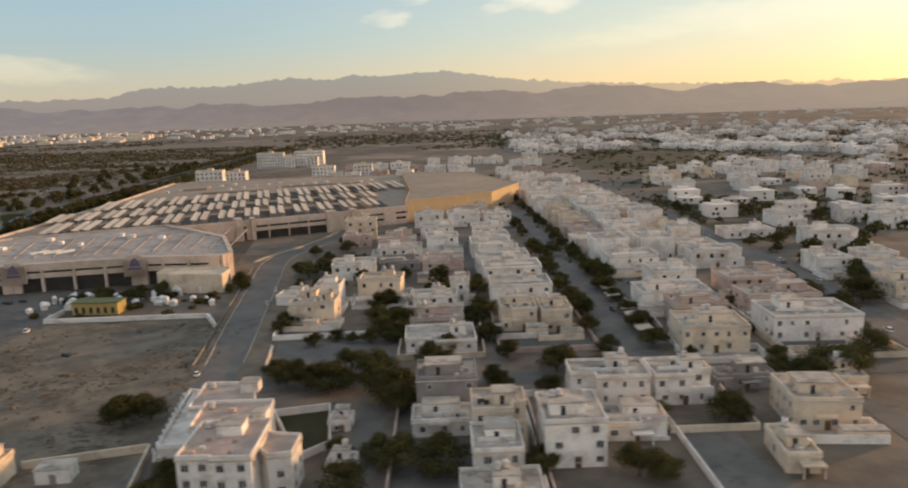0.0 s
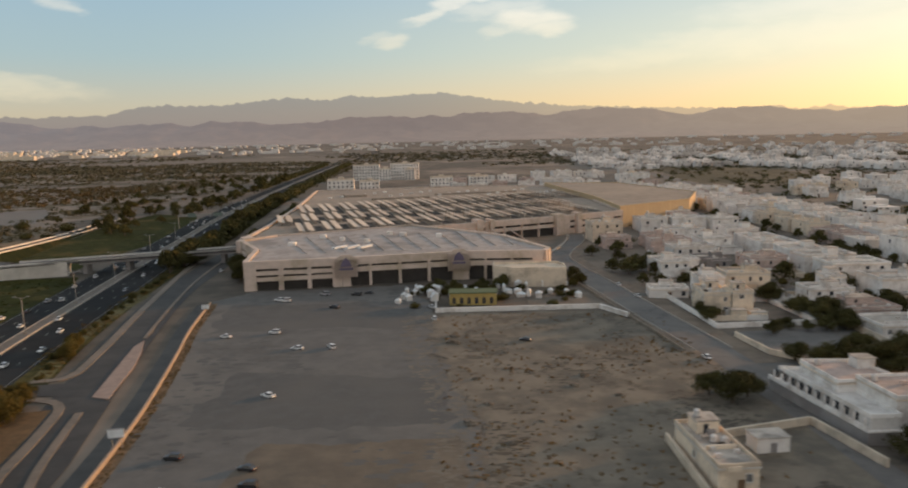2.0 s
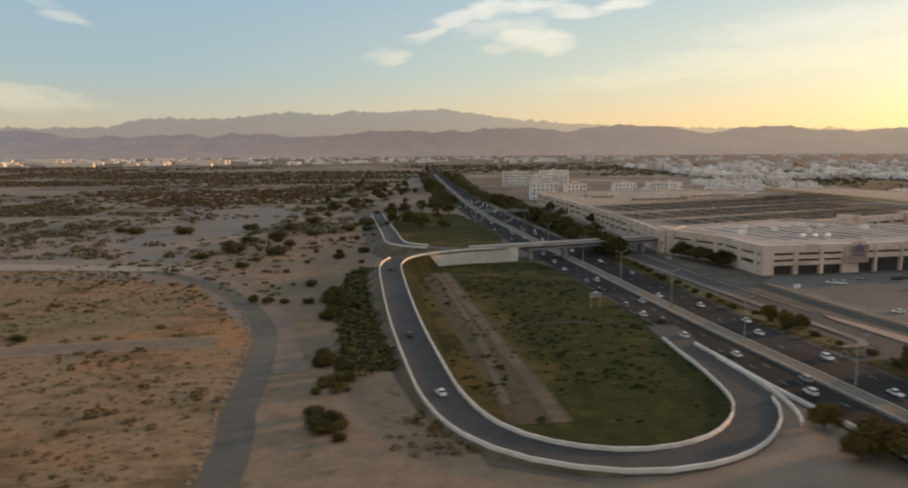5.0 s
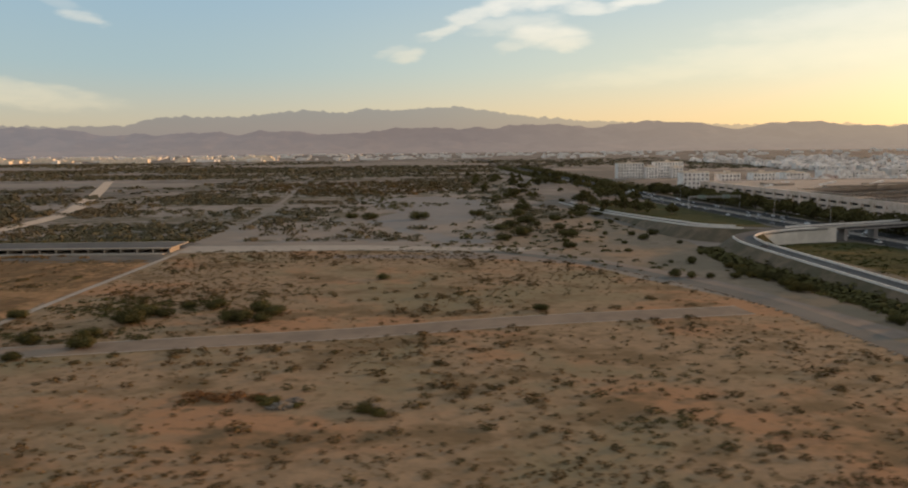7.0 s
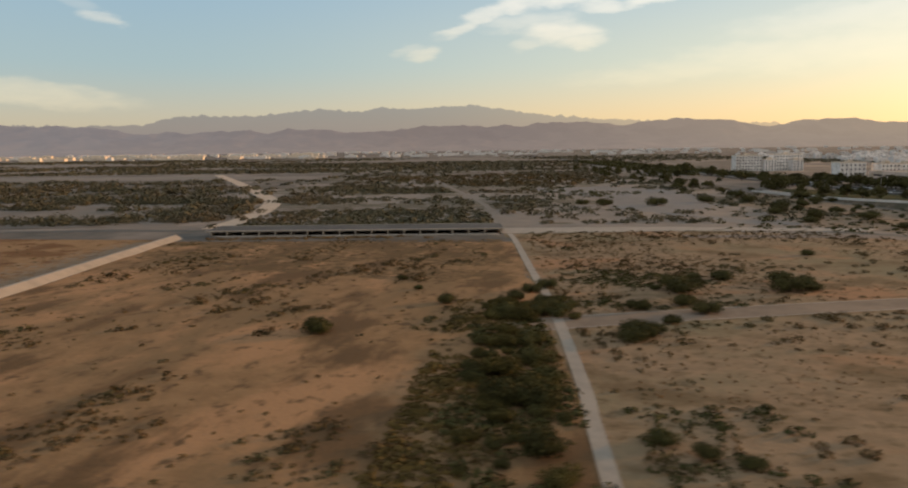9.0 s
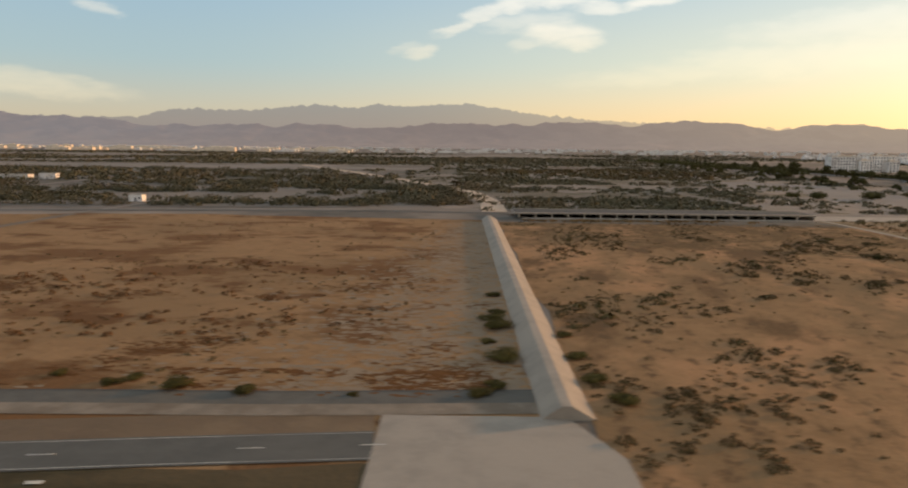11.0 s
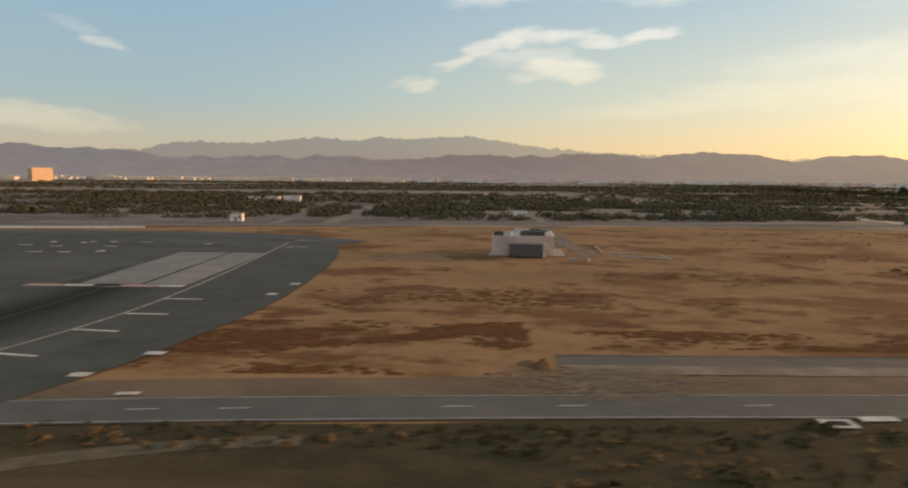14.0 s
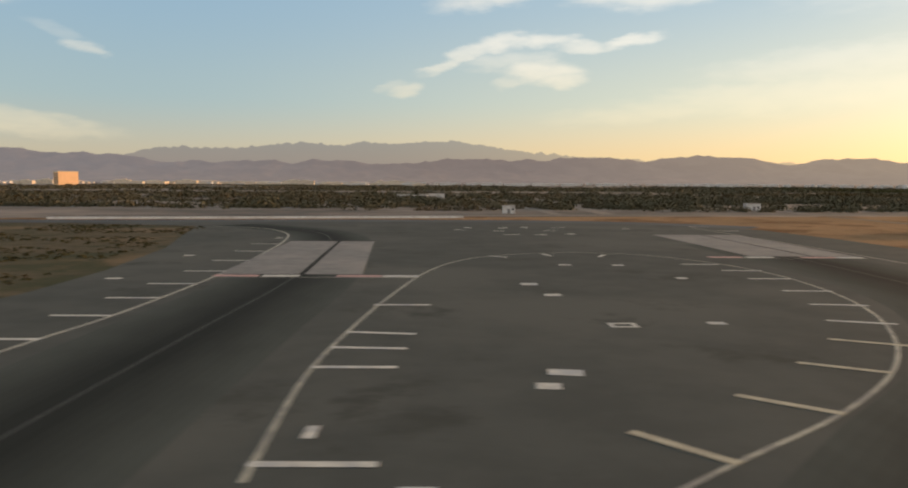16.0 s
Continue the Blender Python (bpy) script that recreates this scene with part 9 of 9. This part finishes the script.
scrub("wall_weeds", "sunlit dry weeds along the car park wall", [(wall_x(y) + dx, y, s) for dx, y, s in spread(91, 520, 0.3, 1.6, 62, 150, 0.07, 0.24, None, 0)], LEAFDRY, 91, 20, 0.26, 0.7)
scrub("bed_weeds", "dry orange grass in the planting strip", [(curve_x(HEDGE, y) + dx, y, s) for dx, y, s in spread(92, 900, -2.4, 2.6, 62, 190, 0.12, 0.42, None, 0.1)], LEAFDRY, 92, 18, 0.26, 0.5)

scrub("rust_bush", "rust-orange dry bush beside a rubble pile", spread(95, 46, -299.5, -291.5, 73.6, 76.2, 0.35, 0.75, None, 0), mat("orange_brush", (0.21, 0.10, 0.04), (0.14, 0.07, 0.03), 0.8, 0.9, 0.0, spec=0.05), 95, 30, 0.2, 0.6)
scrub("hedge_trees_far", "dark roadside trees along the distant highway", [(curve_x(HEDGE, y) + dx, y, s) for dx, y, s in spread(96, 260, -5, 5, 400, 900, 0.9, 1.9, None, 0)], LEAF, 96, 24, 0.26, 0.9)
scrub("lawn_tufts", "darker clumps in the lawn turf", spread(97, 520, -200, -161, 76, 184, 0.15, 0.6, lambda x, y: bank_line(y) + 4 < x < -160 - 0.1 * (y - 100) and abs(x - curve_x(LAWNPATH, y)) > 2, 0.07), mat("lawn_turf", (0.045, 0.047, 0.013), (0.026, 0.03, 0.009), 0.8, 0.95, 0.0, spec=0.05), 97, 16, 0.4, 0.14)

stains("west_patches", "olive-brown patches of thin scrub over the sandy waste", spread(36, 2400, -430, -222, 202, 620, 0.7, 2.6, lambda x, y: x < -228 - 0.05 * (y - 200) and streaky(0.012, 0.02, 5, 0.05)(x, y), 0), mat("scrub_litter", (0.112, 0.088, 0.052), (0.08, 0.066, 0.04), 0.2, 0.95, 0.3), 36, 0.03)

stains("plain_patches", "dark scrubby patches over the far plain", spread(37, 2600, -1500, -230, 330, 1000, 1.5, 6.0, lambda x, y: not (x < -450 and 510 < y < 640) and streaky(0.006, 0.012, 4, 0.0)(x, y), 0), mat("scrub_litter", (0.112, 0.088, 0.052)), 37, 0.03)


# ---- vehicles ----
CARPAINT = {
    "white": mat("white_car_paint", (0.68, 0.67, 0.65), (0.64, 0.63, 0.61), 2.0, 0.3, 0.0, spec=0.5),
    "silver": mat("silver_car_paint", (0.36, 0.36, 0.37), None, 2.0, 0.3, 0.0, metal=0.3, spec=0.5),
    "dark": mat("dark_car_paint", (0.035, 0.036, 0.04), None, 2.0, 0.3, 0.0, spec=0.5),
    "red": mat("red_car_paint", (0.20, 0.03, 0.028), None, 2.0, 0.3, 0.0, spec=0.5),
}
REDLAMP = mat("tail_lamp", (0.28, 0.03, 0.02), None, 2.0, 0.3, 0.0)
WHEEL = Form().tube((-0.07, 0, 0), (0.07, 0, 0), 0.185, 0.185, 12).mesh("wheel", TYRE)


def loft(sections):
    """A closed hull through cross-sections (y, half width, z low, z high)."""
    f = Form()
    for y, w, lo, hi in sections:
        f.v += [(-w, y, lo), (w, y, lo), (w * 0.97, y, hi), (-w * 0.97, y, hi)]
    for i in range(len(sections) - 1):
        k = 4 * i
        f.f += [(k + j, k + (j + 1) % 4, k + 4 + (j + 1) % 4, k + 4 + j) for j in range(4)]
    f.f += [(3, 2, 1, 0), tuple(4 * (len(sections) - 1) + j for j in range(4))]
    return f


def build_car(kind, colour):
    """A parked or driving car, nose to +y, about 2.6 long on this scale."""
    t = thing("car", "%s %s on the asphalt" % (colour, "four-wheel-drive car" if kind == "suv" else "saloon car"), "car", pose(0, 0, 0), "cars")
    h = 0.10 if kind == "suv" else 0.0
    part("body", loft(((-1.32, 0.44, 0.22, 0.42 + h), (-1.28, 0.49, 0.16, 0.50 + h), (-0.8, 0.51, 0.13, 0.53 + h), (0.5, 0.51, 0.13, 0.53 + h), (1.1, 0.50, 0.14, 0.46 + h), (1.28, 0.46, 0.18, 0.38 + h), (1.32, 0.40, 0.22, 0.32))), CARPAINT[colour], t)
    back = -1.22 if kind == "suv" else -0.95
    cab = Form()
    lo, hi, w0, w1 = 0.53 + h, 0.82 + h * 1.6, 0.47, 0.38
    y0, y1, y2, y3 = back, back + (0.12 if kind == "suv" else 0.32), 0.22, 0.62
    cab.v += [(-w0, y0, lo), (w0, y0, lo), (w0, y3, lo), (-w0, y3, lo), (-w1, y1, hi), (w1, y1, hi), (w1, y2, hi), (-w1, y2, hi)]
    cab.f += [(0, 1, 5, 4), (1, 2, 6, 5), (2, 3, 7, 6), (3, 0, 4, 7)]
    part("window_glass", cab, GLASS, t)
    part("roof", Form().prism([(-w1 - 0.02, y1 - 0.02), (w1 + 0.02, y1 - 0.02), (w1 + 0.02, y2 + 0.02), (-w1 - 0.02, y2 + 0.02)], hi, hi + 0.035), CARPAINT[colour], t)
    for x in (-0.46, 0.46):
        for y in (-0.82, 0.82):
            part("wheel", WHEEL, None, t, at=pose(x, y, 0.185))
    for x in (-0.33, 0.33):
        part("tail_lamp", Form().box(x - 0.1, -1.335, 0.36, x + 0.1, -1.30, 0.44), REDLAMP, t)
        part("headlight", Form().box(x - 0.1, 1.29, 0.32, x + 0.1, 1.33, 0.39), SIGNWHITE, t)
    return t


CARS = {(k, c): [build_car(k, c), True] for k in ("saloon", "suv") for c in CARPAINT}


def put_car(kind, colour, x, y, turn, z):
    entry = CARS[(kind, colour)]
    m = pose(x, y, z, 0, 0, turn) @ Matrix.Scale(0.87, 4)
    if entry[1]:
        entry[0].matrix_basis, entry[1] = m, False
    else:
        copy_thing(entry[0], m)


rng = random.Random(77)
PARKED = ((-111.8, 153, 80), (-110.4, 152, 78), (-99.2, 145.3, 60), (-96, 156.5, 70), (-115.2, 125.2, 75), (-107.2, 127, 85), (-101.3, 116.9, 80), (-95.8, 117, 30), (-101, 95, 60), (-107, 76.4, 80), (-98.3, 73.3, 75), (-97.2, 69.5, 80), (-105.6, 68.4, 75), (-96.8, 66.9, 80), (-79.7, 143.2, 20), (-79.1, 133.6, 10), (-93.5, 158, 70), (-103, 157.5, 80))
for i, (x, y, a) in enumerate(PARKED):
    colour = ("white", "white", "dark", "dark", "white", "white", "white", "white", "white", "dark", "dark", "dark", "white", "white", "white", "white", "dark", "silver")[i]
    put_car(("saloon", "suv")[i % 2], colour, x, y, a, 0.06)
for x, y, a in ((-38.3, 106.2, 8), (-37.4, 148, 6), (-38.4, 160, 6), (31.8, 104.5, 80), (-64, 118.2, 60)):
    put_car("saloon", "white" if x != -64 else "dark", x, y, a, 0.075)
# traffic on both carriageways
hx, hy = [q[0] for q in HW], [q[1] for q in HW]


def traffic(kind, colour, x, y):
    dx = float(np.interp(y + 3, hy, hx)) - float(np.interp(y - 3, hy, hx))
    put_car(kind, colour, x, y, math.degrees(math.atan2(6, dx)) - 90 + (180 if x > float(np.interp(y, hy, hx)) else 0), 0.085)


for x, y, colour, kind in ((-165.3, 185.8, "white", "suv"), (-164.8, 173.7, "white", "saloon"), (-162.8, 157.9, "silver", "saloon"), (-160.3, 158.9, "white", "suv"), (-164.0, 142.9, "white", "suv"), (-160.5, 133.1, "silver", "suv"), (-159.5, 125.2, "white", "suv"), (-156.6, 136.4, "white", "saloon"), (-162.0, 148.4, "dark", "saloon"), (-157.6, 120.8, "dark", "suv"), (-157.3, 110.8, "white", "suv"),
                           (-153.6, 100.2, "white", "saloon"), (-149.6, 88.9, "silver", "suv"), (-151.4, 84.1, "white", "suv"), (-147.1, 71, "silver", "suv"), (-152.0, 141.3, "white", "saloon"), (-147.1, 132, "white", "saloon"), (-143.9, 119.7, "white", "saloon"), (-145.4, 111.7, "white", "saloon"), (-142.1, 97.9, "white", "suv"), (-141.9, 83.3, "white", "saloon"), (-153.4, 186.2, "white", "saloon"), (-150.3, 167.9, "silver", "saloon"), (-136.9, 71.5, "dark", "saloon"), (-150.2, 74.5, "dark", "saloon")):
    traffic(kind, colour, x, y)
for off in (-7.0, -5.3, -3.6, -2.2, 2.4, 4.2, 6.1, 8.0):
    y = rng.uniform(196, 215)
    while y < 420:
        traffic(rng.choice(("saloon", "suv")), rng.choice(("white", "white", "silver", "dark")), float(np.interp(y, hy, hx)) + off, y)
        y += rng.uniform(14, 46)
for x, y in ((-134.8, 189.8), (-143.3, 287.5)):
    put_car("saloon", "white", x, y, 5, 0.08)
for x, y, a, z in ((-194.3, 84, 20, 0.75), (-198.8, 108, 7, 1.5), (-205, 160, 5, 2.9)):
    put_car("saloon", "white" if z < 1 else "dark", x, y, a, z)
# cars along the town streets
for k in range(11):
    y = rng.uniform(96, 240)
    s = rng.choice((-2.6, 2.6))
    put_car(rng.choice(("saloon", "suv")), rng.choice(("white", "white", "silver", "dark")), float(np.interp(y, [q[1] for q in STREET_B], [q[0] for q in STREET_B])) + s, y, rng.choice((0, 180)) + rng.uniform(-3, 3), 0.075)
for k in range(5):
    y = rng.uniform(100, 220)
    put_car("suv", rng.choice(("white", "silver")), float(np.interp(y, [q[1] for q in STREET_C], [q[0] for q in STREET_C])) + rng.choice((-2.5, 2.5)), y, rng.uniform(-4, 4), 0.075)


# shade canopies for cars in the street
def build_carport():
    t = thing("carport", "low pale car shade on thin posts beside the street", "carport", pose(0, 0, 0), "carports")
    part("canopy", Form().poly([(-1.3, -1.6, 1.35), (1.3, -1.6, 1.5), (1.3, 1.6, 1.5), (-1.3, 1.6, 1.35)]).poly([(-1.3, 1.6, 1.29), (1.3, 1.6, 1.44), (1.3, -1.6, 1.44), (-1.3, -1.6, 1.29)]), CANOPY, t)
    for x, y in ((-1.2, -1.5), (-1.2, 1.5), (1.2, -1.5), (1.2, 1.5)):
        part("post", Form().tube((x, y, 0), (x, y, 1.36), 0.04, 0.04, 6), METAL, t)
    return t


port = build_carport()
port.matrix_basis = pose(32.6, 118, 0.05)
for x, y in ((32.8, 122), (33, 126.5), (33, 131), (32.6, 141), (24.2, 133), (24.4, 140), (33, 147)):
    copy_thing(port, pose(x, y, 0.05))


# rubble heaps of the waste lot and the fields
def build_heap(seed, label):
    r = random.Random(seed)
    f = Form()
    for k in range(40):
        a, q = r.uniform(0, 6.28), r.random() ** 0.7
        x, y, s = 1.6 * q * math.cos(a), 1.1 * q * math.sin(a), r.uniform(0.12, 0.32)
        z = (1 - q) * 0.5
        f.prism([(x - s, y - s * r.random()), (x + s * r.random(), y - s), (x + s, y + s * r.random()), (x - s * r.random(), y + s)], 0, z + s)
    return tagged(new("rubble", f.mesh("rubble", RUBBLE)), label, "rubble", kind="stuff")


heaps = [build_heap(s, "low heap of rubble and stones on bare dirt") for s in (1, 2, 3)]
for x, y, q in ((-289.9, 73.4, 1.3), (-287.4, 72.4, 1.0), (-280.6, 70.9, 1.3), (-279.2, 70.2, 1.0), (-291.6, 74.2, 1.0)):
    DRYBUSH.put(x, y, q, rng_w, sz=q * 0.5)
spots = [(-289.0, 72.0, 0.8), (-287.9, 73.6, 0.6), (-279.8, 71.6, 0.5), (-76, 118, 1.0), (-75.6, 122, 0.8), (-73, 100, 0.9), (-74.5, 84, 0.8), (-72, 90, 0.7), (-64, 106, 0.6), (-58, 100, 0.7), (-60, 96, 0.8), (-66, 84, 0.6), (-70, 78, 0.7), (-55, 92, 0.6), (-62, 82, 0.6), (-50, 104, 0.5), (-68, 112, 0.6)]
for i, (x, y, s) in enumerate(spots):
    m = pose(x, y, 0.05, 0, 0, 47 * i) @ Matrix.Scale(s, 4)
    if i < 3:
        heaps[i].matrix_basis = m
    else:
        copy_thing(heaps[i % 3], m)


# broken edge stones along the curved road
r, stones = random.Random(8), Form()
for k in range(150):
    q = CURVED[4 + k * 16 // 150]
    n = CURVED[5 + k * 16 // 150]
    u, s = r.random(), r.uniform(0.1, 0.3)
    x, y = q[0] + (n[0] - q[0]) * u - 2.3 - r.uniform(0, 0.5), q[1] + (n[1] - q[1]) * u
    stones.prism([(x - s, y - s * 0.6), (x + s * 0.8, y - s * 0.5), (x + s, y + s * 0.6), (x - s * 0.7, y + s * 0.5)], 0.02, 0.05 + s * 0.7)
tagged(new("edge_stones", stones.mesh("edge_stones", RUBBLE)), "loose pale stones along the edge of the curved road", "stones", kind="stuff")
